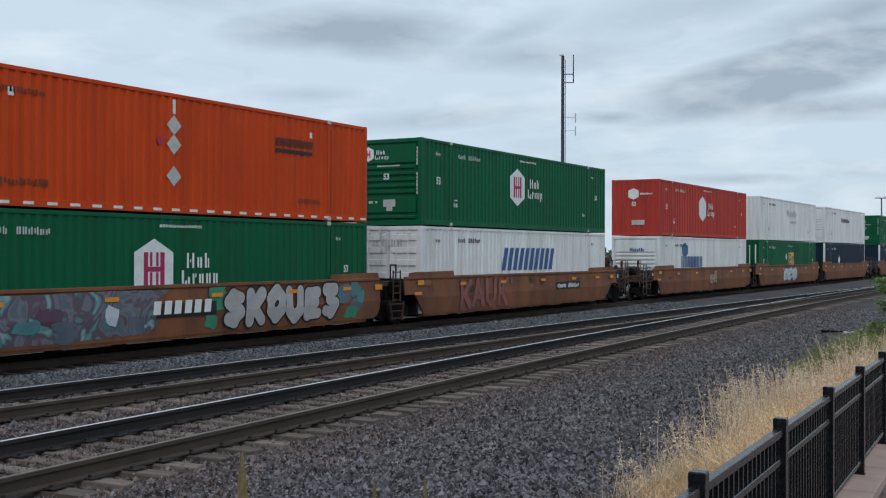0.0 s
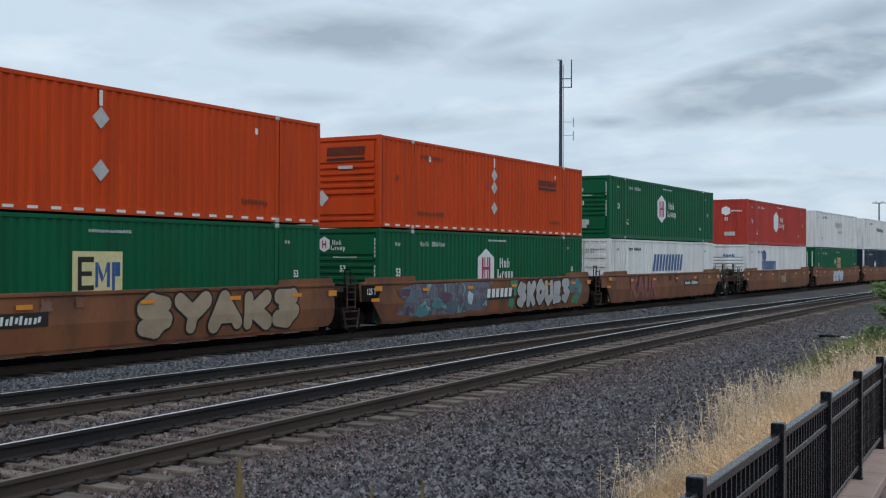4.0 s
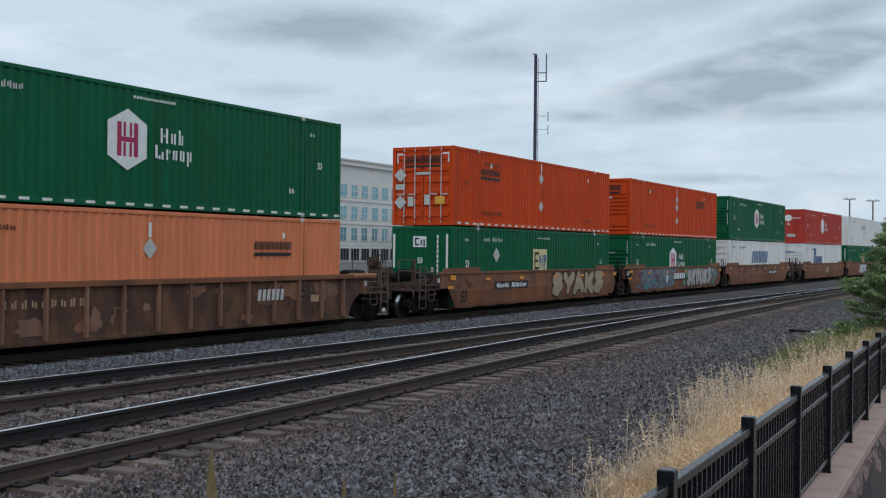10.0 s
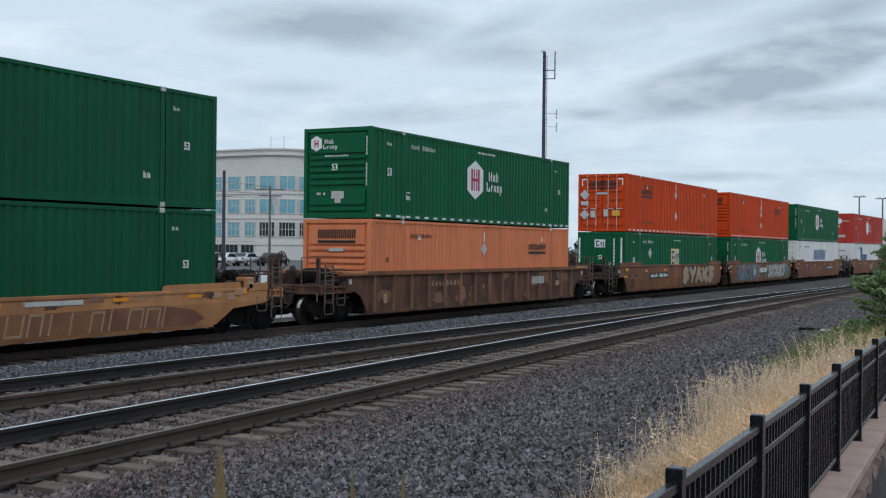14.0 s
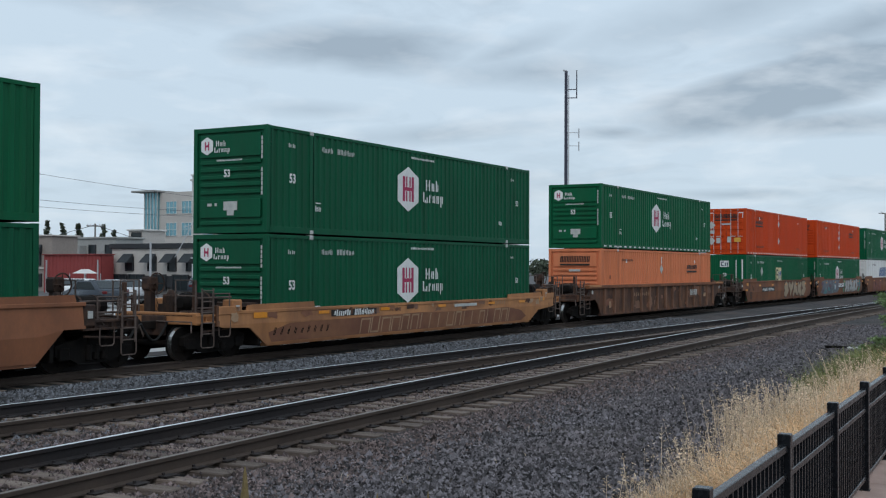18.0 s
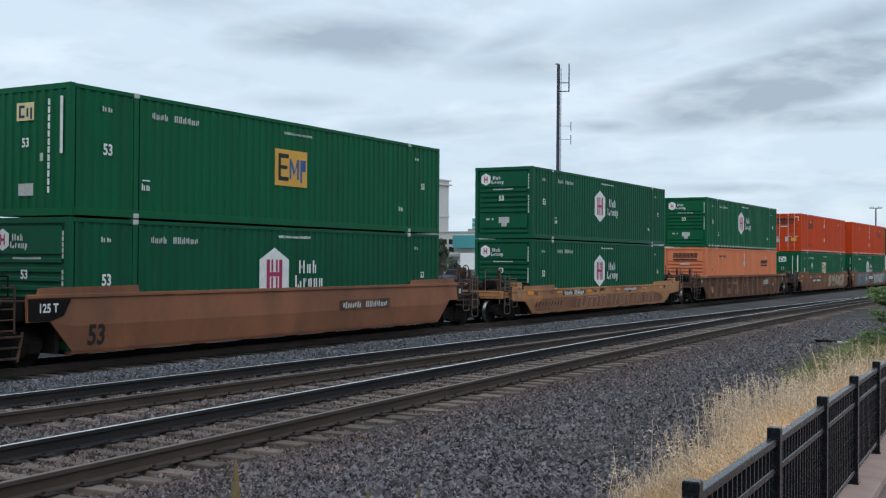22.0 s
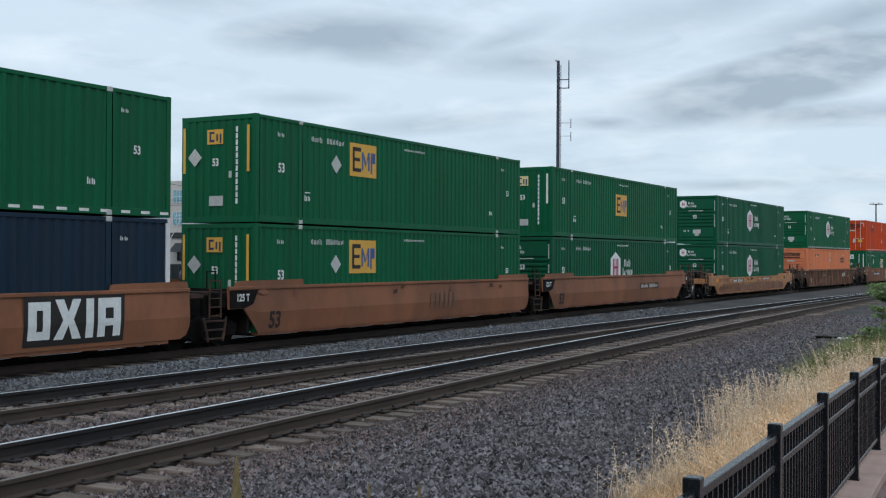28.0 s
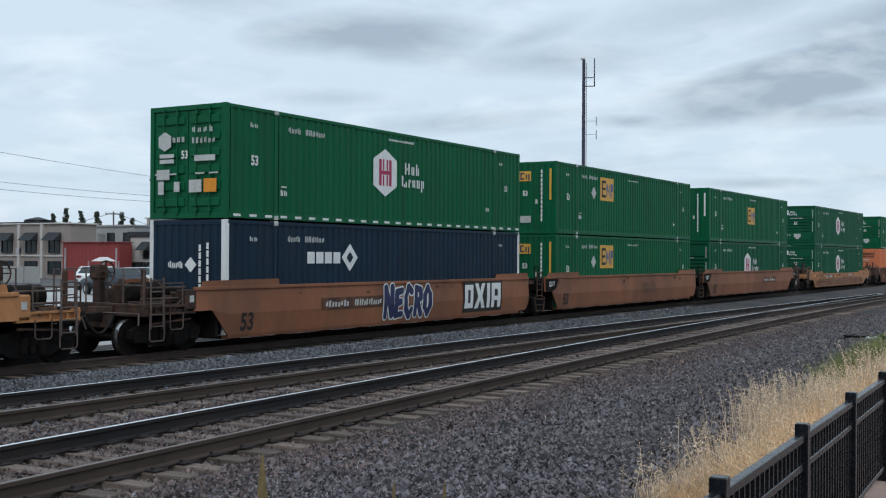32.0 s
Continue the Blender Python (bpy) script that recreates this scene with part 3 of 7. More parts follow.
def make_gravel(name, label, n, xr, yr, size, seed, which):
    """Loose stones, thicker towards the lens, as one heap."""
    rng = np.random.default_rng(seed)
    u = rng.random(n)
    x = xr[0] * (xr[1] / xr[0]) ** u
    y = yr[0] + (yr[1] - yr[0]) * rng.random(n)
    y = y + np.where(yr[0] < 3, 0.05 * x * (1 - (y - yr[0]) / (yr[1] - yr[0])), 0)
    s = size * np.exp(rng.normal(0, 0.35, n))
    base = np.array([(1.1, 0, -0.55), (-1.1, 0, -0.55), (0, 1.1, -0.55), (0, -1.1, -0.55), (0, 0, 0.8)], float)
    tri = np.array([(0, 2, 4), (2, 1, 4), (1, 3, 4), (3, 0, 4)])
    v = base[None] * (0.6 + 0.75 * rng.random((n, 5, 1))) + rng.normal(0, 0.30, (n, 5, 3))
    v *= np.stack([np.ones(n), 0.6 + 0.5 * rng.random(n), 0.65 + 0.4 * rng.random(n)], 1)[:, None] * s[:, None, None]
    a = rng.random(n) * 2 * math.pi
    c, sn = np.cos(a)[:, None], np.sin(a)[:, None]
    vx, vy = v[..., 0] * c - v[..., 1] * sn, v[..., 0] * sn + v[..., 1] * c
    ya, yb = 8.5 + 0.06 * x - 0.00055 * x * x, 12.75 - 0.022 * x - 0.00018 * x * x
    zpts = ((2.5, 0.30), (5.5, 0.24), (7.2, 0.185), (7.75, 0.150), (13.6, 0.155), (14.0, 0.19), (15.3, 0.26), (17.6, -0.19))
    z = np.interp(y, [p[0] for p in zpts], [p[1] for p in zpts]) + 0.01
    near_rail = np.minimum.reduce([abs(abs(y - ya) - 0.753), abs(abs(y - yb) - 0.753)]) < 0.13
    in_bed = (abs(y - ya) < 1.35) | (abs(y - yb) < 1.35)
    z = z - np.where(in_bed, 0.012, 0) + 0.025 * rng.random(n)
    da, db = abs(y - ya), abs(y - yb)
    on_a = (da < 1.33) & (abs((x - 3.0 + 0.25) % 0.50 - 0.25) < 0.14) & (x < 70)
    on_b = (db < 1.33) & (abs((x - 6.0 + 0.26) % 0.52 - 0.26) < 0.14) & (x > 5.7) & (x < 50) & ~(da < 1.4)
    z = np.where(in_bed, z - 0.012, z)
    luck = rng.random(n)
    z = np.where((on_a | on_b) & in_bed, z + 0.042, z + np.where(in_bed, 0.022, 0))
    keep = ~near_rail & ~(on_a & (luck > np.where(da < 0.66, 0.97, 0.10))) & ~(on_b & (luck > 0.94)) & (rng.random(n) < np.where(in_bed, 0.90, 1.0))
    dusty = (rng.random(n) < np.clip(1.9 - da / 1.6, 0.0, 0.92)) | (rng.random(n) < np.clip(1.3 - db / 1.4, 0.0, 0.30))
    fresh = ~dusty & (rng.random(n) < np.clip((y - 10.6) / 1.6, 0.0, 1.0))
    keep = keep & {"stone_rust": dusty, "stone_blue": fresh, "stone": ~dusty & ~fresh}[which]
    verts = np.stack([vx + x[:, None], vy + y[:, None], v[..., 2] + z[:, None]], -1)[keep]
    k = len(verts)
    faces = (tri[None] + 5 * np.arange(k)[:, None, None]).reshape(-1, 3)
    me = bpy.data.meshes.new(name)
    me.from_pydata(verts.reshape(-1, 3), [], faces)
    me.materials.append(M[which])
    return tagged(new(name, me), label, "gravel", kind="stuff")


make_gravel("gravel", "grey crushed stones lying loose beside the track", 250000, (4.2, 46), (2.3, 17.2), 0.0180, 3, "stone")
make_gravel("gravel", "dark bluish stones lying loose beside the train", 250000, (4.2, 46), (2.3, 17.2), 0.0180, 3, "stone_blue")
make_gravel("gravel", "brown rust-dusted stones lying between the rails", 250000, (4.2, 46), (2.3, 17.2), 0.0180, 3, "stone_rust")


# ---- the fence and its wall ----
def make_fence():
    wall = thing("retaining_wall", "low pink stone wall with a smooth coping under the fence", "wall", kind="structure")
    slope = math.atan(0.05)
    x = -6.0
    block = boxes((0.004, 1.196, -0.205, 0.13, -0.09, 0.0), bev=0.008)
    me = bpy.data.meshes.new("coping_stone")
    block.to_mesh(me)
    block.free()
    me.materials.append(M["coping"])
    while x < 62:
        share("coping_stone", me, wall, pose(x, fence_y(x), fence_base(x), 0, math.degrees(math.atan(0.01)), math.degrees(slope)))
        x += 1.2
    bm = bmesh.new()
    cols, rws = 300, 16
    grid = []
    for i in range(cols + 1):
        x = -6 + 68 * i / cols
        col = []
        for j in range(rws + 1):
            z = fence_base(x) - 0.09 - 1.12 * j / rws
            d = 0.06 * noise.noise((x * 2.6, z * 4, 1)) + 0.04 * noise.noise((x * 7, z * 10, 2))
            col.append(bm.verts.new((x, fence_y(x) - 0.165 + d, z)))
        grid.append(col)
    for i in range(cols):
        for j in range(rws):
            bm.faces.new((grid[i][j], grid[i + 1][j], grid[i + 1][j + 1], grid[i][j + 1]))
    part("stone_face", bm, "wallstone", wall, "rough split stone face")
    bm = bmesh.new()
    a, b = -6.0, 62.0
    vs = [bm.verts.new((x, fence_y(x) + dy, fence_base(x) - dz)) for x in (a, b) for dy, dz in ((-0.10, 0.09), (0.10, 0.09), (0.10, 1.3), (-0.10, 1.3))]
    for q in ((0, 1, 2, 3), (4, 5, 6, 7), (0, 1, 5, 4), (1, 2, 6, 5), (2, 3, 7, 6), (3, 0, 4, 7)):
        bm.faces.new([vs[k] for k in q])
    part("wall_core", bm, "wallstone", wall)

    fence = thing("fence", "black painted metal picket fence with square capped posts", "fence", kind="structure")
    post = boxes((-0.037, 0.037, -0.037, 0.037, 0.0, 0.925), bev=0.004)
    pm = bpy.data.meshes.new("post")
    post.to_mesh(pm)
    post.free()
    pm.materials.append(M["fence"])
    cap = boxes((-0.038, 0.038, -0.038, 0.038, 0.900, 0.948), bev=0.006)
    cm = bpy.data.meshes.new("post_cap")
    cap.to_mesh(cm)
    cap.free()
    cm.materials.append(M["fence"])
    foot = boxes((-0.05, 0.05, -0.046, 0.046, 0.0, 0.010), bev=0.003)
    fm = bpy.data.meshes.new("base_plate")
    foot.to_mesh(fm)
    foot.free()
    fm.materials.append(M["fence"])
    pk = boxes((-0.0105, 0.0105, -0.0105, 0.0105, 0.10, 0.855))
    km = bpy.data.meshes.new("picket")
    pk.to_mesh(km)
    pk.free()
    km.materials.append(M["fence"])
    turn = math.degrees(slope)
    made = 0
    rest = bmesh.new()
    for i in range(-4, 28):
        x = 4.71 + 1.9 * i
        at = pose(x, fence_y(x), fence_base(x), 0, 0, turn)
        p = share("post", pm, fence, at)
        share("post_cap", cm, p)
        share("base_plate", fm, p)
        tilt = math.degrees(math.atan(0.01))
        for z, h, w in ((0.868, 0.022, 0.023), (0.706, 0.020, 0.018), (0.115, 0.020, 0.018)):
            r = boxes((0.03, 1.872, -w, w, -h, h), bev=0.004)
            ob = part("top_rail" if z > 0.9 else "rail", r, "fence", fence)
            ob.matrix_basis = at @ pose(0, 0, z, 0, tilt, 0)
        for j in range(1, 18):
            xx = x + 1.9 * j / 18
            q = pose(xx, fence_y(xx), fence_base(xx), 0, 0, turn)
            if -3 <= i < 14 and made < 290:
                share("picket", km, fence, q)
                made += 1
            else:
                b = bmesh.new()
                b.from_mesh(km)
                bmesh.ops.transform(b, matrix=q, verts=b.verts)
                off = len(rest.verts)
                vs = [rest.verts.new(v.co) for v in b.verts]
                b.verts.index_update()
                for f in b.faces:
                    rest.faces.new([vs[v.index] for v in f.verts])
                b.free()
    ob = part("pickets", rest, "fence", fence)
    ob["kind"] = "stuff"


def fence_base(x):
    return 0.455 - 0.01 * (x - 4.71)


make_fence()


# ---- the train ----
HALF, SIDE, TALL = 8.075, 1.295, 2.895


def corrugated(x0, x1, z0, z1, y, sign, pitch=0.28, depth=0.036):
    """A pressed steel wall along x, whose outer ribs reach y."""
    bm = bmesh.new()
    n = max(1, round((x1 - x0) / pitch))
    p = (x1 - x0) / n
    line = []
    for i in range(n):
        a = x0 + i * p
        line += [(a, 0), (a + 0.34 * p, 0), (a + 0.46 * p, 1), (a + 0.88 * p, 1)]
    line.append((x1, 0))
    vs = [[bm.verts.new((x, y + sign * depth * d, z)) for z in (z0, z1)] for x, d in line]
    for a, b in zip(vs, vs[1:]):
        bm.faces.new((a[0], b[0], b[1], a[1]))
    return bm


def near(a, b):
    return (a, -SIDE - 0.006, b)


def rear(a, b):
    return (-HALF - 0.008, -a, b)


SINGLE = ("placard", "notice", "reflector", "strip", "patch", "hexagon", "square", "fill", "outline")


def paint(name, polys, face, material, parent, fold=False):
    """Paint on a thing: one part for each shape that can be told apart, or a word as one."""
    if any(w in name for w in ("lettering", "scrawl", "stroke")):
        part(name, sheet(polys, face, fold), material, parent)["kind"] = "stuff"
    elif any(w in name for w in SINGLE) and len(polys) > 1:
        for p in polys:
            part(name, sheet([p], face, fold), material, parent)
    else:
        part(name, sheet(polys, face, fold), material, parent)


CASTING = boxes((-0.09, 0.09, -0.085, 0.085, 0, 0.12), bev=0.012)
CAST_ME = bpy.data.meshes.new("corner_casting")
CASTING.to_mesh(CAST_ME)
CASTING.free()
CAST_ME.materials.append(M["placard"])


LOCK = boxes((-0.05, 0.05, -0.04, 0.04, -0.046, 0.01), bev=0.01)
LOCK_ME = bpy.data.meshes.new("twist_lock")
LOCK.to_mesh(LOCK_ME)
LOCK.free()
LOCK_ME.materials.append(M["under"])
DASH = bpy.data.meshes.new("marker_dash")
DASH.from_pydata([(0, 0, 0), (0.28, 0, 0), (0.28, 0, 0.065), (0, 0, 0.065)], [], [(0, 1, 2, 3)])
DASH.materials.append(M["tape"])


def container(colour, end, label, marks, tape=False, posts=None, group="containers on the train", cast_white=True):
    ct = thing("shipping_container", label, "container", group)
    pc = posts or colour
    for sg, nm in ((-1, "side_panel"), (1, "side_panel")):
        y = sg * SIDE
        for a, b in ((-7.90, -6.205), (-5.995, 5.995), (6.205, 7.90)):
            part(nm, corrugated(a, b, 0.17, TALL - 0.10, y, -sg), colour, ct)
        part("top_side_rail", boxes((-7.97, 7.97, min(y + sg * 0.010, y - sg * 0.07), max(y + sg * 0.010, y - sg * 0.07), TALL - 0.105, TALL - 0.012), bev=0.006), colour, ct)
        part("bottom_side_rail", boxes((-7.97, 7.97, min(y + sg * 0.014, y - sg * 0.09), max(y + sg * 0.014, y - sg * 0.09), 0.012, 0.18), bev=0.006), colour, ct)
        for x in (-6.10, 6.10):
            part("lifting_post", boxes((x - 0.075, x + 0.075, min(y + sg * 0.004, y - sg * 0.08), max(y + sg * 0.004, y - sg * 0.08), 0.0, TALL), bev=0.004), colour, ct)
            for z in (TALL - 0.118, 0.0):
                share("corner_casting", CAST_ME, ct, pose(x, y - sg * 0.066, z))
            share("twist_lock", LOCK_ME, ct, pose(x, y - sg * 0.09, 0.0))
        for x in (-8.0, 8.0):
            part("corner_post", boxes((x - 0.075, x + 0.075, min(y + sg * 0.003, y - sg * 0.13), max(y + sg * 0.003, y - sg * 0.13), 0.0, TALL), bev=0.006), pc, ct)
    bm = boxes((-7.97, 7.97, -SIDE + 0.06, SIDE - 0.06, TALL - 0.045, TALL - 0.02))
    for i in range(26):
        x = -7.7 + i * 0.615
        box(bm, x - 0.12, x + 0.12, -SIDE + 0.1, SIDE - 0.1, TALL - 0.022, TALL - 0.004)
    part("roof", bm, colour, ct)
    part("floor", boxes((-7.97, 7.97, -SIDE + 0.08, SIDE - 0.08, 0.03, 0.16)), "under", ct)
    bm = corrugated(-1.17, 1.17, 0.15, TALL - 0.12, 0, 1, 0.26)
    bmesh.ops.transform(bm, matrix=pose(8.06, 0, 0, 0, 0, 90), verts=bm.verts)
    part("front_wall", bm, colour, ct)
    part("front_header", boxes((7.96, 8.07, -1.17, 1.17, TALL - 0.13, TALL - 0.004)), colour, ct)
    part("front_sill", boxes((7.96, 8.07, -1.17, 1.17, 0.004, 0.16)), colour, ct)
    # the end that faces back along the train
    part("rear_header", boxes((-8.07, -7.96, -1.17, 1.17, TALL - 0.13, TALL - 0.004), bev=0.004), colour, ct)
    part("rear_sill", boxes((-8.07, -7.96, -1.17, 1.17, 0.004, 0.16), bev=0.004), colour, ct)
    if end == "corr":
        bm = corrugated(-1.17, 1.17, 0.15, TALL - 0.12, 0, -1, 0.26)
        bmesh.ops.transform(bm, matrix=pose(-8.065, 0, 0, 0, 0, -90), verts=bm.verts)
        for v in bm.verts:
            v.co.x = -8.065 + abs(v.co.x + 8.065)
        part("rear_wall", bm, colour, ct)
    elif end == "ribs":
        part("rear_wall", boxes((-8.0, -7.97, -1.17, 1.17, 0.15, TALL - 0.12)), colour, ct)
        part("upper_panel", boxes((-8.06, -7.995, -1.06, 1.06, 2.08, 2.70), bev=0.01), colour, ct)
        part("lower_panel", boxes((-8.06, -7.995, -1.06, 1.06, 0.42, 0.92), bev=0.01), colour, ct)
        for i in range(5):
            z = 1.06 + i * 0.205
            part("rib", boxes((-8.065, -7.995, -1.06, 1.06, z, z + 0.115), bev=0.02), colour, ct)
        part("rib", boxes((-8.065, -7.995, -1.06, 1.06, 0.22, 0.33), bev=0.02), colour, ct)
    else:
        part("door_gasket", boxes((-8.0, -7.97, -1.17, 1.17, 0.15, TALL - 0.12)), "ink_black", ct)
        for s in (-1, 1):
            bm = boxes((-8.03, -7.995, min(s * 0.015, s * 1.16), max(s * 0.015, s * 1.16), 0.17, TALL - 0.14))
            door = part("door", bm, colour, ct, "ribbed steel door with locking rods")
            for i in range(6):
                z = 0.30 + i * 0.42
                part("door_rib", boxes((-8.078, -8.022, min(s * 0.1, s * 1.08), max(s * 0.1, s * 1.08), z, z + 0.22), bev=0.025), colour, door)
            for yy in (0.32, 0.78):
                part("locking_rod", rods(((-8.10, s * yy, 0.08), (-8.10, s * yy, TALL - 0.05), 0.02)), "placard" if cast_white else colour, door)
                part("rod_keeper", boxes((-8.12, -8.02, s * yy - 0.05, s * yy + 0.05, 0.18, 0.26), (-8.12, -8.02, s * yy - 0.05, s * yy + 0.05, TALL - 0.26, TALL - 0.18), (-8.12, -8.02, s * yy - 0.05, s * yy + 0.05, 1.0, 1.06), bev=0.004), colour, door)
                part("handle", boxes((-8.125, -8.10, min(s * yy, s * yy + s * 0.3), max(s * yy, s * yy + s * 0.3), 1.12, 1.16), bev=0.004), "placard", door)
    if tape:
        for i in range(26):
            share("marker_dash", DASH, ct, pose(-7.8 + 0.62 * i, -SIDE - 0.018, 0.06))
    for name, material, polys, face in marks:
        paint(name, polys, face, material, ct)
    return ct


def hexagon(x, z, w, h):
    return [(x, z + h), (x - w, z + 0.55 * h), (x - w, z - 0.55 * h), (x, z - h), (x + w, z - 0.55 * h), (x + w, z + 0.55 * h)]


def diamond(x, z, r):
    return [(x - r, z), (x, z - r), (x + r, z), (x, z + r)]


def common_marks(ink="ink_white"):
    return [("number_lettering", "ink_soft" if ink == "ink_white" else ink, letters_like(-5.6, -5.05, 2.36, 2.52, 4, 0.28) + letters_like(-4.85, -3.95, 2.36, 2.52, 6, 0.28), near),
            ("number_lettering", "ink_soft" if ink == "ink_white" else ink, letters_like(-7.15, -6.80, 2.36, 2.48, 2, 0.35) + letters_like(6.45, 6.72, 2.36, 2.46, 2, 0.35), near),
            ("notice_lettering", ink, letters_like(-5.92, -5.62, 0.66, 0.82, 2, 0.3) + [rect(-5.9, -5.66, 0.88, 0.91)] + letters_like(5.45, 5.72, 0.66, 0.82, 2, 0.3), near)]


TOP_WORD = ((0.20, 0, 1.0), (0.12, 0.38, 0.60), (0.20, 0, 1.0), (0.10, 0, 0), (0.19, 0.02, 0.72), (0.19, 0, 0.72), (0.08, 0, 0), (0.20, 0, 1.0), (0.14, 0, 0.66))
LOW_WORD = ((0.22, 0.05, 0.95), (0.18, 0, 0.26), (0.20, 0, 0.50), (0.06, 0, 0), (0.18, 0, 0.72), (0.10, 0.46, 0.72), (0.06, 0, 0), (0.18, 0.06, 0.68), (0.18, 0.04, 0.70), (0.06, 0, 0), (0.18, 0.02, 0.72), (0.18, 0, 0.72), (0.06, 0, 0), (0.19, -0.30, 0.72), (0.17, 0.04, 0.70))


def hub_marks(end=True):
    q = [("logo_hexagon", "ink_white", [hexagon(-0.93, 1.60, 0.64, 0.72)], near)]
    n2 = lambda a, b: (a, -SIDE - 0.010, b)
    h = [rect(-1.27, -1.13, 1.20, 2.00), rect(-0.73, -0.59, 1.20, 2.00), rect(-1.07, -0.99, 1.20, 1.53), rect(-0.87, -0.79, 1.20, 1.53), rect(-1.13, -0.73, 1.54, 1.66), rect(-1.07, -0.99, 1.67, 2.00), rect(-0.87, -0.79, 1.67, 2.00)]
    q.append(("logo_mark", "ink_magenta", h, n2))
    q.append(("logo_lettering", "ink_white", word_bars(0.18, 1.62, 0.36, TOP_WORD) + word_bars(0.0, 1.22, 0.36, LOW_WORD), near))
    q.append(("notice_lettering", "ink_white", letters_like(-0.75, 0.72, 2.59, 2.66, 14, 0.25), near))
    if end:
        q.append(("end_logo", "ink_white", [hexagon(-0.80, 2.40, 0.21, 0.25)] + word_bars(-0.48, 2.38, 0.15, TOP_WORD) + word_bars(-0.54, 2.21, 0.15, LOW_WORD), rear))
        q.append(("end_logo_mark", "ink_magenta", [rect(-0.88, -0.84, 2.28, 2.52), rect(-0.76, -0.72, 2.28, 2.52), rect(-0.84, -0.76, 2.37, 2.43)], lambda a, b: (-HALF - 0.012, -a, b)))
        q.append(("end_number_lettering", "ink_soft", [rect(1.10, 1.155, 1.02 + 0.125 * i + (0.22 if i > 5 else 0), 1.12 + 0.125 * i + (0.22 if i > 5 else 0)) for i in range(11)], rear))
        q.append(("end_placard", "placard", [rect(-0.20, 0.28, 0.62, 0.86), rect(-0.08, 0.16, 0.48, 0.62), rect(-0.78, -0.62, 0.74, 0.82), rect(-0.52, -0.44, 0.74, 0.82)], rear))
        q.append(("end_notice_lettering", "ink_white", letters_like(-0.45, 0.45, 1.965, 2.012, 14), rear))
    return q + common_marks()


def emp_marks(x0, decal="ink_yellow", dia=True, end_decal="ink_yellow", strip="tape", dz=0.0):
    n1 = lambda a, b: (a, -SIDE - 0.006, b + dz)
    n2 = lambda a, b: (a, -SIDE - 0.010, b + dz)
    r2 = lambda a, b: (-HALF - 0.012, -a, b)
    q = [("logo_square", decal, [rect(x0 - 0.73, x0 + 0.73, 1.10, 2.10)], n1),
         ("logo_mark", "ink_black", [rect(x0 - 0.58, x0 - 0.47, 1.24, 1.98), rect(x0 - 0.47, x0 - 0.12, 1.86, 1.98), rect(x0 - 0.47, x0 - 0.18, 1.56, 1.66), rect(x0 - 0.47, x0 - 0.12, 1.24, 1.35)], n2),
         ("logo_mark", "ink_blue", [rect(x0 - 0.08, x0 + 0.0, 1.30, 1.86), [(x0 + 0.005, 1.86), (x0 + 0.005, 1.66), (x0 + 0.11, 1.40), (x0 + 0.16, 1.52)], [(x0 + 0.255, 1.86), (x0 + 0.165, 1.52), (x0 + 0.125, 1.40), (x0 + 0.255, 1.66)], rect(x0 + 0.26, x0 + 0.35, 1.30, 1.86), rect(x0 + 0.41, x0 + 0.50, 1.22, 1.86), rect(x0 + 0.505, x0 + 0.66, 1.54, 1.86)], n2),
         ("notice_lettering", "ink_soft", letters_like(-0.55, 0.75, 2.52, 2.59, 14), near),
         ("end_logo_square", end_decal, [rect(-0.38, 0.18, 2.12, 2.52)], rear),
         ("end_logo_mark", "ink_navy", [rect(-0.30, -0.24, 2.18, 2.46), rect(-0.24, -0.12, 2.40, 2.46), rect(-0.24, -0.12, 2.18, 2.24), rect(-0.06, 0.0, 2.2, 2.4), rect(0.06, 0.12, 2.14, 2.4)], r2),
         ("end_number_lettering", "ink_white", [rect(0.62, 0.69, 0.5 + 0.175 * i, 0.64 + 0.175 * i) for i in range(12)], rear),
         ("end_strip", strip, [rect(1.0, 1.09, 1.35, 2.60), rect(-1.24, -1.15, 1.35, 2.60)], rear),
         ("end_notice", "placard", [rect(-0.30, 0.18, 0.45, 0.72), rect(0.38, 0.48, 1.20, 1.38)], rear)]
    if dia:
        q += [("placard", "placard", [diamond(x0 - 1.42, 1.80, 0.27)], near), ("end_placard", "placard", [diamond(-0.82, 1.78, 0.25)], rear)]
    return q + common_marks()


def freight_marks(x_word, dias, ink="ink_black", end_word=True, faded="ink_fade"):
    q = [("word_lettering", ink, letters_like(x_word, x_word + 1.7, 1.98, 2.20, 9, 0.2, 0.05, True) + [rect(x_word, x_word + 1.68, 1.80, 1.90)], near),
         ("placard", "placard", [diamond(x, z, 0.25) for x, z in dias], near),
         ("placard_strip", "tape", [rect(dias[0][0] - 0.05, dias[0][0] + 0.05, dias[0][1] + 0.27, dias[0][1] + 0.62)], near),
         ("notice_lettering", faded, letters_like(-5.75, -4.0, 0.45, 0.60, 9) + letters_like(4.6, 5.7, 0.45, 0.58, 8) + letters_like(-5.6, -4.1, 2.34, 2.46, 8) + [rect(-7.12, -6.98, 1.52, 1.68)], near),
         ("notice", "tape", [rect(-5.08, -4.93, 2.26, 2.44), rect(5.15, 5.27, 2.30, 2.46)], near)]
    if end_word:
        q += [("end_word_lettering", ink, letters_like(-0.72, 0.75, 2.28, 2.56, 9, 0.2, 0.03, True) + [rect(-0.72, 0.73, 2.13, 2.21)], rear),
              ("end_plate", "placard", [rect(-0.28, 0.28, 1.86, 1.96)], rear)]
    return q


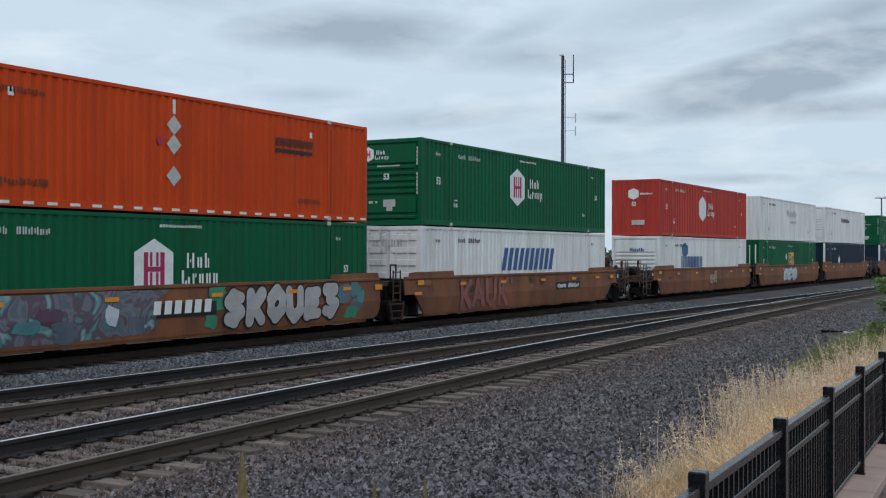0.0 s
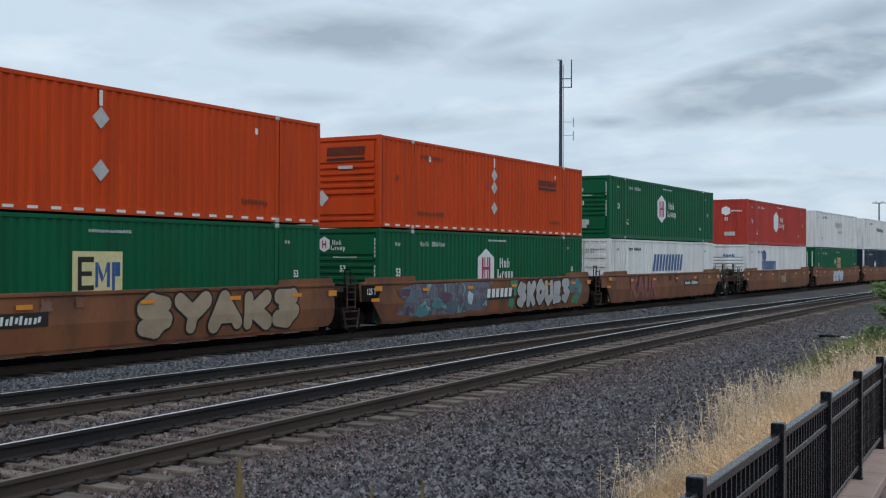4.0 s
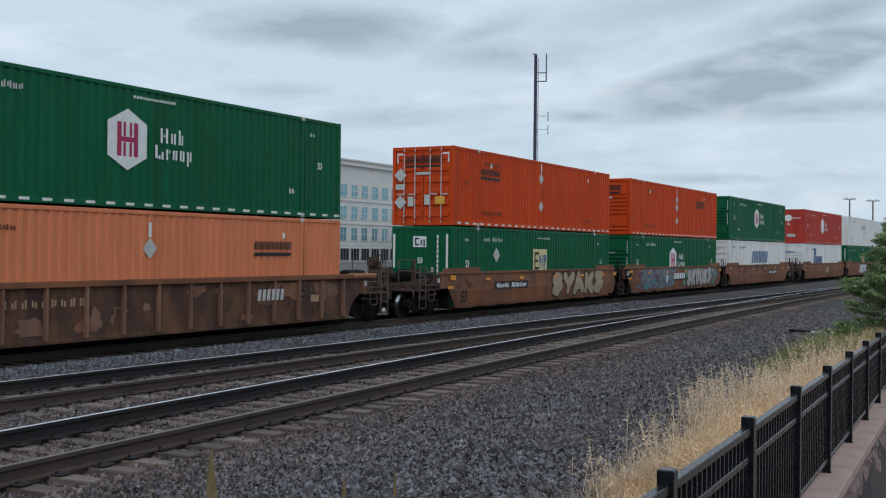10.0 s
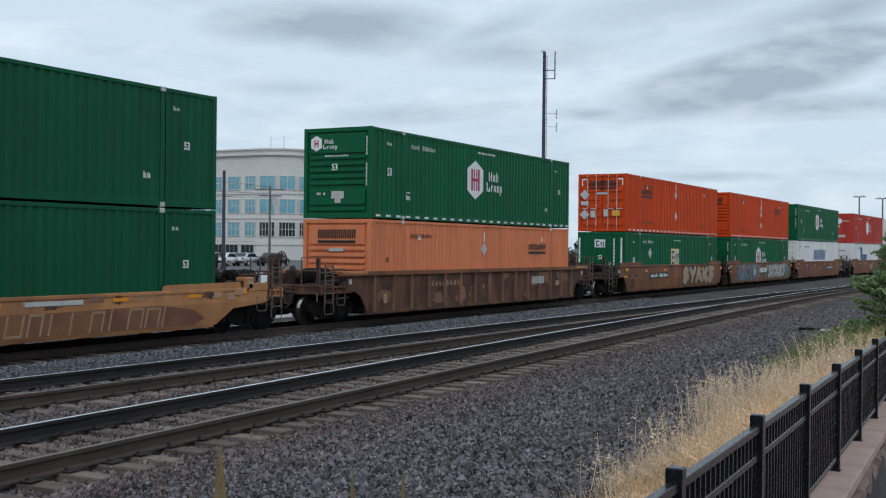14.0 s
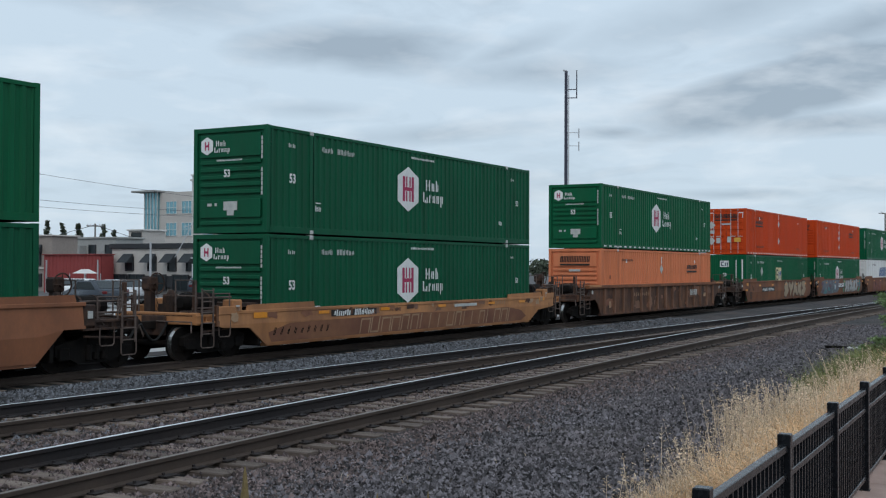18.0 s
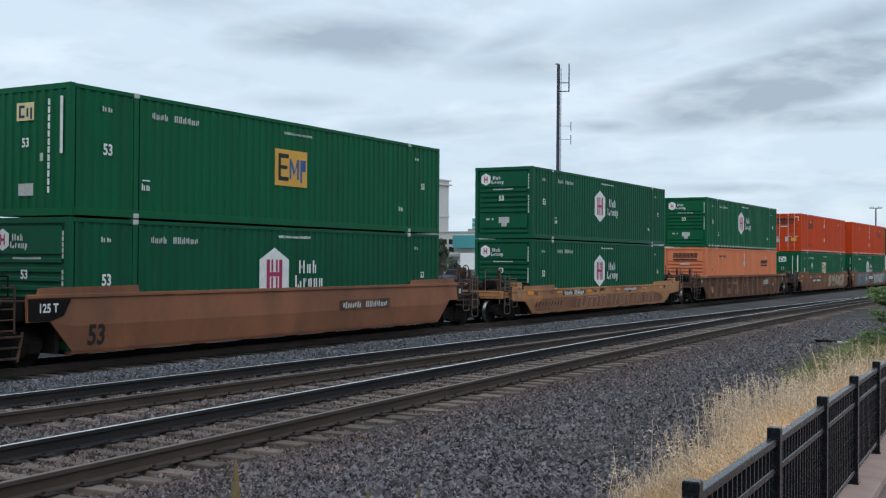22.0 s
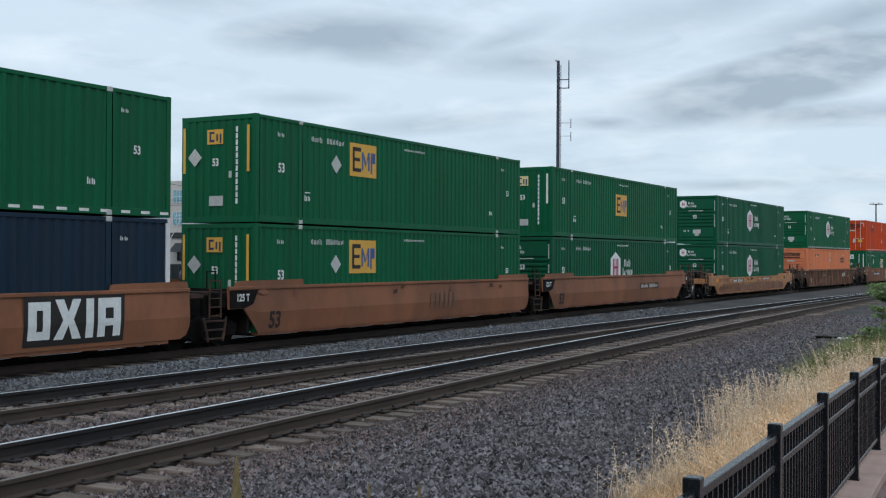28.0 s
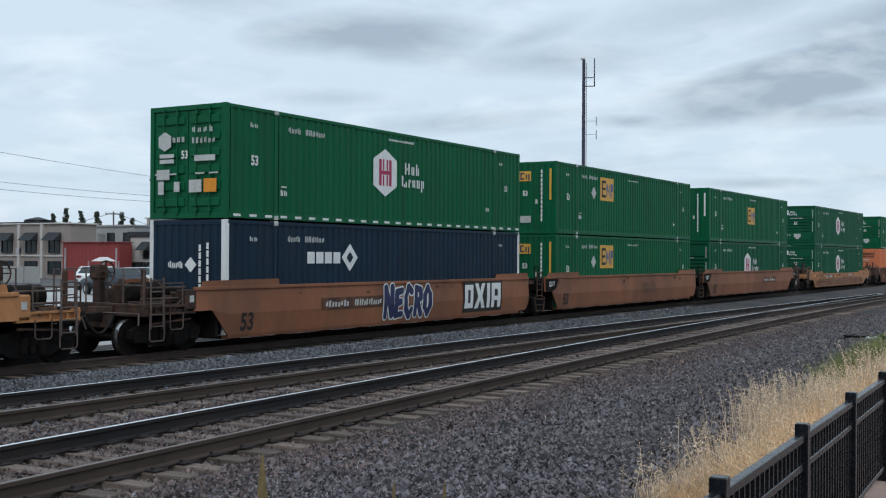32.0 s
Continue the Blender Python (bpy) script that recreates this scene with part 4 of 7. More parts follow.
def well_side(kind, sg, front_free):
    """One side sheet of the well: deep between the trucks, cut up over them."""
    cols = ((-9.25, 0.98), (-8.65, 0.98), (-8.0, 0.31), (8.0, 0.31), (8.65, 0.98), (9.25, 0.98))
    if not front_free:
        cols = cols[:3] + ((8.35, 0.33), (8.55, 0.42), (8.65, 0.62))
    if kind == "low":
        cols = ((-10.1, 0.84), (-9.9, 0.80), (-8.88, 0.76), (-8.2, 0.31), (8.05, 0.31), (8.68, 0.70), (9.9, 0.79), (10.1, 0.84))
    if kind == "ribbed":
        cols = ((-9.6, 0.98), (-9.05, 0.96), (-8.75, 0.80), (-8.5, 0.50), (-8.4, 0.30), (8.4, 0.30), (8.5, 0.50), (8.75, 0.80), (9.05, 0.96), (9.6, 0.98))
    bm = bmesh.new()
    rows = []
    for x, zb in cols:
        pts = []
        for z in (1.16 if kind == "low" else 1.50, max(0.86, zb), zb):
            y = 1.40 if kind == "ribbed" else (1.42 - max(z - 0.86, 0) * 0.06 if z >= 0.86 else 1.42 - (0.86 - z) * 0.11)
            pts.append(bm.verts.new((x, sg * y, z)))
        rows.append(pts)
    for a, b in zip(rows, rows[1:]):
        for i in range(2):
            q = [a[i], b[i], b[i + 1], a[i + 1]]
            if (q[2].co - q[1].co).length < 1e-5 and (q[3].co - q[0].co).length < 1e-5:
                continue
            bm.faces.new(q)
    bmesh.ops.remove_doubles(bm, verts=bm.verts, dist=1e-4)
    bmesh.ops.recalc_face_normals(bm, faces=bm.faces)
    bmesh.ops.solidify(bm, geom=bm.faces[:], thickness=0.05)
    return bm


def wheel_mesh():
    bm = bmesh.new()
    for s in (-1, 1):
        y = s * 0.75
        rod(bm, (0, y - 0.065, 0), (0, y + 0.065, 0), 0.42, 0.42, 28)
        bm.faces.ensure_lookup_table()
        for f in bm.faces[-30:-2]:
            f.material_index = 1
        rod(bm, (0, y - s * 0.065, 0), (0, y - s * 0.095, 0), 0.448, 0.448, 28)
        rod(bm, (0, y + s * 0.064, 0), (0, y + s * 0.12, 0), 0.15, 0.12, 12)
        for k in range(5):
            a = 2 * math.pi * k / 5
            c, d = 0.27 * math.cos(a), 0.27 * math.sin(a)
            rod(bm, (c, y + s * 0.064, d), (c, y + s * 0.078, d), 0.045, 0.035, 6)
    rod(bm, (0, -1.0, 0), (0, 1.0, 0), 0.08, 0.08, 10)
    me = bpy.data.meshes.new("wheelset")
    bm.to_mesh(me)
    bm.free()
    me.materials.append(M["under"])
    me.materials.append(M["steel_worn"])
    return me


def frame_mesh():
    out = [(-1.12, 0.40), (-1.12, 0.60), (-0.86, 0.68), (-0.52, 0.72), (-0.36, 0.82), (0.36, 0.82), (0.52, 0.72), (0.86, 0.68), (1.12, 0.60), (1.12, 0.40), (0.98, 0.32), (0.78, 0.34), (0.50, 0.20), (-0.50, 0.20), (-0.78, 0.34), (-0.98, 0.32)]
    bm = prism(out, -0.08, 0.08)
    for x in (-0.89, 0.89):
        box(bm, x - 0.16, x + 0.16, -0.12, 0.12, 0.28, 0.56, 0.03)
    for x in (-0.22, 0.0, 0.22):
        rod(bm, (x, -0.10, 0.28), (x, -0.10, 0.60), 0.085, 0.085, 10)
    me = bpy.data.meshes.new("side_frame")
    bm.to_mesh(me)
    bm.free()
    me.materials.append(M["under"])
    return me


WHEELS, FRAMES = wheel_mesh(), frame_mesh()
ROLLING = []


def bogie(car, x):
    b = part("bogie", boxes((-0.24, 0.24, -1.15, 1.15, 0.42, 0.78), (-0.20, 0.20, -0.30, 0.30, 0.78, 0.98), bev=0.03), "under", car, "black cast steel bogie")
    b.matrix_basis = pose(x, 0, 0)
    for y in (-1.0, 1.0):
        share("side_frame", FRAMES, b, pose(0, y, 0, 0, 0, 0 if y < 0 else 180))
    for dx in (-0.89, 0.89):
        w = share("wheelset", WHEELS, b, pose(dx, 0, 0.42))
        ROLLING.append((w, dx))
    return b


def ladder(name, car, x, y, z0, z1, mat_key, n=5, w=0.42):
    for s in (-1, 1):
        part("ladder_stile", rods(((x + s * w / 2, y, z0), (x + s * w / 2, y, z1), 0.024), n=6), mat_key, car)
    for i in range(n):
        z = z0 + 0.06 + (z1 - z0 - 0.12) * i / (n - 1)
        part("ladder_rung", rods(((x - w / 2, y, z), (x + w / 2, y, z), 0.018), n=6), mat_key, car)


def stirrup(car, x, y, z0, z1, w):
    """A bent grab iron that hangs as a step."""
    bm = bmesh.new()
    tube(bm, [(x - w / 2, y, z1), (x - w / 2, y, z0 + 0.05), (x - w / 2 + 0.05, y, z0), (x + w / 2 - 0.05, y, z0), (x + w / 2, y, z0 + 0.05), (x + w / 2, y, z1)], 0.016)
    part("stirrup_step", bm, "grip", car, "scuffed bent step iron")


def coupled_end(car, s, colour):
    """The open platform, brake gear, ladders and coupler of a free end; s is its side."""
    x0, x1 = sorted((s * 9.2, s * 10.85))
    span = lambda a, b: tuple(sorted((s * a, s * b)))
    sill = "gear" if colour in ("car_brown", "car_tan") else colour
    part("end_platform", boxes((x0, x1, -1.25, 1.25, 1.10, 1.15), bev=0.01), "gear", car)
    part("end_sill", boxes((*span(10.70, 10.85), -1.38, 1.38, 0.90, 1.20), bev=0.015), sill, car)
    part("draft_sill", boxes((x0, x1, -0.28, 0.28, 0.72, 1.10), bev=0.02), "under", car)
    for y in (-1.36, 1.30):
        part("side_channel", boxes((x0, x1, y - 0.03, y + 0.08, 0.93, 0.98), (x0, x1, y + 0.04, y + 0.08, 0.98, 1.10), (x0, x1, y - 0.03, y + 0.08, 1.10, 1.15), bev=0.006), sill, car)
    for xx in (9.55, 10.05, 10.5):
        part("web_stiffener", boxes((s * xx - 0.02, s * xx + 0.02, -1.38, -1.30, 0.98, 1.10)), sill, car)
    part("corner_block", boxes((*span(9.18, 9.55), -1.41, -1.05, 1.02, 1.50), bev=0.03), sill, car, "rust-stained corner casting")
    part("corner_block", boxes((*span(9.18, 9.55), 1.05, 1.41, 1.02, 1.50), bev=0.03), sill, car)
    part("notice_plate", boxes((*span(9.30, 9.44), -1.425, -1.412, 1.20, 1.36)), "placard", car)
    bm = boxes((*span(10.85, 11.45), -0.11, 0.11, 0.78, 0.98), bev=0.02)
    box(bm, *span(11.42, 11.80), -0.17, 0.19, 0.70, 1.04, 0.06)
    part("coupler", bm, "under", car)
    part("striker_plate", boxes((*span(10.85, 10.93), -0.40, 0.40, 0.62, 1.12), bev=0.02), "gear", car)
    ladder("ladder", car, s * 10.50, -1.42, 0.62, 1.80, "grip", 5, 0.40)
    ladder("ladder", car, s * 10.45, 1.42, 0.42, 1.6, "gear", 5)
    stirrup(car, s * 10.50, -1.42, 0.34, 0.95, 0.46)
    stirrup(car, s * 9.86, -1.41, 0.58, 0.98, 0.42)
    for pts in (((9.62, -1.36, 1.15), (9.62, -1.36, 1.66), (10.22, -1.36, 1.66), (10.22, -1.36, 1.15)),
                ((10.78, -1.28, 1.18), (10.78, -1.28, 2.00), (10.78, -0.62, 2.00), (10.78, -0.62, 1.18)),
                ((10.78, 0.62, 1.18), (10.78, 0.62, 2.00), (10.78, 1.28, 2.00), (10.78, 1.28, 1.18))):
        bm = bmesh.new()
        tube(bm, [(s * a, b, c) for a, b, c in pts], 0.022)
        part("grab_rail", bm, "grip", car)
    part("cross_rail", rods(((s * 10.78, -1.28, 1.62), (s * 10.78, -0.62, 1.62), 0.020), n=6), "grip", car)
    part("end_post", boxes((*span(10.60, 10.69), -1.17, -1.07, 1.15, 1.98), (*span(10.52, 10.76), -1.24, -1.00, 1.15, 1.22), bev=0.012), "gear", car)
    # the long reservoir, its straps and the valve beside it
    bm = bmesh.new()
    rod(bm, (s * 9.45, -0.55, 1.43), (s * 10.45, -0.55, 1.43), 0.25, 0.25, 18)
    rod(bm, (s * 10.45, -0.55, 1.43), (s * 10.55, -0.55, 1.43), 0.25, 0.13, 18)
    rod(bm, (s * 9.45, -0.55, 1.43), (s * 9.36, -0.55, 1.43), 0.25, 0.13, 18)
    tank = part("air_tank", bm, "under", car, "dark air brake reservoir")
    for xx in (9.7, 10.2):
        part("tank_strap", rods(((s * xx - 0.03, -0.55, 1.43), (s * xx + 0.03, -0.55, 1.43), 0.262), n=18), "gear", tank)
        part("tank_saddle", boxes((s * xx - 0.06, s * xx + 0.06, -0.78, -0.32, 1.15, 1.26), bev=0.01), "gear", tank)
    bm = boxes((s * 9.95 - 0.16, s * 9.95 + 0.16, 0.15, 0.50, 1.15, 1.62), bev=0.04)
    rod(bm, (s * 9.95, 0.12, 1.42), (s * 9.95, 0.0, 1.42), 0.13, 0.11, 12)
    rod(bm, (s * 9.95, 0.32, 1.62), (s * 9.95, 0.32, 1.74), 0.12, 0.06, 12)
    part("valve_box", bm, "gear", car)
    bm = boxes((s * 10.28 - 0.10, s * 10.28 + 0.10, 0.62, 0.86, 1.15, 2.02), bev=0.02)
    box(bm, s * 10.28 - 0.16, s * 10.28 + 0.16, 0.56, 0.92, 1.72, 2.08, 0.05)
    part("brake_stand", bm, "gear", car, "rusty handbrake housing")
    bm = bmesh.new()
    cx, cy, cz = s * 10.28, 0.50, 1.90
    ring = [(cx + 0.27 * math.cos(2 * math.pi * i / 20), cy, cz + 0.27 * math.sin(2 * math.pi * i / 20)) for i in range(21)]
    ring[-1] = ring[0]
    tube(bm, ring, 0.020, 5)
    for i in range(4):
        rod(bm, (cx, cy, cz), ring[5 * i], 0.014, 0.014, 5)
    rod(bm, (cx, cy - 0.02, cz), (cx, cy + 0.12, cz), 0.05, 0.05, 8)
    part("brake_wheel", bm, "gear", car)
    bm = bmesh.new()
    for i in range(9):
        z = 1.78 - 0.075 * i
        tube(bm, [(cx + 0.12 + (0.022 if i % 2 else 0), cy + 0.10 + (0 if i % 2 else 0.022), z + d) for d in (0.045, -0.045)], 0.011, 4)
    part("brake_chain", bm, "gear", car)
    bm = bmesh.new()
    for a, b, r in (((9.30, -1.14, 1.56), (10.62, -1.14, 1.56), 0.026), ((9.30, -1.14, 1.30), (10.70, -1.10, 1.30), 0.030), ((9.30, -0.95, 1.22), (10.70, -0.70, 1.22), 0.022)):
        rod(bm, (s * a[0], a[1], a[2]), (s * b[0], b[1], b[2]), r, r, 6)
    part("brake_pipe", bm, "grip", car, "worn steel brake pipes")
    part("brake_rod", rods(((s * 9.3, -1.30, 0.80), (s * 10.6, -1.30, 0.72), 0.03), n=6), "gear", car)
    bm = boxes((*span(9.60, 9.70), -1.02, 1.02, 1.15, 1.36), bev=0.01)
    part("end_bracket", bm, "gear", car)
    part("cut_lever", rods(((s * 10.95, -1.30, 0.98), (s * 10.95, -0.15, 0.98), 0.018), ((s * 10.95, -1.30, 0.98), (s * 11.02, -1.36, 0.72), 0.018), n=6), "grip", car)
    bm = bmesh.new()
    tube(bm, [(s * (10.85 + 0.075 * i), -0.42, 0.95 - 0.42 * math.sin(math.pi * i / 12)) for i in range(13)], 0.030)
    part("air_hose", bm, "rubber", car)
    bm = bmesh.new()
    tube(bm, [(s * (9.45 + 0.05 * i), -1.32, 1.30 - 0.0042 * i * i) for i in range(9)], 0.018)
    part("bent_pipe", bm, "grip", car)


def joint_end(car, s):
    """The close end that shares a bogie with the next unit."""
    x0, x1 = sorted((s * 9.2, s * 9.62))
    part("end_plate", boxes((x0, x1, -0.9, 0.9, 0.80, 1.35), bev=0.03), "under", car)
    part("joint", rods(((s * 9.6, 0, 0.75), (s * 9.6, 0, 1.2), 0.24), n=14), "under", car)
    if s < 0:
        c = -9.80
        ladder("ladder", car, c, -1.43, 0.78, 1.78, "gear", 5)
        for dx in (-1, 1):
            part("step_strap", rods(((c + dx * 0.42, -1.43, 0.80), (c + dx * 0.27, -1.45, 0.20), 0.034), n=6), "gear", car)
        for k in range(3):
            hw = 0.38 - 0.05 * k
            part("step_rung", boxes((c - hw, c + hw, -1.48, -1.34, 0.69 - 0.22 * k, 0.73 - 0.22 * k), bev=0.006), "gear", car)
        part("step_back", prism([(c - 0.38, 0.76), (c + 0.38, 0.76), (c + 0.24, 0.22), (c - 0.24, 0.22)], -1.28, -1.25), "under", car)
        for p, q in (((c + 0.15, 1.5), (c + 0.15, 1.95)), ((c - 0.17, 1.5), (c - 0.17, 1.95)), ((c + 0.15, 1.95), (c - 0.17, 1.95))):
            part("grab_rail", rods(((p[0], -1.30, p[1]), (q[0], -1.30, q[1]), 0.022), n=6), "under", car)
        part("end_machinery", boxes((-9.5, -9.15, -1.30, -0.9, 1.0, 1.42), bev=0.03), "under", car)


BEAM = boxes((-0.12, 0.12, -1.3, 1.3, 0.20, 0.27))
BEAM_ME = bpy.data.meshes.new("floor_beam")
BEAM.to_mesh(BEAM_ME)
BEAM.free()
BEAM_ME.materials.append(M["under"])


def well_car(kind, colour, label, rear_free, front_free, marks=(), plate125=False, lip=True):
    car = thing("well_car", label, "freight car", "cars of the train")
    for sg in (-1, 1):
        part("side_sheet", well_side(kind, sg, front_free), colour, car)
        y0, y1 = sorted((sg * 1.335, sg * 1.425))
        half = 9.6 if kind == "ribbed" else 9.25
        if kind == "ribbed":
            part("top_chord", boxes((-half - 0.3, half + 0.3, min(sg * 1.30, sg * 1.50), max(sg * 1.30, sg * 1.50), 1.44, 1.58), bev=0.012), "car_brown", car, "rusty top flange")
            for s in (-1, 1):
                part("flange_end", boxes((min(s * 8.55, s * 9.88), max(s * 8.55, s * 9.88), min(sg * 1.27, sg * 1.512), max(sg * 1.27, sg * 1.512), 1.50, 1.592), bev=0.008), "car_yellow", car, "worn yellow flange end")
            for i in range(15):
                x = -8.05 + 1.15 * i
                part("stiffener", boxes((x - 0.035, x + 0.035, min(sg * 1.39, sg * 1.505), max(sg * 1.39, sg * 1.505), 0.30, 1.44), bev=0.008), "stiff_rust", car)
            part("bottom_chord", boxes((-8.4, 8.4, min(sg * 1.28, sg * 1.43), max(sg * 1.28, sg * 1.43), 0.22, 0.32), bev=0.01), colour, car)
        elif kind == "low":
            part("top_chord", boxes((-9.3, 9.3, y0, y1, 1.13, 1.22), bev=0.012), colour, car)
            part("bottom_chord", boxes((-8.1, 8.0, min(sg * 1.12, sg * 1.33), max(sg * 1.12, sg * 1.33), 0.24, 0.33), bev=0.01), colour, car)
            for s in (-1, 1):
                a, b = sorted((s * 9.2, s * 10.12))
                part("end_sheet", boxes((a, b, y0, y1, 1.12, 1.34), bev=0.02), colour, car)
                part("end_cap", boxes((min(s * 10.1, s * 10.18), max(s * 10.1, s * 10.18), min(y0, y0 + 0.0) - 0.01, y1 + 0.01, 0.84, 1.36), bev=0.01), "car_rust", car)
        else:
            part("top_chord", boxes((-half, half if front_free else 8.65, y0, y1, 1.47, 1.56), bev=0.012), colour, car)
            part("bottom_chord", boxes((-8.0, 8.0, min(sg * 1.12, sg * 1.33), max(sg * 1.12, sg * 1.33), 0.24, 0.33), bev=0.01), colour, car)
        if lip:
            for s in (-1, 1):
                a, b = sorted((s * 6.05, s * (9.0 if front_free or s < 0 else 8.6)))
                zl = 1.21 if kind == "low" else 1.55
                out = [(a, zl), (b, zl), (b - 0.05, zl + 0.17), (a + 0.30, zl + 0.15), (a + 0.05, zl + 0.13)]
                part("raised_lip", prism(out, sg * 1.36, sg * 1.40), colour, car)
    for i in range(9):
        share("floor_beam", BEAM_ME, car, pose(-7.6 + 1.9 * i, 0, 0))
    for s in (-1, 1):
        a, b = sorted((s * 8.35, s * 8.45))
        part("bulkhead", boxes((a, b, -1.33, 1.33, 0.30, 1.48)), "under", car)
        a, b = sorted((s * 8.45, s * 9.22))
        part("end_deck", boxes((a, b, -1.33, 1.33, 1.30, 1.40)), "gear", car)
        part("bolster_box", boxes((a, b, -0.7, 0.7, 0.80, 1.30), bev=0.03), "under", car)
    if rear_free:
        coupled_end(car, -1, colour)
        bogie(car, -9.83)
    else:
        joint_end(car, -1)
        bogie(car, -9.675)
    if front_free:
        coupled_end(car, 1, colour)
        bogie(car, 9.83)
    else:
        joint_end(car, 1)
    if plate125:
        part("load_plate", prism([(-9.22, 0.99), (-8.66, 0.99), (-8.30, 1.10), (-8.10, 1.46), (-9.22, 1.46)], -1.430, -1.408), "under", car)
        writing("125 T", 0.26, "ink_white", car, -8.72, 1.26, -1.433)
    for name, material, polys, y in marks:
        paint(name, polys, lambda a, b: (a, -y, b), material, car, kind != "ribbed")
    return car


def blob(rng, x, z, w, h, n=16, rough=0.16):
    r = [1 + rng.uniform(-rough, rough) for _ in range(n)]
    out = []
    for i in range(n):
        a = 2 * math.pi * i / n
        c, s = math.cos(a), math.sin(a)
        k = (abs(c) ** 3.2 + abs(s) ** 3.2) ** (-1 / 3.2)
        out.append((x + w / 2 * c * k * r[i], max(z + h / 2 * s * k * r[i], 0.34)))
    return out


def arc(x, z, rx, rz, a0, a1, w, n=9):
    """A curved brush stroke."""
    out, back = [], []
    for i in range(n):
        a = a0 + (a1 - a0) * i / (n - 1)
        k = w * (0.4 + 0.6 * math.sin(math.pi * i / (n - 1)))
        out.append((x + (rx + k) * math.cos(a), z + (rz + k) * math.sin(a)))
        back.append((x + rx * math.cos(a), z + rz * math.sin(a)))
    return out + back[::-1]


def bubble_word(x0, x1, z0, z1, n, seed, fill, edge, strokes=3, y0=1.4285):
    """Sprayed swelling letters that overlap: outlines, fills and inner strokes."""
    rng = random.Random(seed)
    w = (x1 - x0) / n
    out = []
    for i in range(n):
        x, z = x0 + (i + 0.5) * w, (z0 + z1) / 2 + rng.uniform(-0.03, 0.03)
        ww, hh = w * rng.uniform(1.10, 1.30), (z1 - z0) * rng.uniform(0.92, 1.0)
        s = rng.randrange(10 ** 6)
        y = y0 + 0.0024 * i
        inner = []
        for _ in range(strokes):
            a = rng.uniform(0, 6.28)
            inner.append(arc(x + rng.uniform(-0.22, 0.22) * w, z + rng.uniform(-0.22, 0.22) * hh, rng.uniform(0.12, 0.24) * w, rng.uniform(0.12, 0.28) * hh, a, a + rng.uniform(1.5, 3.6), 0.045))
        inner.append(rect(x + 0.1 * w, x + 0.1 * w + 0.05, z0 + 0.02, z0 + rng.uniform(0.2, 0.42) * hh, rng.uniform(-0.1, 0.1)))
        if i % 3 == 1:
            cx, cz = x + 0.12 * w, z - 0.12 * hh
            inner.append([(cx - 0.22 * w, cz + 0.02), (cx - 0.05 * w, cz - 0.05 * hh), (cx + 0.20 * w, cz - 0.02 * hh), (cx + 0.24 * w, cz + 0.09 * hh), (cx - 0.02 * w, cz + 0.07 * hh)])
        inner = [[(a, max(b, 0.35)) for a, b in p] for p in inner]
        out += [("graffiti_outline", edge, [blob(random.Random(s), x, z, ww + 0.09, hh + 0.07)], y), ("graffiti_fill", fill, [blob(random.Random(s), x, z, ww - 0.02, hh - 0.03)], y + 0.0008), ("graffiti_stroke", edge, inner, y + 0.0016)]
    return out


def capsule(a, b, r, n=6):
    """The outline of a thick stroke from a to b, with round ends."""
    t = math.atan2(b[1] - a[1], b[0] - a[0])
    pts = [(b[0] + r * math.cos(t - math.pi / 2 + math.pi * i / n), b[1] + r * math.sin(t - math.pi / 2 + math.pi * i / n)) for i in range(n + 1)]
    return pts + [(a[0] + r * math.cos(t + math.pi / 2 + math.pi * i / n), a[1] + r * math.sin(t + math.pi / 2 + math.pi * i / n)) for i in range(n + 1)]


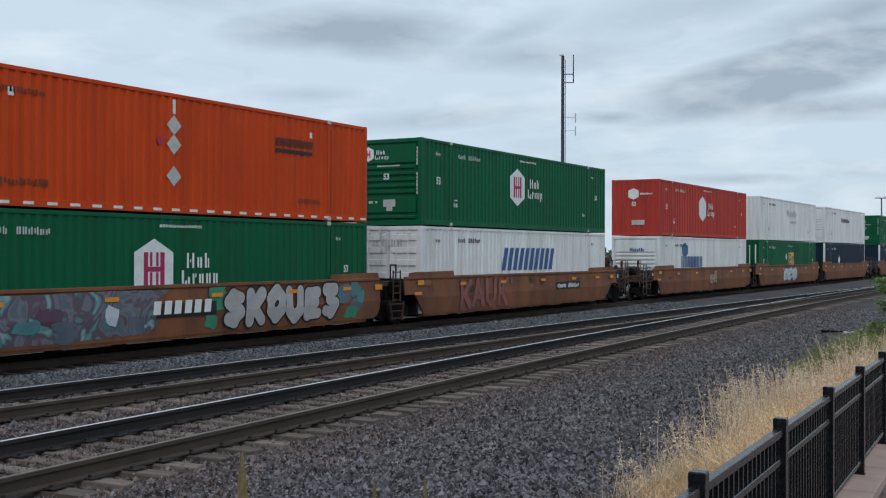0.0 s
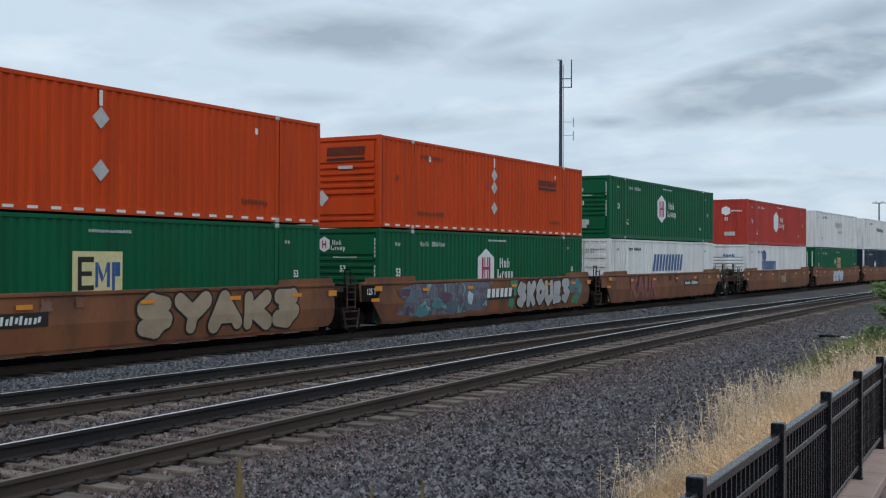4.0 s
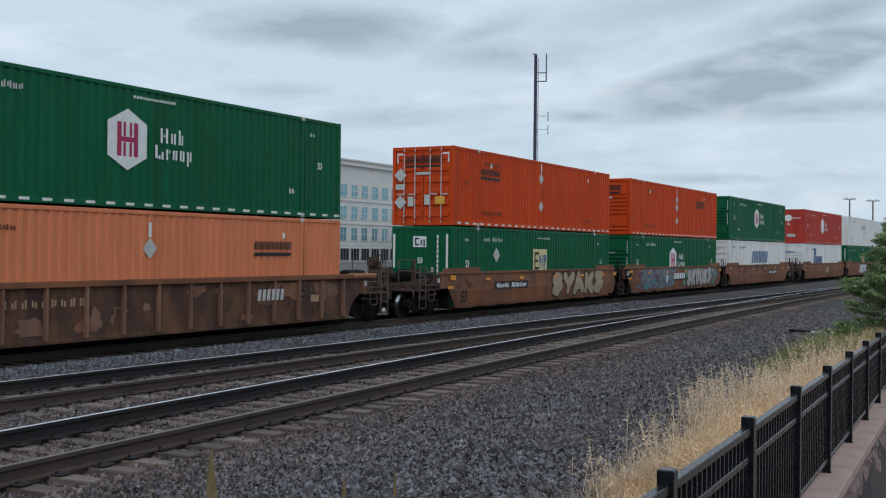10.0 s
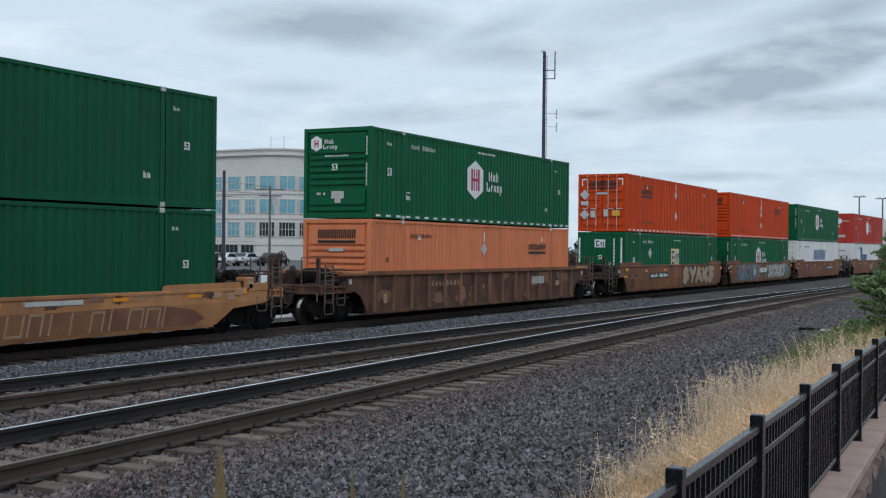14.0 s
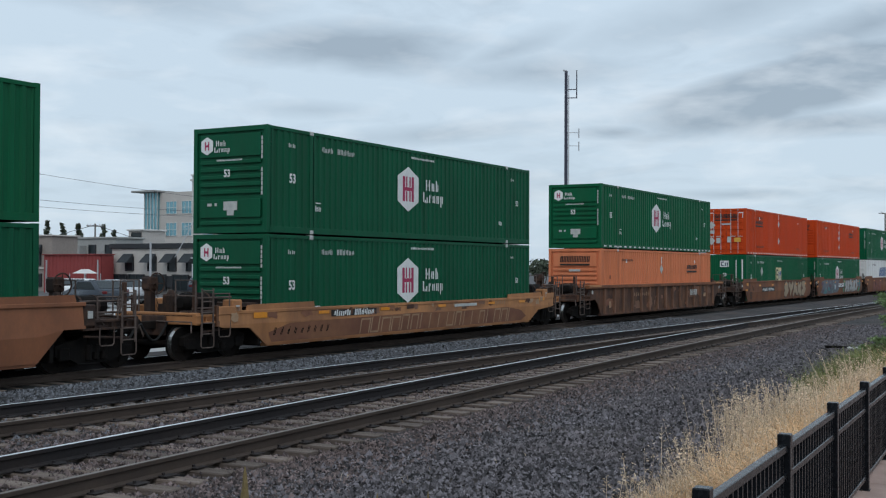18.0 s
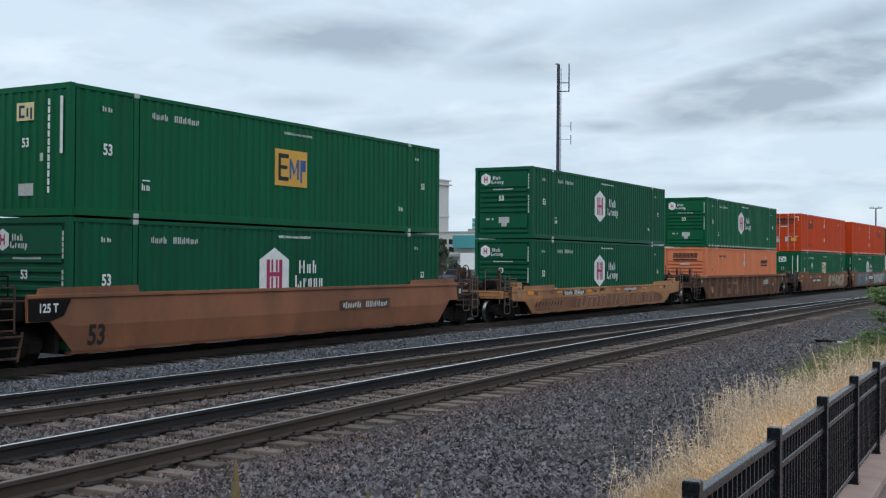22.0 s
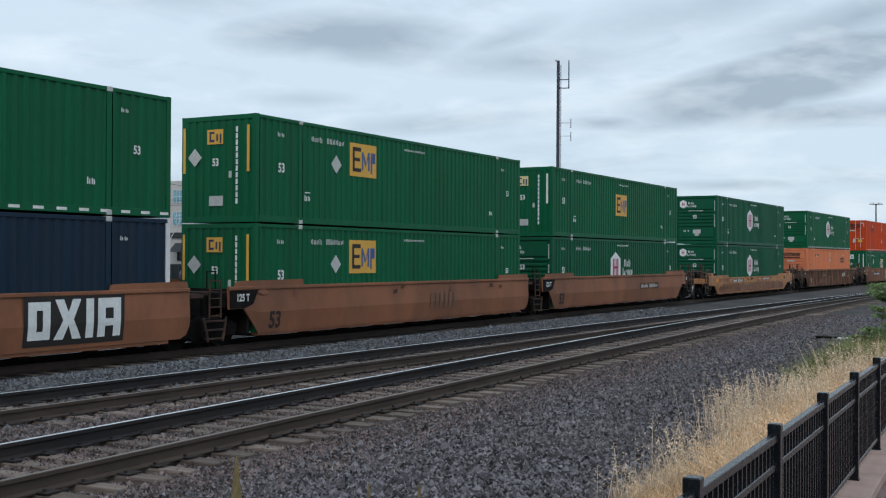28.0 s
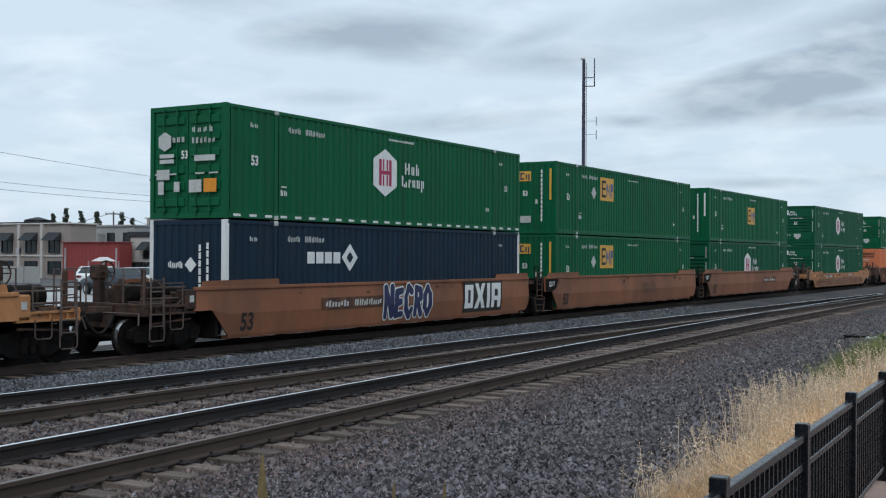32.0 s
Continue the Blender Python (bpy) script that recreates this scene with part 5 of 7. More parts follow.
STROKES = {
    "N": ((0.08, 0.0, 0.10, 1.0), (0.10, 1.0, 0.88, 0.04), (0.88, 0.04, 0.92, 1.0)),
    "E": ((0.85, 0.95, 0.2, 0.9), (0.2, 0.9, 0.12, 0.08), (0.12, 0.08, 0.9, 0.1), (0.15, 0.5, 0.7, 0.55)),
    "C": ((0.9, 0.85, 0.5, 1.0), (0.5, 1.0, 0.12, 0.65), (0.12, 0.65, 0.15, 0.25), (0.15, 0.25, 0.55, 0.0), (0.55, 0.0, 0.9, 0.22)),
    "R": ((0.12, 0.0, 0.12, 1.0), (0.12, 1.0, 0.72, 0.92), (0.72, 0.92, 0.78, 0.62), (0.78, 0.62, 0.2, 0.48), (0.35, 0.48, 0.92, 0.0)),
    "O": ((0.5, 1.0, 0.12, 0.7), (0.12, 0.7, 0.12, 0.28), (0.12, 0.28, 0.5, 0.0), (0.5, 0.0, 0.88, 0.3), (0.88, 0.3, 0.88, 0.72), (0.88, 0.72, 0.5, 1.0)),
    "S": ((0.85, 0.88, 0.4, 1.0), (0.4, 1.0, 0.12, 0.74), (0.12, 0.74, 0.82, 0.34), (0.82, 0.34, 0.5, 0.0), (0.5, 0.0, 0.1, 0.12)),
    "K": ((0.12, 0.0, 0.15, 1.0), (0.88, 1.0, 0.25, 0.45), (0.35, 0.5, 0.9, 0.0)),
    "U": ((0.1, 1.0, 0.14, 0.25), (0.14, 0.25, 0.5, 0.0), (0.5, 0.0, 0.86, 0.25), (0.86, 0.25, 0.9, 1.0)),
    "Y": ((0.05, 1.0, 0.5, 0.5), (0.95, 1.0, 0.5, 0.5), (0.5, 0.5, 0.45, 0.0)),
    "A": ((0.05, 0.0, 0.42, 1.0), (0.42, 1.0, 0.95, 0.02), (0.25, 0.34, 0.72, 0.34)),
    "3": ((0.12, 0.95, 0.75, 0.95), (0.75, 0.95, 0.35, 0.56), (0.35, 0.56, 0.85, 0.36), (0.85, 0.36, 0.55, 0.0), (0.55, 0.0, 0.1, 0.1)),
}


def throw_up(car, forms, x0, x1, z0, z1, fat, rim, fill, edge, y0=1.432, halo=None, seed=1, flat=False):
    """Sprayed letter forms in thick strokes that swell and touch, each with its dark rim."""
    rng = random.Random(seed)
    w = (x1 - x0) / len(forms)
    for i, form in enumerate(forms):
        lo, hi = z0 + fat + rng.uniform(-0.03, 0.05), z1 - fat + rng.uniform(-0.05, 0.03)
        a, b = x0 + i * w + 0.6 * fat, x0 + (i + 1) * w - 0.6 * fat
        tilt = rng.uniform(-0.06, 0.06)
        lines = [((a + (b - a) * p + tilt * q, lo + (hi - lo) * q), (a + (b - a) * r + tilt * u, lo + (hi - lo) * u)) for p, q, r, u in STROKES[form]]
        layers = [("graffiti_rim", edge, fat + rim, 0.0), ("graffiti_letter", fill, fat, 0.006)]
        if halo:
            layers.insert(0, ("graffiti_halo", halo, fat + 2.2 * rim, -0.006))
        for name, key, r, lift in layers:
            bm = bmesh.new()
            for k, (p, q) in enumerate(lines):
                y = y0 + lift + 0.0005 * k + 0.0003 * i
                bm.faces.new([bm.verts.new((c, -y, max(d, 0.335))) for c, d in capsule(p, q, r * (1 + 0.12 * ((k + i) % 3 - 1)))])
            part(name, bm if flat else bent(bm), key, car)


def patches(x0, x1, seed, keys, n, size):
    rng = random.Random(seed)
    rows = {}
    for i in range(n):
        k = keys[i % len(keys)]
        x, z = rng.uniform(x0, x1), rng.uniform(0.5, 1.35)
        rows.setdefault(k, []).append(blob(rng, x, z, size * rng.uniform(0.6, 1.7), min(0.95, size * rng.uniform(0.5, 1.1)), 12, 0.25))
    out = []
    q = 0
    for k, polys in rows.items():
        for p in polys:
            out.append(("graffiti_patch", k, [[(min(max(a, x0 - 0.2), x1 + 0.3), min(b, 1.46)) for a, b in p]], 1.4262 + 0.00022 * (q * 37 % 61)))
            q += 1
    return out


def stains(x0, x1, z0, z1, n, keys, seed, y, size=0.3):
    """Uneven patches of rust and old paint on a car's side."""
    rng = random.Random(seed)
    out = []
    for i in range(n):
        x, z, k = rng.uniform(x0, x1), rng.uniform(z0, z1), rng.uniform(0.4, 1.5)
        pts = blob(rng, x, z, size * k * rng.uniform(0.7, 2.2), min(size * k, z1 - z0), 14, 0.38)
        out.append(("worn_patch", keys[i % len(keys)], [[(a, min(max(b, z0 - 0.02), z1 + 0.03)) for a, b in pts]], y + 0.0004 * i))
    return out


def chalk_letters(x0, x1, z0, z1, n, seed):
    """Outlined block letters that cannot be read: each one open frame of chalky lines."""
    rng = random.Random(seed)
    w = (x1 - x0) / n
    out = []
    for i in range(n):
        x, ww, t = x0 + i * w, w * rng.uniform(0.66, 0.92), 0.055
        k = rng.randrange(4)
        zz = z1 - rng.uniform(0, 0.05)
        f = lambda pts: [(a + 0.12 * (b - z0), b) for a, b in pts]
        if k < 2:
            pts = [(x, z0), (x + t, z0), (x + t, zz - t), (x + ww - t, zz - t), (x + ww - t, z0), (x + ww, z0), (x + ww, zz), (x, zz)]
        elif k == 2:
            pts = [(x, zz), (x + t, zz), (x + t, z0 + t), (x + ww - t, z0 + t), (x + ww - t, zz), (x + ww, zz), (x + ww, z0), (x, z0)]
        else:
            pts = [(x, z0), (x + t, z0), (x + t, zz), (x, zz)]
        out.append(("graffiti_letter", "chalk", [f(pts)], 1.4300))
    return out


REFLECTORS = ("reflector", "reflector", [rect(x, x + 0.42, 1.22, 1.32) for x in (-5.7, -2.6, 0.9, 4.0, 6.6)] + [rect(-8.55, -8.15, 1.28, 1.44), rect(-8.75, -8.3, 0.96, 1.06), rect(8.3, 8.7, 1.2, 1.36)], 1.4560)


def reporting(x0, x1, z=1.0, h=0.30, board="ink_black", ink="ink_white"):
    w = (x1 - x0)
    return [("number_board", board, [rect(x0, x1, z - h / 2, z + h / 2)], 1.4300),
            ("number_lettering", ink, letters_like(x0 + 0.06 * w, x0 + 0.42 * w, z - 0.09, z + 0.09, 4, 0.22, 0.03) + letters_like(x0 + 0.50 * w, x0 + 0.95 * w, z - 0.09, z + 0.09, 6, 0.25, 0.03), 1.4320)]


def brand_blocks(x0, x1, z0, z1, key, n=3):
    return ("brand_lettering", key, letters_like(x0, x1, z0, z1, n, 0.14, 0.04, True), 1.4420)


TRAIN = []


def load(centre, car, lower=None, upper=None):
    TRAIN.append((car, centre, 0.0))
    if lower:
        TRAIN.append((lower, centre, 0.33))
    if upper:
        TRAIN.append((upper, centre, 0.33 + 2.925))


def sized(ct, low=False, end=True, ink="ink_white"):
    """The length figures on the side and on the end."""
    writing("53", 0.35, ink, ct, -6.98, 1.50, -SIDE - 0.010)
    writing("53", 0.27, ink, ct, 6.95, 1.52, -SIDE - 0.010)
    if end:
        writing("53", 0.28, ink, ct, 0.08, 1.62, -HALF - 0.012, end=True)
    return ct


def hub(colour="green", end="ribs", tape=False, extra="", **kw):
    return sized(container(colour, end, "green steel container with a white hexagon logo" + extra, hub_marks(end != "doors"), tape, **kw))


def emp(x0=-0.22, **kw):
    t = kw.pop("label", "green corrugated shipping container with a yellow square logo")
    return sized(container(kw.pop("colour", "green"), "corr", t, emp_marks(x0, **kw)))


def freight(colour, end, x_word, dias, tape, label, ink="ink_black", faded="ink_fade"):
    ct = container(colour, end, label, freight_marks(x_word, dias, ink, True, faded), tape)
    if end == "doors":
        paint("end_placard", [diamond(-0.92, 1.85, 0.26), diamond(-0.92, 0.85, 0.26), rect(-1.12, -0.72, 1.32, 1.52), rect(-0.60, -0.36, 0.70, 1.05), rect(0.10, 0.34, 0.75, 1.12)], lambda a, b: (-8.135, -a, b), "placard", ct)
        part("end_notice", sheet([rect(0.55, 0.95, 0.78, 1.05)], lambda a, b: (-8.135, -a, b)), "ink_yellow", ct)
        for sq in (-1, 1):
            part("corner_mark", sheet([[(sq * 0.75, 2.66), (sq * 1.10, 2.66), (sq * 1.10, 2.30), (sq * 1.04, 2.30), (sq * 1.04, 2.60), (sq * 0.75, 2.60)]], lambda a, b: (-8.075, -a, b)), "tape", ct)
    else:
        paint("end_placard", [diamond(-0.90, 0.95, 0.27)], lambda a, b: (-8.085, -a, b), "placard", ct)
    return ct


def make_train():
    n2 = lambda a, b: (a, -SIDE - 0.010, b)
    # three units with the pale containers, far ahead
    up8 = emp(label="green corrugated container far ahead in the train")
    load(164.3, well_car("smooth", "car_brown", "brown well car far ahead in the train", False, True), emp(), up8)
    load(144.9, well_car("smooth", "car_brown", "brown well car far ahead in the train", False, False), hub("navy"), hub("green_dk"))
    dark6 = container("navy", "corr", "navy blue steel shipping container with white end posts", common_marks(), posts="white")
    load(125.6, well_car("smooth", "car_brown", "brown well car far ahead in the train", True, False), dark6, hub("green"))
    dark5 = container("navy", "corr", "navy blue shipping container with a small white diamond mark", common_marks() + [("logo_diamond", "ink_white", [diamond(-2.8, 1.5, 0.4)], near)], posts="white")
    w5 = container("white", "ribs", "plain white shipping container with small dark lettering bars", [("word_lettering", "ink_navy", letters_like(-1.2, 1.3, 1.75, 2.1, 6), near), ("word_lettering", "red", letters_like(-1.9, -1.3, 1.75, 2.2, 2), near)] + common_marks("ink_black"))
    load(102.1, well_car("smooth", "car_brown", "brown smooth-sided well car of the freight train", False, True, [REFLECTORS]), dark5, w5)
    w4 = container("white", "corr", "plain white shipping container with faint grey lettering bars", [("word_lettering", "placard", letters_like(-0.8, 1.9, 1.7, 2.25, 4) + letters_like(0.1, 1.9, 1.25, 1.45, 7), near)] + common_marks("ink_black"))
    load(82.7, well_car("smooth", "car_brown", "brown well car with pale graffiti on its side", False, False, [REFLECTORS] + bubble_word(-2.2, 1.5, 0.45, 1.35, 3, 4, "spray_pale", "ink_navy")), emp(0.4), w4)
    k3 = container("white", "ribs", "white shipping container with blue lettering bars", [("word_lettering", "ink_blue", letters_like(-4.6, -0.9, 1.25, 1.85, 7, 0.15, 0.0, True), near), ("logo_shape", "ink_blue", [hexagon(-4.0, 2.2, 0.5, 0.4)], near), ("end_word_lettering", "ink_blue", letters_like(-0.3, 0.5, 2.1, 2.3, 4), rear)] + common_marks("ink_black"))
    r3 = sized(container("red", "corr", "red steel shipping container with a white hexagon logo", [m for m in hub_marks(False) if m[0] != "logo_mark"] + [("end_logo", "ink_white", [hexagon(-0.1, 2.15, 0.28, 0.3)] + letters_like(0.25, 0.95, 2.1, 2.2, 6), rear), ("end_placard", "placard", [rect(-0.2, 0.5, 0.55, 0.8)], rear)]))
    load(63.4, well_car("smooth", "car_brown", "brown well car carrying a red and a white container", True, False, stains(-8.0, 8.0, 0.95, 1.42, 12, ("car_rust", "spray_brown", "stiff_rust"), 32, 1.4215, 0.26) + [REFLECTORS] + bubble_word(0.2, 1.4, 0.6, 1.2, 2, 8, "spray_tan", "ink_black")), k3, r3)
    s2 = container("white", "doors", "white corrugated shipping container with blue lettering bars", [("word_lettering", "ink_blue", letters_like(-2.25, 2.4, 1.35, 2.2, 5, 0.16, 0.25, True), near), ("end_word_lettering", "placard", letters_like(-0.6, 0.6, 2.2, 2.45, 5), lambda a, b: (-8.09, -a, b))] + common_marks("ink_black"), cast_white=False)
    load(39.9, well_car("smooth", "car_brown", "rusty brown well car with red graffiti on its side", False, True, stains(-8.0, 8.0, 0.95, 1.42, 12, ("car_rust", "spray_brown", "stiff_rust"), 33, 1.4215, 0.26) + [REFLECTORS] + reporting(2.4, 4.9, 1.0)), s2, hub("green"))
    throw_up(TRAIN[-3][0], "KAUK", -5.7, -1.9, 0.38, 1.42, 0.10, 0.035, "spray_rose", "spray_purple", seed=3)
    u1 = freight("orange", "ribs", 3.6, [(-0.28, 2.12), (-0.28, 1.66), (-0.28, 0.90)], True, "orange steel shipping container with black lettering bars and placards")
    part("placard_mark", sheet([diamond(-0.75, 1.72, 0.12)], near), "ink_magenta", u1)
    g1 = [("graffiti_ground", "spray_mural", [[(-7.2, 0.50), (-6.4, 0.40), (-3.9, 0.38), (-1.2, 0.44), (-0.8, 0.75), (-0.95, 1.20), (-0.55, 1.44), (-2.6, 1.46), (-4.4, 1.43), (-6.2, 1.45), (-7.0, 1.30), (-6.7, 0.95)]], 1.4255)] + patches(-7.2, -0.7, 21, ("spray_slate", "spray_teal", "spray_purple", "spray_slate", "spray_purple", "spray_teal", "spray_slate", "spray_pale", "spray_slate", "spray_purple"), 14, 0.42) + patches(0.9, 1.6, 5, ("spray_green",), 3, 0.5) + patches(6.4, 7.6, 6, ("spray_green", "spray_slate", "spray_teal"), 9, 0.45)
    g1 += [brand_blocks(-1.10, 0.98, 0.86, 1.18, "ink_white"), ("brand_shade", "ink_black", [rect(-1.0, 1.1, 0.78, 1.12)], 1.4405), REFLECTORS]
    c_mural = well_car("smooth", "car_brown", "brown well car covered in teal, purple and silver graffiti", False, False, g1, True)
    throw_up(c_mural, "SKOUE3", 1.40, 6.40, 0.40, 1.46, 0.17, 0.05, "spray_silver", "ink_black", 1.446, seed=4)
    load(20.5, c_mural, hub("green"), u1)
    u0 = freight("orange", "doors", -5.92, [(-0.21, 2.15), (-0.21, 0.98)], True, "orange steel shipping container with closed rear doors and black lettering bars")
    e0 = emp(-0.27, decal="ink_pale", end_decal="ink_white", strip="tape", dia=False)
    e0["label"] = "green corrugated container with a pale yellow square logo and white placards"
    paint("placard", [diamond(-4.49, 1.85, 0.30)], near, "placard", e0)
    paint("end_placard", [diamond(-0.62, 0.9, 0.28)], rear, "placard", e0)
    c0 = well_car("smooth", "car_brown", "rusty brown well car with tan bubble graffiti on its side", True, False, stains(-8.0, 8.0, 0.95, 1.42, 12, ("car_rust", "spray_brown", "stiff_rust"), 31, 1.4215, 0.26) + [REFLECTORS] + reporting(-4.9, -1.75, 1.0))
    throw_up(c0, "SYAK3", 0.80, 7.0, 0.38, 1.50, 0.20, 0.06, "spray_tan", "ink_black", seed=9)
    writing("53", 0.60, "ink_black", c0, -7.40, 0.63, -1.402, tilt=6.3)
    load(1.2, c0, e0, u0)
    # the single ribbed car
    p1 = freight("peach", "ribs", 3.87, [(-0.15, 1.98)], False, "faded orange shipping container with black lettering bars and ribbed end")
    c1 = well_car("ribbed", "car_rust", "rusty ribbed well car with a worn yellow top flange", True, True, stains(-7.9, 7.9, 0.45, 1.35, 30, ("stiff_rust", "spray_brown", "car_rust"), 23, 1.4015, 0.34) + [("number_lettering", "chalk", letters_like(-4.6, -2.2, 1.02, 1.2, 9, 0.5), 1.418), ("brand_lettering", "placard", letters_like(3.78, 5.0, 0.92, 1.22, 3, 0.16, 0.04, True), 1.506), ("notice", "chalk", [rect(6.40, 6.80, 0.80, 1.0), rect(-7.45, -7.25, 0.55, 0.85)], 1.418)], lip=False)
    writing("53", 0.50, "ink_black", c1, 6.0, 1.1, -1.51)
    load(-22.35, c1, p1, hub("green", tape=True, extra=" and white dashes"))
    # the single yellow car
    low_ref = ("reflector", "reflector", [rect(x, x + 0.5, 1.02, 1.11) for x in (-5.9, -2.7, 0.8, 4.4, 6.9)] + [rect(-8.75, -8.2, 1.0, 1.15), rect(8.7, 9.2, 1.06, 1.18)], 1.4330)
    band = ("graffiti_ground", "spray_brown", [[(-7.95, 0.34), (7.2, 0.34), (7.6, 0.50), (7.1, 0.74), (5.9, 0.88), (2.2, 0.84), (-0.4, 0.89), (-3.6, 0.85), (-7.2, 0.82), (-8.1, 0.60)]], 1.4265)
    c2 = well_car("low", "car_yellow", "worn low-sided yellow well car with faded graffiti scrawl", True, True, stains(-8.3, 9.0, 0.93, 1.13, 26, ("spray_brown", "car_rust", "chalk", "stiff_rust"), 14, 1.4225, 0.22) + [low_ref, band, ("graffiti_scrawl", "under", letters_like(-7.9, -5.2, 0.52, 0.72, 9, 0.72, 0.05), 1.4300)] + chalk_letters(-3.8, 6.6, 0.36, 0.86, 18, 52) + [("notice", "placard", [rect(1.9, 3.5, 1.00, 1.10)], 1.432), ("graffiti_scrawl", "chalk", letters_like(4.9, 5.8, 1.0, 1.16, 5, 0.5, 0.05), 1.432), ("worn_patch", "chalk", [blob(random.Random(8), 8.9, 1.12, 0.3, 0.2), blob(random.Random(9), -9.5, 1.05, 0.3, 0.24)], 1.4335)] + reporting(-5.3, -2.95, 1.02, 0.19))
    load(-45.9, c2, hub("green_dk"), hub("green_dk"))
    # the last three units
    c3 = well_car("smooth", "car_tan", "clean tan well car with black figures on its side", False, True, reporting(2.0, 4.75, 1.0, 0.3, "car_rust", "placard"), True)
    writing("53", 0.62, "ink_black", c3, -7.35, 0.62, -1.402, tilt=6.3)
    load(-69.53, c3, hub("green_dk"), emp(-0.22, decal="ink_yellow", end_decal="ink_pale", dia=False, label="green corrugated container with a yellow square logo and rust stains"))
    c4 = well_car("smooth", "car_tan", "clean tan well car with dark brand blocks", False, False, stains(-8.2, 8.2, 1.20, 1.44, 9, ("car_rust", "spray_brown"), 42, 1.4215, 0.14) + [brand_blocks(0.95, 2.8, 0.66, 1.16, "stiff_rust")], True)
    writing("53", 0.62, "ink_black", c4, -7.35, 0.62, -1.402, tilt=6.3)
    load(-88.8, c4, emp(-2.95, strip="ink_yellow", dz=0.42), emp(-2.95, strip="ink_yellow", dz=0.42))
    oxia = [rect(4.06, 4.28, 0.56, 1.36), rect(4.44, 4.64, 0.56, 1.36), rect(4.28, 4.44, 0.56, 0.74), rect(4.28, 4.44, 1.18, 1.36), [(4.74, 0.54), (5.00, 0.54), (5.13, 0.84), (5.26, 0.54), (5.50, 0.54), (5.27, 0.96), (5.48, 1.40), (5.24, 1.40), (5.13, 1.12), (5.00, 1.40), (4.76, 1.40), (4.98, 0.96)], rect(5.62, 5.84, 0.54, 1.40), rect(5.96, 6.18, 0.54, 1.40), rect(6.42, 6.64, 0.54, 1.40), rect(6.18, 6.42, 1.18, 1.40), rect(6.18, 6.42, 0.78, 0.94)]
    oxia = [[(a - 0.28, b) for a, b in p] for p in oxia]
    g5 = [("graffiti_panel", "ink_black", [rect(3.67, 6.47, 0.42, 1.47)], 1.4290), ("graffiti_letters", "ink_white", oxia, 1.4310)] + reporting(-4.25, -1.1, 0.98, 0.34, "car_rust", "placard")
    c5 = well_car("smooth", "car_tan", "clean tan well car with blue and white graffiti", True, False, g5 + stains(-8.2, 8.2, 1.20, 1.44, 9, ("car_rust", "spray_brown"), 41, 1.4215, 0.14))
    throw_up(c5, "NECRO", -1.16, 1.62, 0.36, 1.46, 0.105, 0.042, "ink_navy", "ink_white", 1.436, seed=6)
    writing("53", 0.62, "ink_black", c5, -7.35, 0.62, -1.402, tilt=6.3)
    um = container("navy", "corr", "navy blue shipping container with white end posts and diamond logo", common_marks() + [("logo_diamond", "ink_white", [diamond(-2.75, 1.95, 0.40)], near), ("logo_lettering", "ink_white", [rect(-4.75 + 0.40 * i, -4.42 + 0.40 * i, 1.78, 2.10) for i in range(4)], near), ("end_logo", "ink_white", [diamond(0.15, 1.75, 0.2)] + letters_like(-0.62, -0.1, 1.66, 1.84, 4) + [rect(0.42, 0.5, 1.1 + 0.2 * i, 1.26 + 0.2 * i) for i in range(6)] + [rect(0.68, 0.76, 0.75 + 0.2 * i, 0.91 + 0.2 * i) for i in range(8)], rear)], posts="white")
    part("logo_core", sheet([diamond(-2.75, 1.95, 0.17)], n2), "navy", um)
    h5 = hub("green", "doors", True, " and closed ribbed doors", cast_white=False)
    dd = lambda a, b: (-8.135, -a, b)
    part("end_logo", sheet([hexagon(-0.72, 1.98, 0.22, 0.25)] + letters_like(-0.45, 0.02, 1.95, 2.08, 3, 0.4), dd), "ink_soft", h5)
    part("end_number_lettering", sheet(letters_like(0.22, 1.0, 2.18, 2.33, 4, 0.5) + letters_like(0.22, 1.05, 1.9, 2.05, 6, 0.5) + [rect(-0.9, -0.4, 1.42, 1.52), rect(-0.9, -0.4, 1.56, 1.66), rect(0.3, 1.0, 1.45, 1.6)], dd), "ink_soft", h5)
    paint("end_placard", [rect(-1.0, -0.55, 1.0, 1.26), rect(-0.95, -0.75, 0.62, 0.96), rect(-0.4, -0.2, 0.68, 0.94), rect(0.12, 0.55, 0.66, 0.98)], dd, "placard", h5)
    part("end_notice", sheet([rect(0.62, 1.05, 0.66, 1.0)], dd), "reflector", h5)
    load(-108.15, c5, um, h5)
    c6 = well_car("smooth", "car_yellow", "empty worn yellow well car at the end of view", False, True, [REFLECTORS])
    load(-131.7, c6)


make_train()


# ---- beyond the train ----
def spot(az, d, up=0.0):
    return (d * math.cos(radians(az)), d * math.sin(radians(az)), up)


WIN_CACHE = {}


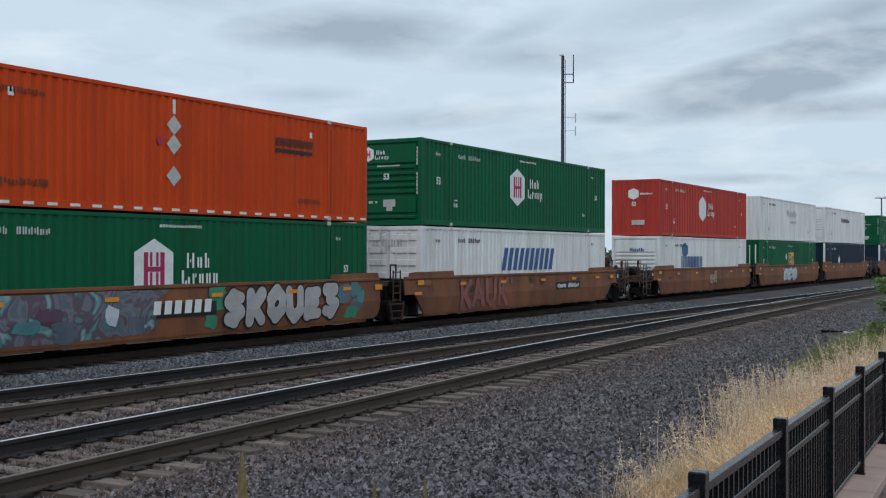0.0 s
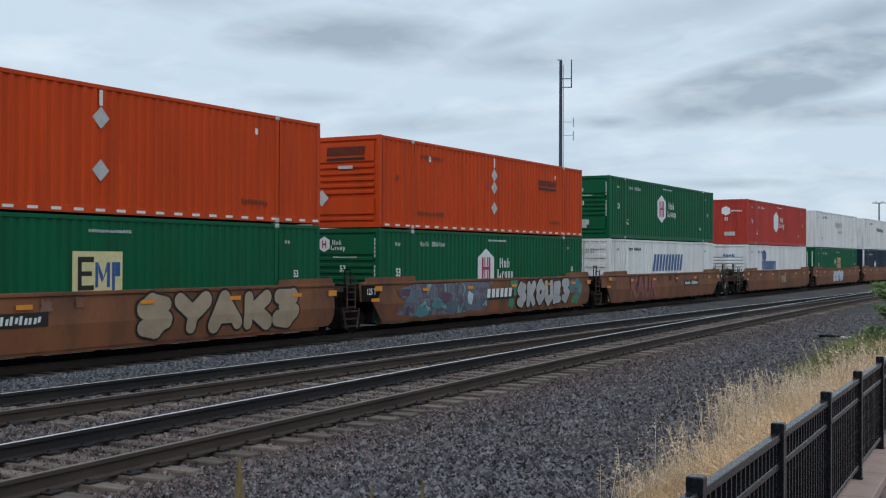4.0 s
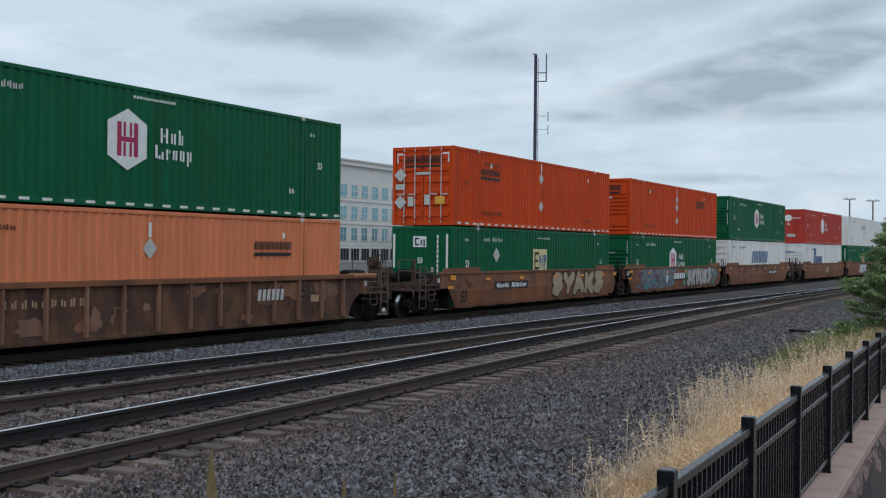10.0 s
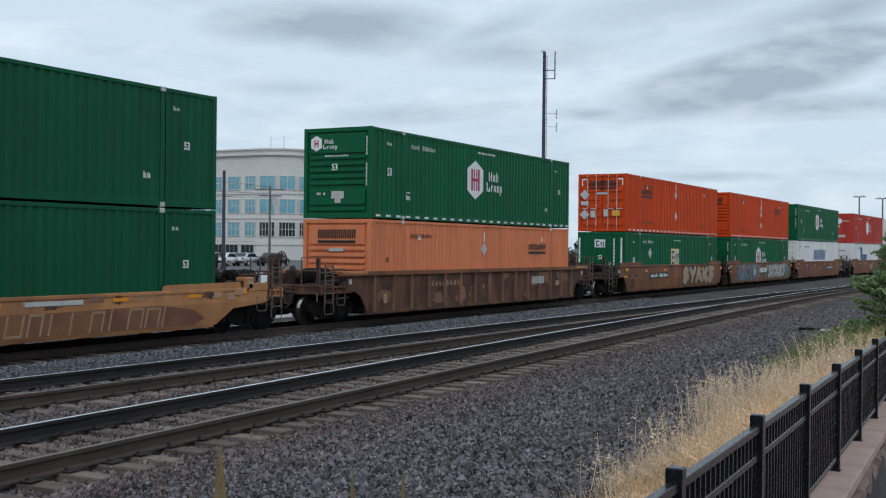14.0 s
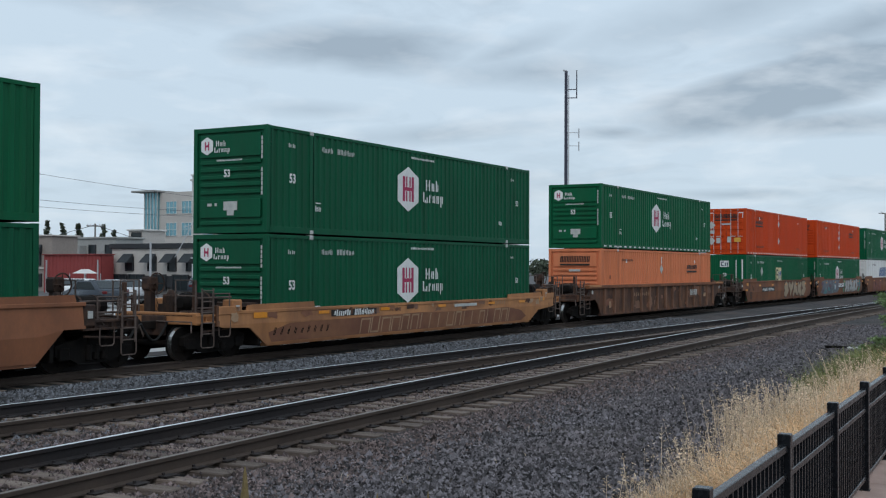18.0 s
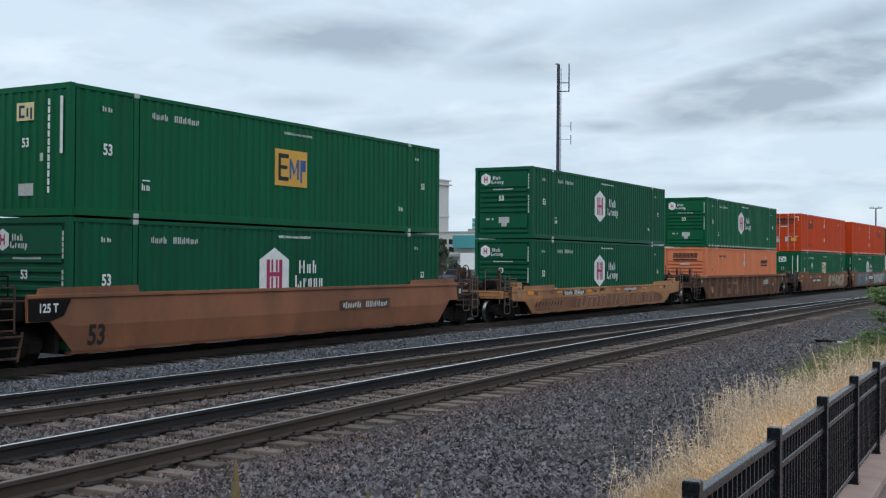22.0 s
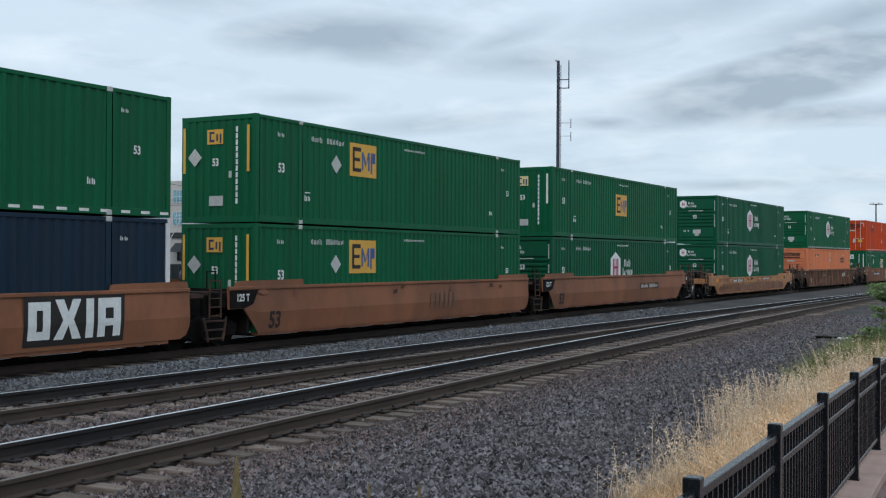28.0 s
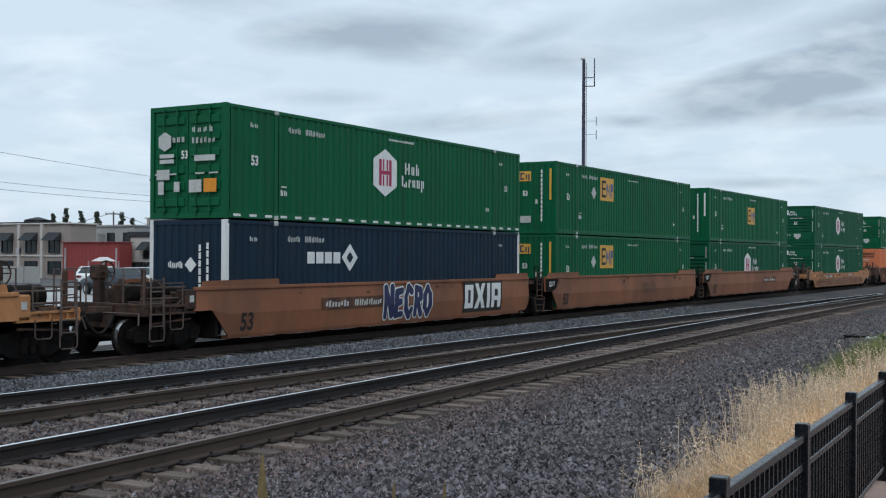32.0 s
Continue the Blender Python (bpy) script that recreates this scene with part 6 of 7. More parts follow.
def window(parent, w, h, m, bars_v=1, bars_h=1, glass="glass", trim="concrete"):
    """A framed window in local x (across) and z, its face to -y."""
    key = (round(w, 2), round(h, 2), bars_v, bars_h, glass, trim)
    if key not in WIN_CACHE:
        t = 0.09
        fr = bmesh.new()
        rings = [[fr.verts.new((sx_ * (w / 2 - d), y, sz_ * (h / 2 - d))) for sx_, sz_ in ((-1, -1), (1, -1), (1, 1), (-1, 1))] for d, y in ((0, 0.05), (0, -0.10), (t, -0.10), (t, 0.05))]
        for p, q in zip(rings, rings[1:] + rings[:1]):
            for i in range(4):
                fr.faces.new((p[i], p[(i + 1) % 4], q[(i + 1) % 4], q[i]))
        meshes = []
        for nm, bm, mt in (("window_frame", fr, trim), ("pane", boxes((-w / 2 + 0.05, w / 2 - 0.05, -0.02, 0.02, -h / 2 + 0.05, h / 2 - 0.05)), glass), ("mullion", boxes((-0.035, 0.035, -0.06, 0.04, -h / 2, h / 2)), trim), ("transom", boxes((-w / 2, w / 2, -0.05, 0.04, -0.03, 0.03)), trim)):
            bmesh.ops.recalc_face_normals(bm, faces=bm.faces)
            me = bpy.data.meshes.new(nm)
            bm.to_mesh(me)
            bm.free()
            me.materials.append(M[mt])
            meshes.append(me)
        WIN_CACHE[key] = meshes
    a, b, mul, tra = WIN_CACHE[key]
    wn_ = share("window", a, parent, m)
    share("pane", b, wn_)
    for i in range(bars_v):
        share("mullion", mul, wn_, pose(-w / 2 + w * (i + 1) / (bars_v + 1), 0, 0))
    for i in range(bars_h):
        share("transom", tra, wn_, pose(0, 0, -h / 2 + h * (i + 1) / (bars_h + 1)))


def west(x, y, z):
    """Pose on a face that looks to -x."""
    return pose(x, y, z, 0, 0, -90)


def make_office():
    of = thing("office_building", "four storey pale office building with bands of blue glass", "office building")
    z0 = 0.05
    top, low = EYE + 15.85, EYE + 13.2
    def storey(name, out, za, zb, key, far=196.0, north=135.6, label=""):
        """A slab of the plan, grown by out, with the rounded street corner."""
        arc_ = [(154.5 - (6.5 + out) * math.sin(radians(9 * i)), 116.0 - (6.5 + out) * math.cos(radians(9 * i))) for i in range(11)]
        plan = [(far + out, north), (far + out, 109.5 - out)] + arc_ + [(148.0 - out, north)]
        bm = bmesh.new()
        lo, hi = [[bm.verts.new((x, y, z)) for x, y in plan] for z in (za, zb)]
        bm.faces.new(lo[::-1])
        bm.faces.new(hi)
        for i in range(len(plan)):
            j = (i + 1) % len(plan)
            bm.faces.new((lo[i], lo[j], hi[j], hi[i]))
        part(name, bm, key, of, label)

    storey("wall", 0.0, z0, top, "concrete")
    part("wing_wall", boxes((148.0, 190, 135.6, 143.2, z0, low)), "tan_wall", of, "tan rendered wing")
    part("glass_bay", boxes((147.6, 170, 143.2, 146.4, EYE + 4.5, low + 0.1)), "glass", of, "tall blue glass bay")
    for i in range(5):
        y = 143.3 + 0.77 * i
        part("mullion", boxes((147.45, 147.65, y - 0.05, y + 0.05, EYE + 4.5, low)), "concrete", of)
    part("bay_base", boxes((148.2, 170, 143.2, 146.4, z0, EYE + 4.5)), "tan_wall", of)
    part("roof_overhang", boxes((146.2, 172, 142.6, 148.4, low, low + 0.35), bev=0.05), "grey_wall", of)
    storey("cornice", 0.5, top - 0.9, top - 0.6, "concrete")
    storey("coping", 0.35, top, top + 0.25, "concrete")
    for zb, h in ((0.2, 0.5), (4.5, 0.3), (8.6, 0.3)):
        storey("band", 0.15, EYE + zb, EYE + zb + h, "concrete", north=135.5)
    part("plant_room", boxes((156, 180, 116, 132, top, top + 0.9)), "grey_wall", of)
    for y in (116.5, 113.8):
        part("roof_aerial", rods(((152, y, top), (152, y, top + 2.6), 0.05), n=6), "antenna", of)
    for zc, h in ((10.45, 2.3), (6.6, 2.4), (2.8, 2.4)):
        dk = "glass_dk" if zc < 3 else "glass"
        for y, w in ((140.3, 2.6), (136.7, 2.4), (131.9, 2.6), (128.3, 2.6), (124.7, 2.6), (120.9, 2.6), (117.5, 2.2)):
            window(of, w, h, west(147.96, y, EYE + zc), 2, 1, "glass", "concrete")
        for a in (16, 45, 74):
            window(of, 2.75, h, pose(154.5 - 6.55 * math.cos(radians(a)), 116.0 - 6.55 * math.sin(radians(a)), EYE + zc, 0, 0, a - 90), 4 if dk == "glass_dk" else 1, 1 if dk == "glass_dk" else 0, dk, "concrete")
        for x in (155.9, 159.2, 162.6, 166.2, 169.7, 173.1, 176.7, 180.2, 183.6, 187.0):
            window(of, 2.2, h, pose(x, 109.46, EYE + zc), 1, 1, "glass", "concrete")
    for y in [118.0 + 3.3 * i for i in range(8)]:
        window(of, 2.7, 2.7, west(147.96, y, 1.75), 2, 0, "glass_dk", "grey_wall")
    for x in [156.5 + 3.4 * i for i in range(10)]:
        window(of, 2.8, 2.7, pose(x, 109.46, 1.75), 2, 0, "glass_dk", "grey_wall")


def awning(parent, w, m):
    out = [(0.0, 0.0), (0.0, 0.75), (-0.85, 0.0)]
    bm = bmesh.new()
    a = [bm.verts.new((-w / 2, y, z)) for y, z in out]
    b = [bm.verts.new((w / 2, y, z)) for y, z in out]
    bm.faces.new(a)
    bm.faces.new(b[::-1])
    for i in range(3):
        bm.faces.new((a[i], b[i], b[(i + 1) % 3], a[(i + 1) % 3]))
    part("awning", bm, "awning", parent).matrix_basis = m


def make_low_buildings():
    b = thing("shop_building", "low grey shop building with dark window awnings", "shop")
    top = EYE + 1.95
    part("wall", boxes((70, 73, 63.2, 73.2, 0.05, top)), "tan_wall", b)
    part("parapet", boxes((69.8, 73.2, 63.0, 73.4, top - 0.42, top + 0.02), bev=0.03), "dark_trim", b)
    part("lower_band", boxes((69.7, 70.02, 63.0, 73.3, 0.6, EYE - 0.75), bev=0.02), "dark_trim", b)
    for az in (45.5, 44.43, 43.48, 42.58):
        y = 70 * math.tan(radians(az))
        window(b, 0.95, 1.25, west(69.96, y - 0.15, EYE + 0.25), 0, 0, "glass_dk", "dark_trim")
        awning(b, 1.15, west(69.92, y, EYE + 0.35))
    for y in (65, 67.5, 70, 72):
        window(b, 1.8, 1.4, west(69.66, y, 1.0), 1, 0, "glass_dk", "dark_trim")
    b = thing("beige_building", "two storey beige building with awnings and a flat parapet", "building")
    top = EYE + 2.75
    part("wall", boxes((71, 74, 81.9, 100, 0.05, top)), "beige_wall", b)
    part("parapet", boxes((70.8, 74.2, 81.7, 100.2, top, top + 0.14), bev=0.03), "tan_wall", b)
    part("string_course", boxes((70.86, 71.0, 81.8, 100, EYE - 0.25, EYE - 0.1), bev=0.02), "tan_wall", b)
    for y in (84.0, 87.2, 90.6, 94.0):
        window(b, 1.5, 1.55, west(70.96, y, EYE + 0.85), 1, 0, "glass_dk", "dark_trim")
        awning(b, 1.8, west(70.92, y, EYE + 1.25))
        window(b, 1.7, 1.2, west(70.96, y, EYE - 1.25), 1, 0, "glass_dk", "dark_trim")
        part("pilaster", boxes((70.75, 71.0, y + 1.4, y + 1.75, 0.05, top)), "tan_wall", b)
    part("wall_lamp", boxes((70.7, 70.98, 88.6, 89.1, EYE + 0.0, EYE + 0.6), bev=0.04), "antenna", b)
    p = thing("pavilion_roof", "dark pagoda-like roof lantern on a flat roof", "roof lantern")
    part("roof", boxes((88.5, 95, 107.6, 115.6, EYE + 3.62, EYE + 3.76), bev=0.02), "dark_trim", p)
    part("clerestory", boxes((89.4, 94, 109.0, 114.2, EYE + 3.3, EYE + 3.62), bev=0.01), "glass", p, "pale clerestory glass")
    part("lantern", boxes((90.6, 92.8, 110.3, 112.7, EYE + 3.76, EYE + 4.10), bev=0.02), "dark_trim", p)
    bm = bmesh.new()
    rod(bm, (91.7, 111.5, EYE + 4.10), (91.7, 111.5, EYE + 4.45), 1.9, 0.2, 4)
    part("lantern_roof", bm, "dark_trim", p)
    part("body", boxes((89, 96, 106, 116, 0.05, EYE + 3.3)), "grey_wall", p)
    g = thing("warehouse", "long plain grey block warehouse behind the shops", "warehouse")
    part("wall", boxes((88, 92, 91.5, 118, 0.05, EYE + 3.05)), "grey_wall", g)
    part("parapet", boxes((87.8, 92.2, 91.3, 118.2, EYE + 3.05, EYE + 3.25), bev=0.03), "grey_wall", g)
    part("stair_block", boxes((87.0, 91, 96, 100, 0.05, EYE + 2.3)), "grey_wall", g)
    part("roof_step", boxes((89, 92, 104.5, 117.5, EYE + 3.25, EYE + 3.6), bev=0.02), "concrete", g)
    a = thing("roof_annex", "small pale flat-roofed annex behind the shop", "building")
    part("wall", boxes((104, 108, 103.5, 105.9, 0.05, EYE + 4.55)), "tan_wall", a)
    part("roof_slab", boxes((103.8, 108.2, 103.3, 106.1, EYE + 4.55, EYE + 4.75), bev=0.03), "concrete", a)
    window(a, 1.7, 0.9, west(103.96, 104.5, EYE + 3.9), 0, 0, "glass_dk", "dark_trim")
    for y in (92.5, 95.0, 103.0):
        window(g, 1.1, 1.0, west(87.96, y, EYE + 1.9), 0, 0, "glass_dk", "dark_trim")
    r = thing("red_shed", "red corrugated metal shed with white corner posts", "shed")
    bm = corrugated(72.4, 79.4, 0.05, EYE + 1.0, 0, -1, 0.45, 0.05)
    bmesh.ops.transform(bm, matrix=Matrix(((0, 1, 0, 68), (1, 0, 0, 0), (0, 0, 1, 0), (0, 0, 0, 1))), verts=bm.verts)
    part("front_wall", bm, "red_wall", r)
    part("body", boxes((68.06, 69.4, 72.4, 79.4, 0.05, EYE + 0.98)), "red_wall", r)
    part("roof", boxes((67.8, 69.5, 72.3, 79.5, EYE + 1.0, EYE + 1.08), bev=0.02), "red_wall", r)
    for y in (72.7, 79.0):
        part("corner_post", boxes((67.88, 67.98, y - 0.06, y + 0.06, 0.05, EYE + 0.55)), "antenna", r)
    c = thing("canopy", "small white peaked canopy tent", "canopy")
    bm = bmesh.new()
    rod(bm, (61.5, 67.2, 1.80), (61.5, 67.2, 2.12), 1.3, 0.4, 4)
    part("cover", bm, "canvas", c)
    for dx, dy in ((0.8, 0.8), (-0.8, 0.8), (0.8, -0.8), (-0.8, -0.8)):
        part("leg", rods(((61.5 + dx, 67.2 + dy, 0.05), (61.5 + dx, 67.2 + dy, 1.8), 0.04), n=6), "antenna", c)
    f = thing("site_fence", "grey board fence along the far street", "fence")
    for i in range(16):
        y = 62 + 1.9 * i
        if 64 < y < 70:
            continue
        part("panel", boxes((59.0, 59.06, y, y + 1.8, 0.05, 1.35), bev=0.01), "grey_wall", f)
    t = thing("white_trailer", "plain white box trailer parked beyond the train", "trailer")
    part("box", boxes((0, 7, -1.2, 1.2, 0.9, 3.15), bev=0.03), "car_white", t)
    for x in (1.0, 5.6, 6.4):
        for y in (-1.0, 1.0):
            part("wheel", rods(((x, y - 0.12, 0.48), (x, y + 0.12, 0.48), 0.48), n=16), "rubber", t)
    t.matrix_basis = pose(*spot(28.1, 128, 0.05), 0, 0, 5)
    w = thing("white_building", "two storey white building with a teal glass corner box", "building")
    part("wall", boxes((180, 190, 92.9, 102.9, 0.05, EYE + 5.15)), "concrete", w)
    part("parapet", boxes((179.8, 190.2, 92.7, 103.1, EYE + 5.15, EYE + 5.4), bev=0.03), "tan_wall", w)
    part("roof_unit", boxes((182, 185, 95.5, 97.6, EYE + 5.4, EYE + 5.9), bev=0.03), "grey_wall", w)
    part("glass_box", boxes((178.9, 180, 94.4, 99.1, EYE + 2.3, EYE + 4.65), bev=0.02), "teal_glass", w, "teal glass bay")
    part("canopy_band", boxes((179.2, 180, 92.9, 102.9, EYE + 0.75, EYE + 1.2), bev=0.02), "grey_wall", w)
    for y in (99.9, 101.4):
        for z in (3.5, 2.1):
            window(w, 1.0, 0.9, west(179.96, y, EYE + z), 1, 0, "glass_dk", "dark_trim")
    for y in (94.5, 97.0, 99.5, 102.0):
        window(w, 1.9, 2.0, west(179.96, y, 1.7), 1, 0, "glass_dk", "grey_wall")
    s = thing("glass_tower", "distant slim teal glass tower with a spire", "tower")
    x, y, _ = spot(27.55, 900)
    part("shaft", boxes((x - 5, x + 5, y - 5, y + 5, 0, EYE + 34)), "teal_glass", s)
    part("crown", boxes((x - 3.4, x + 3.4, y - 3.4, y + 3.4, EYE + 34, EYE + 39)), "teal_glass", s)
    part("spire", rods(((x, y, EYE + 39), (x, y, EYE + 46), 1.2, 0.1), n=6), "antenna", s)
    for i in range(9):
        part("floor_band", boxes((x - 5.1, x + 5.1, y - 5.1, y + 5.1, EYE + 1.5 + 3.6 * i, EYE + 2.1 + 3.6 * i)), "concrete", s)


def make_car(paint, label, m, van=False):
    c = thing("parked_car", label, "car", "cars parked beyond the train")
    if van:
        low = [(-2.6, 0.35), (2.5, 0.35), (2.6, 0.75), (2.35, 1.05), (1.7, 1.2), (1.1, 2.1), (-2.5, 2.15), (-2.62, 1.0)]
        cab = [(-2.2, 1.25), (1.45, 1.25), (0.95, 1.95), (-2.2, 2.0)]
    else:
        low = [(-2.25, 0.32), (2.2, 0.32), (2.3, 0.62), (2.15, 0.86), (1.15, 0.98), (0.35, 1.50), (-1.3, 1.52), (-2.1, 1.02), (-2.32, 0.90)]
        cab = [(-1.75, 1.02), (0.85, 1.02), (0.28, 1.42), (-1.22, 1.44)]
    bm = prism(low, -0.88, 0.88)
    bmesh.ops.bevel(bm, geom=bm.edges[:], offset=0.07, segments=2, affect="EDGES")
    body = part("body", bm, paint, c, smooth=True)
    for y in (-0.885, 0.885):
        part("side_window", prism(cab, y - 0.006, y + 0.006), "glass_dk", c)
    def screen(name, p, q, out):
        """A sloping pane from foot p to top q, just proud of the body."""
        n = Vector((q[1] - p[1], 0, p[0] - q[0])).normalized() * out
        bm = bmesh.new()
        quad = [Vector((p[0] + (q[0] - p[0]) * u, y, p[1] + (q[1] - p[1]) * u)) for u, y in ((0.12, -0.74), (0.12, 0.74), (0.90, 0.64), (0.90, -0.64))]
        lo, hi = [bm.verts.new(v) for v in quad], [bm.verts.new(v + n) for v in quad]
        for f in (lo[::-1], hi):
            bm.faces.new(f)
        for i in range(4):
            bm.faces.new((lo[i], lo[(i + 1) % 4], hi[(i + 1) % 4], hi[i]))
        part(name, bm, "glass_dk", c)

    screen("windscreen", low[4], low[5], 0.012)
    screen("rear_window", (-2.60, 1.15) if van else low[7], (-2.52, 2.05) if van else low[6], -0.012)
    part("bumper", boxes((2.12, 2.32, -0.80, 0.80, 0.36, 0.54), bev=0.03), "dark_trim", c)
    part("bumper", boxes((-2.40 if not van else -2.68, -2.2, -0.80, 0.80, 0.38, 0.56), bev=0.03), "dark_trim", c)
    for x in (-1.4, 1.42):
        for y in (-0.82, 0.82):
            w = part("wheel", rods(((x, y - 0.1, 0.33), (x, y + 0.1, 0.33), 0.33), n=18), "rubber", c)
            part("rim", rods(((x, y - 0.108, 0.33), (x, y + 0.108, 0.33), 0.20), n=12), "antenna", w)
    for y in (-0.62, 0.62):
        part("headlight", boxes((2.12, 2.29, y - 0.16, y + 0.16, 0.66, 0.80), bev=0.02), "placard", c)
        part("tail_light", boxes((-2.36, -2.24, y - 0.14, y + 0.14, 0.80, 0.95), bev=0.02), "car_red", c)
    c.matrix_basis = m
    return c


def make_cars():
    for paint, az, d, turn, van, lab in (
            ("car_white", 42.6, 108, 20, True, "white van parked on the far street"),
            ("car_white", 39.6, 128, 15, False, "white car parked on the far street"),
            ("car_red", 43.5, 100, 30, False, "dark red car parked on the far street"),
            ("car_white", 47.75, 76, 32, False, "white car parked by the red shed"),
            ("car_dark", 47.1, 66, 75, False, "dark blue car parked by the red shed"),
            ("car_silver", 45.9, 71, 70, False, "silver car parked by the red shed"),
            ("car_dark", 41.8, 88, 30, False, "dark car parked on the far street"),
            ("car_silver", 38.6, 130, 12, False, "silver car parked before the office"),
            ("car_dark", 37.2, 132, 12, False, "dark car parked before the office"),
            ("car_white", 27.3, 105, 60, False, "white car parked near the trailer"),
            ("car_silver", 28.0, 108, 60, False, "silver car parked near the trailer"),
            ("car_dark", 28.7, 103, 60, False, "dark car parked near the trailer")):
        make_car(paint, lab, pose(*spot(az, d, 0.05), 0, 0, turn), van)


def pole(az, d, height, r, material, label, arms=(), lattice=False, name="utility_pole"):
    p = thing(name, label, "pole", at=pose(*spot(az, d, 0.05), 0, 0, az - 90))
    part("shaft", rods(((0, 0, 0), (0, 0, height), r, r * 0.75), n=10), material, p)
    for z, w in arms:
        part("crossarm", boxes((-w, w, -0.06, 0.06, height - z - 0.06, height - z + 0.06), bev=0.01), material, p)
        for x in (-w + 0.1, -w / 2, w / 2, w - 0.1):
            part("insulator", rods(((x, 0, height - z + 0.06), (x, 0, height - z + 0.24), 0.045), n=8), "antenna", p)
    return p


def make_poles():
    m = thing("radio_mast", "tall dark steel radio mast with side antennas", "mast", at=pose(*spot(23.66, 120, 0.05), 0, 0, -66.5))
    h = EYE + 20.9
    part("shaft", rods(((0, 0, 0), (0, 0, h), 0.20, 0.165), n=14), "mast", m)
    part("cap", boxes((-0.35, 0.10, -0.08, 0.08, h, h + 0.16), bev=0.02), "antenna", m)
    part("cable", rods(((0.28, 0, h - 12), (0.28, 0, h - 0.4), 0.05), n=6), "antenna", m)
    part("whip_antenna", rods(((1.12, 0, h - 2.9), (1.12, 0, h + 0.1), 0.065, 0.055), n=8), "mast", m)
    for z in (1.95, 2.85):
        part("bracket", rods(((0.1, 0, h - z), (1.12, 0, h - z), 0.055), n=6), "mast", m)
    for z in (6.55, 7.95):
        part("bracket", rods(((0.1, 0, h - z), (1.35, 0, h - z), 0.032), n=6), "antenna", m)
        part("panel_antenna", rods(((1.35, 0, h - z - 0.55), (1.35, 0, h - z + 0.45), 0.06), n=8), "antenna", m)
    pole(39.76, 75, 7.2, 0.13, "mast", "plain dark steel pole beside the far street", name="steel_pole")
    pole(40.93, 95, 8.0, 0.10, "wood_pole", "weathered wooden utility pole", ((0.5, 1.0),))
    pole(41.4, 92, 7.6, 0.09, "wood_pole", "weathered wooden utility pole", ((0.6, 0.6),))
    p = pole(37.48, 110, 8.1, 0.13, "wood_pole", "wooden utility pole with two crossarms", ((0.35, 1.5), (0.95, 1.1)))
    part("transformer", rods(((0.4, 0, 6.3), (0.4, 0, 7.1), 0.26), n=12), "antenna", p)
    pole(44.47, 90, 4.2, 0.10, "antenna", "pale grey painted street pole", name="street_pole")
    pole(47.09, 140, 7.4, 0.12, "wood_pole", "wooden utility pole above the warehouse", ((0.3, 1.0),))
    for az, d, hh in ((8.42, 160, 9.7), (7.38, 150, 9.0), (6.5, 190, 9.2)):
        q = pole(az, d, hh, 0.12, "wood_pole", "tall street light with a short double arm", ((0.0, 0.6),), name="street_lamp")
        for x in (-0.62, 0.62):
            part("lamp_head", boxes((x - 0.22, x + 0.22, -0.16, 0.16, hh - 0.05, hh + 0.10), bev=0.03), "antenna", q)
    # white lattice signal mast
    s = thing("lattice_mast", "white lattice signal mast with a platform", "mast", at=pose(*spot(41.94, 85, 0.05), 0, 0, -48))
    bm = bmesh.new()
    hh, w = 8.3, 0.26
    for x, y in ((-w, -w), (w, -w), (w, w), (-w, w)):
        rod(bm, (x, y, 0), (x, y, hh), 0.055, 0.055, 5)
    part("legs_frame", bm, "antenna", s)
    bm = bmesh.new()
    for i in range(15):
        z = 0.55 * i
        for (ax, ay), (bx, by) in (((-w, -w), (w, -w)), ((w, -w), (w, w)), ((w, w), (-w, w)), ((-w, w), (-w, -w))):
            rod(bm, (ax, ay, z), (bx, by, z + 0.55), 0.035, 0.035, 4)
            rod(bm, (ax, ay, z), (bx, by, z), 0.035, 0.035, 4)
    part("bracing", bm, "antenna", s)
    part("platform", boxes((-0.9, 0.9, -0.6, 0.6, 2.9, 2.98), (-0.8, 0.8, -0.5, 0.5, 1.5, 2.5), bev=0.02), "antenna", s)
    part("stay", rods(((0, 0, 7.0), (-2.0, 0, 3.0), 0.03), ((0, 0, 5.6), (-1.4, 0, 5.2), 0.03), n=5), "antenna", s)
    part("aerial", rods(((0, 0, hh), (0, 0, hh + 1.4), 0.03), n=5), "antenna", s)


def make_wires():
    for i, (za, zb) in enumerate(((10.2, 8.0), (7.2, 7.4), (6.5, 7.0))):
        a, b = Vector(spot(62, 92, EYE + za)), Vector(spot(37.48, 110, 0.05 + zb))
        bm = bmesh.new()
        pts = []
        for k in range(25):
            u = k / 24
            p = a.lerp(b, u)
            p.z -= 1.6 * 4 * u * (1 - u) * (0.5 if i else 0.35)
            pts.append(p)
        tube(bm, pts, 0.015, 4)
        w = part("overhead_wire", bm, "mast")
        tagged(w, "thin dark overhead wire between poles", "wire")
    for az in (44.6, 49.9):
        a, b = Vector(spot(47.09, 140, 7.3)), Vector(spot(az, 150, 5.4))
        bm = bmesh.new()
        rod(bm, a, b, 0.03, 0.03, 4)
        w = part("overhead_wire", bm, "mast")
        tagged(w, "thin dark overhead wire between poles", "wire")


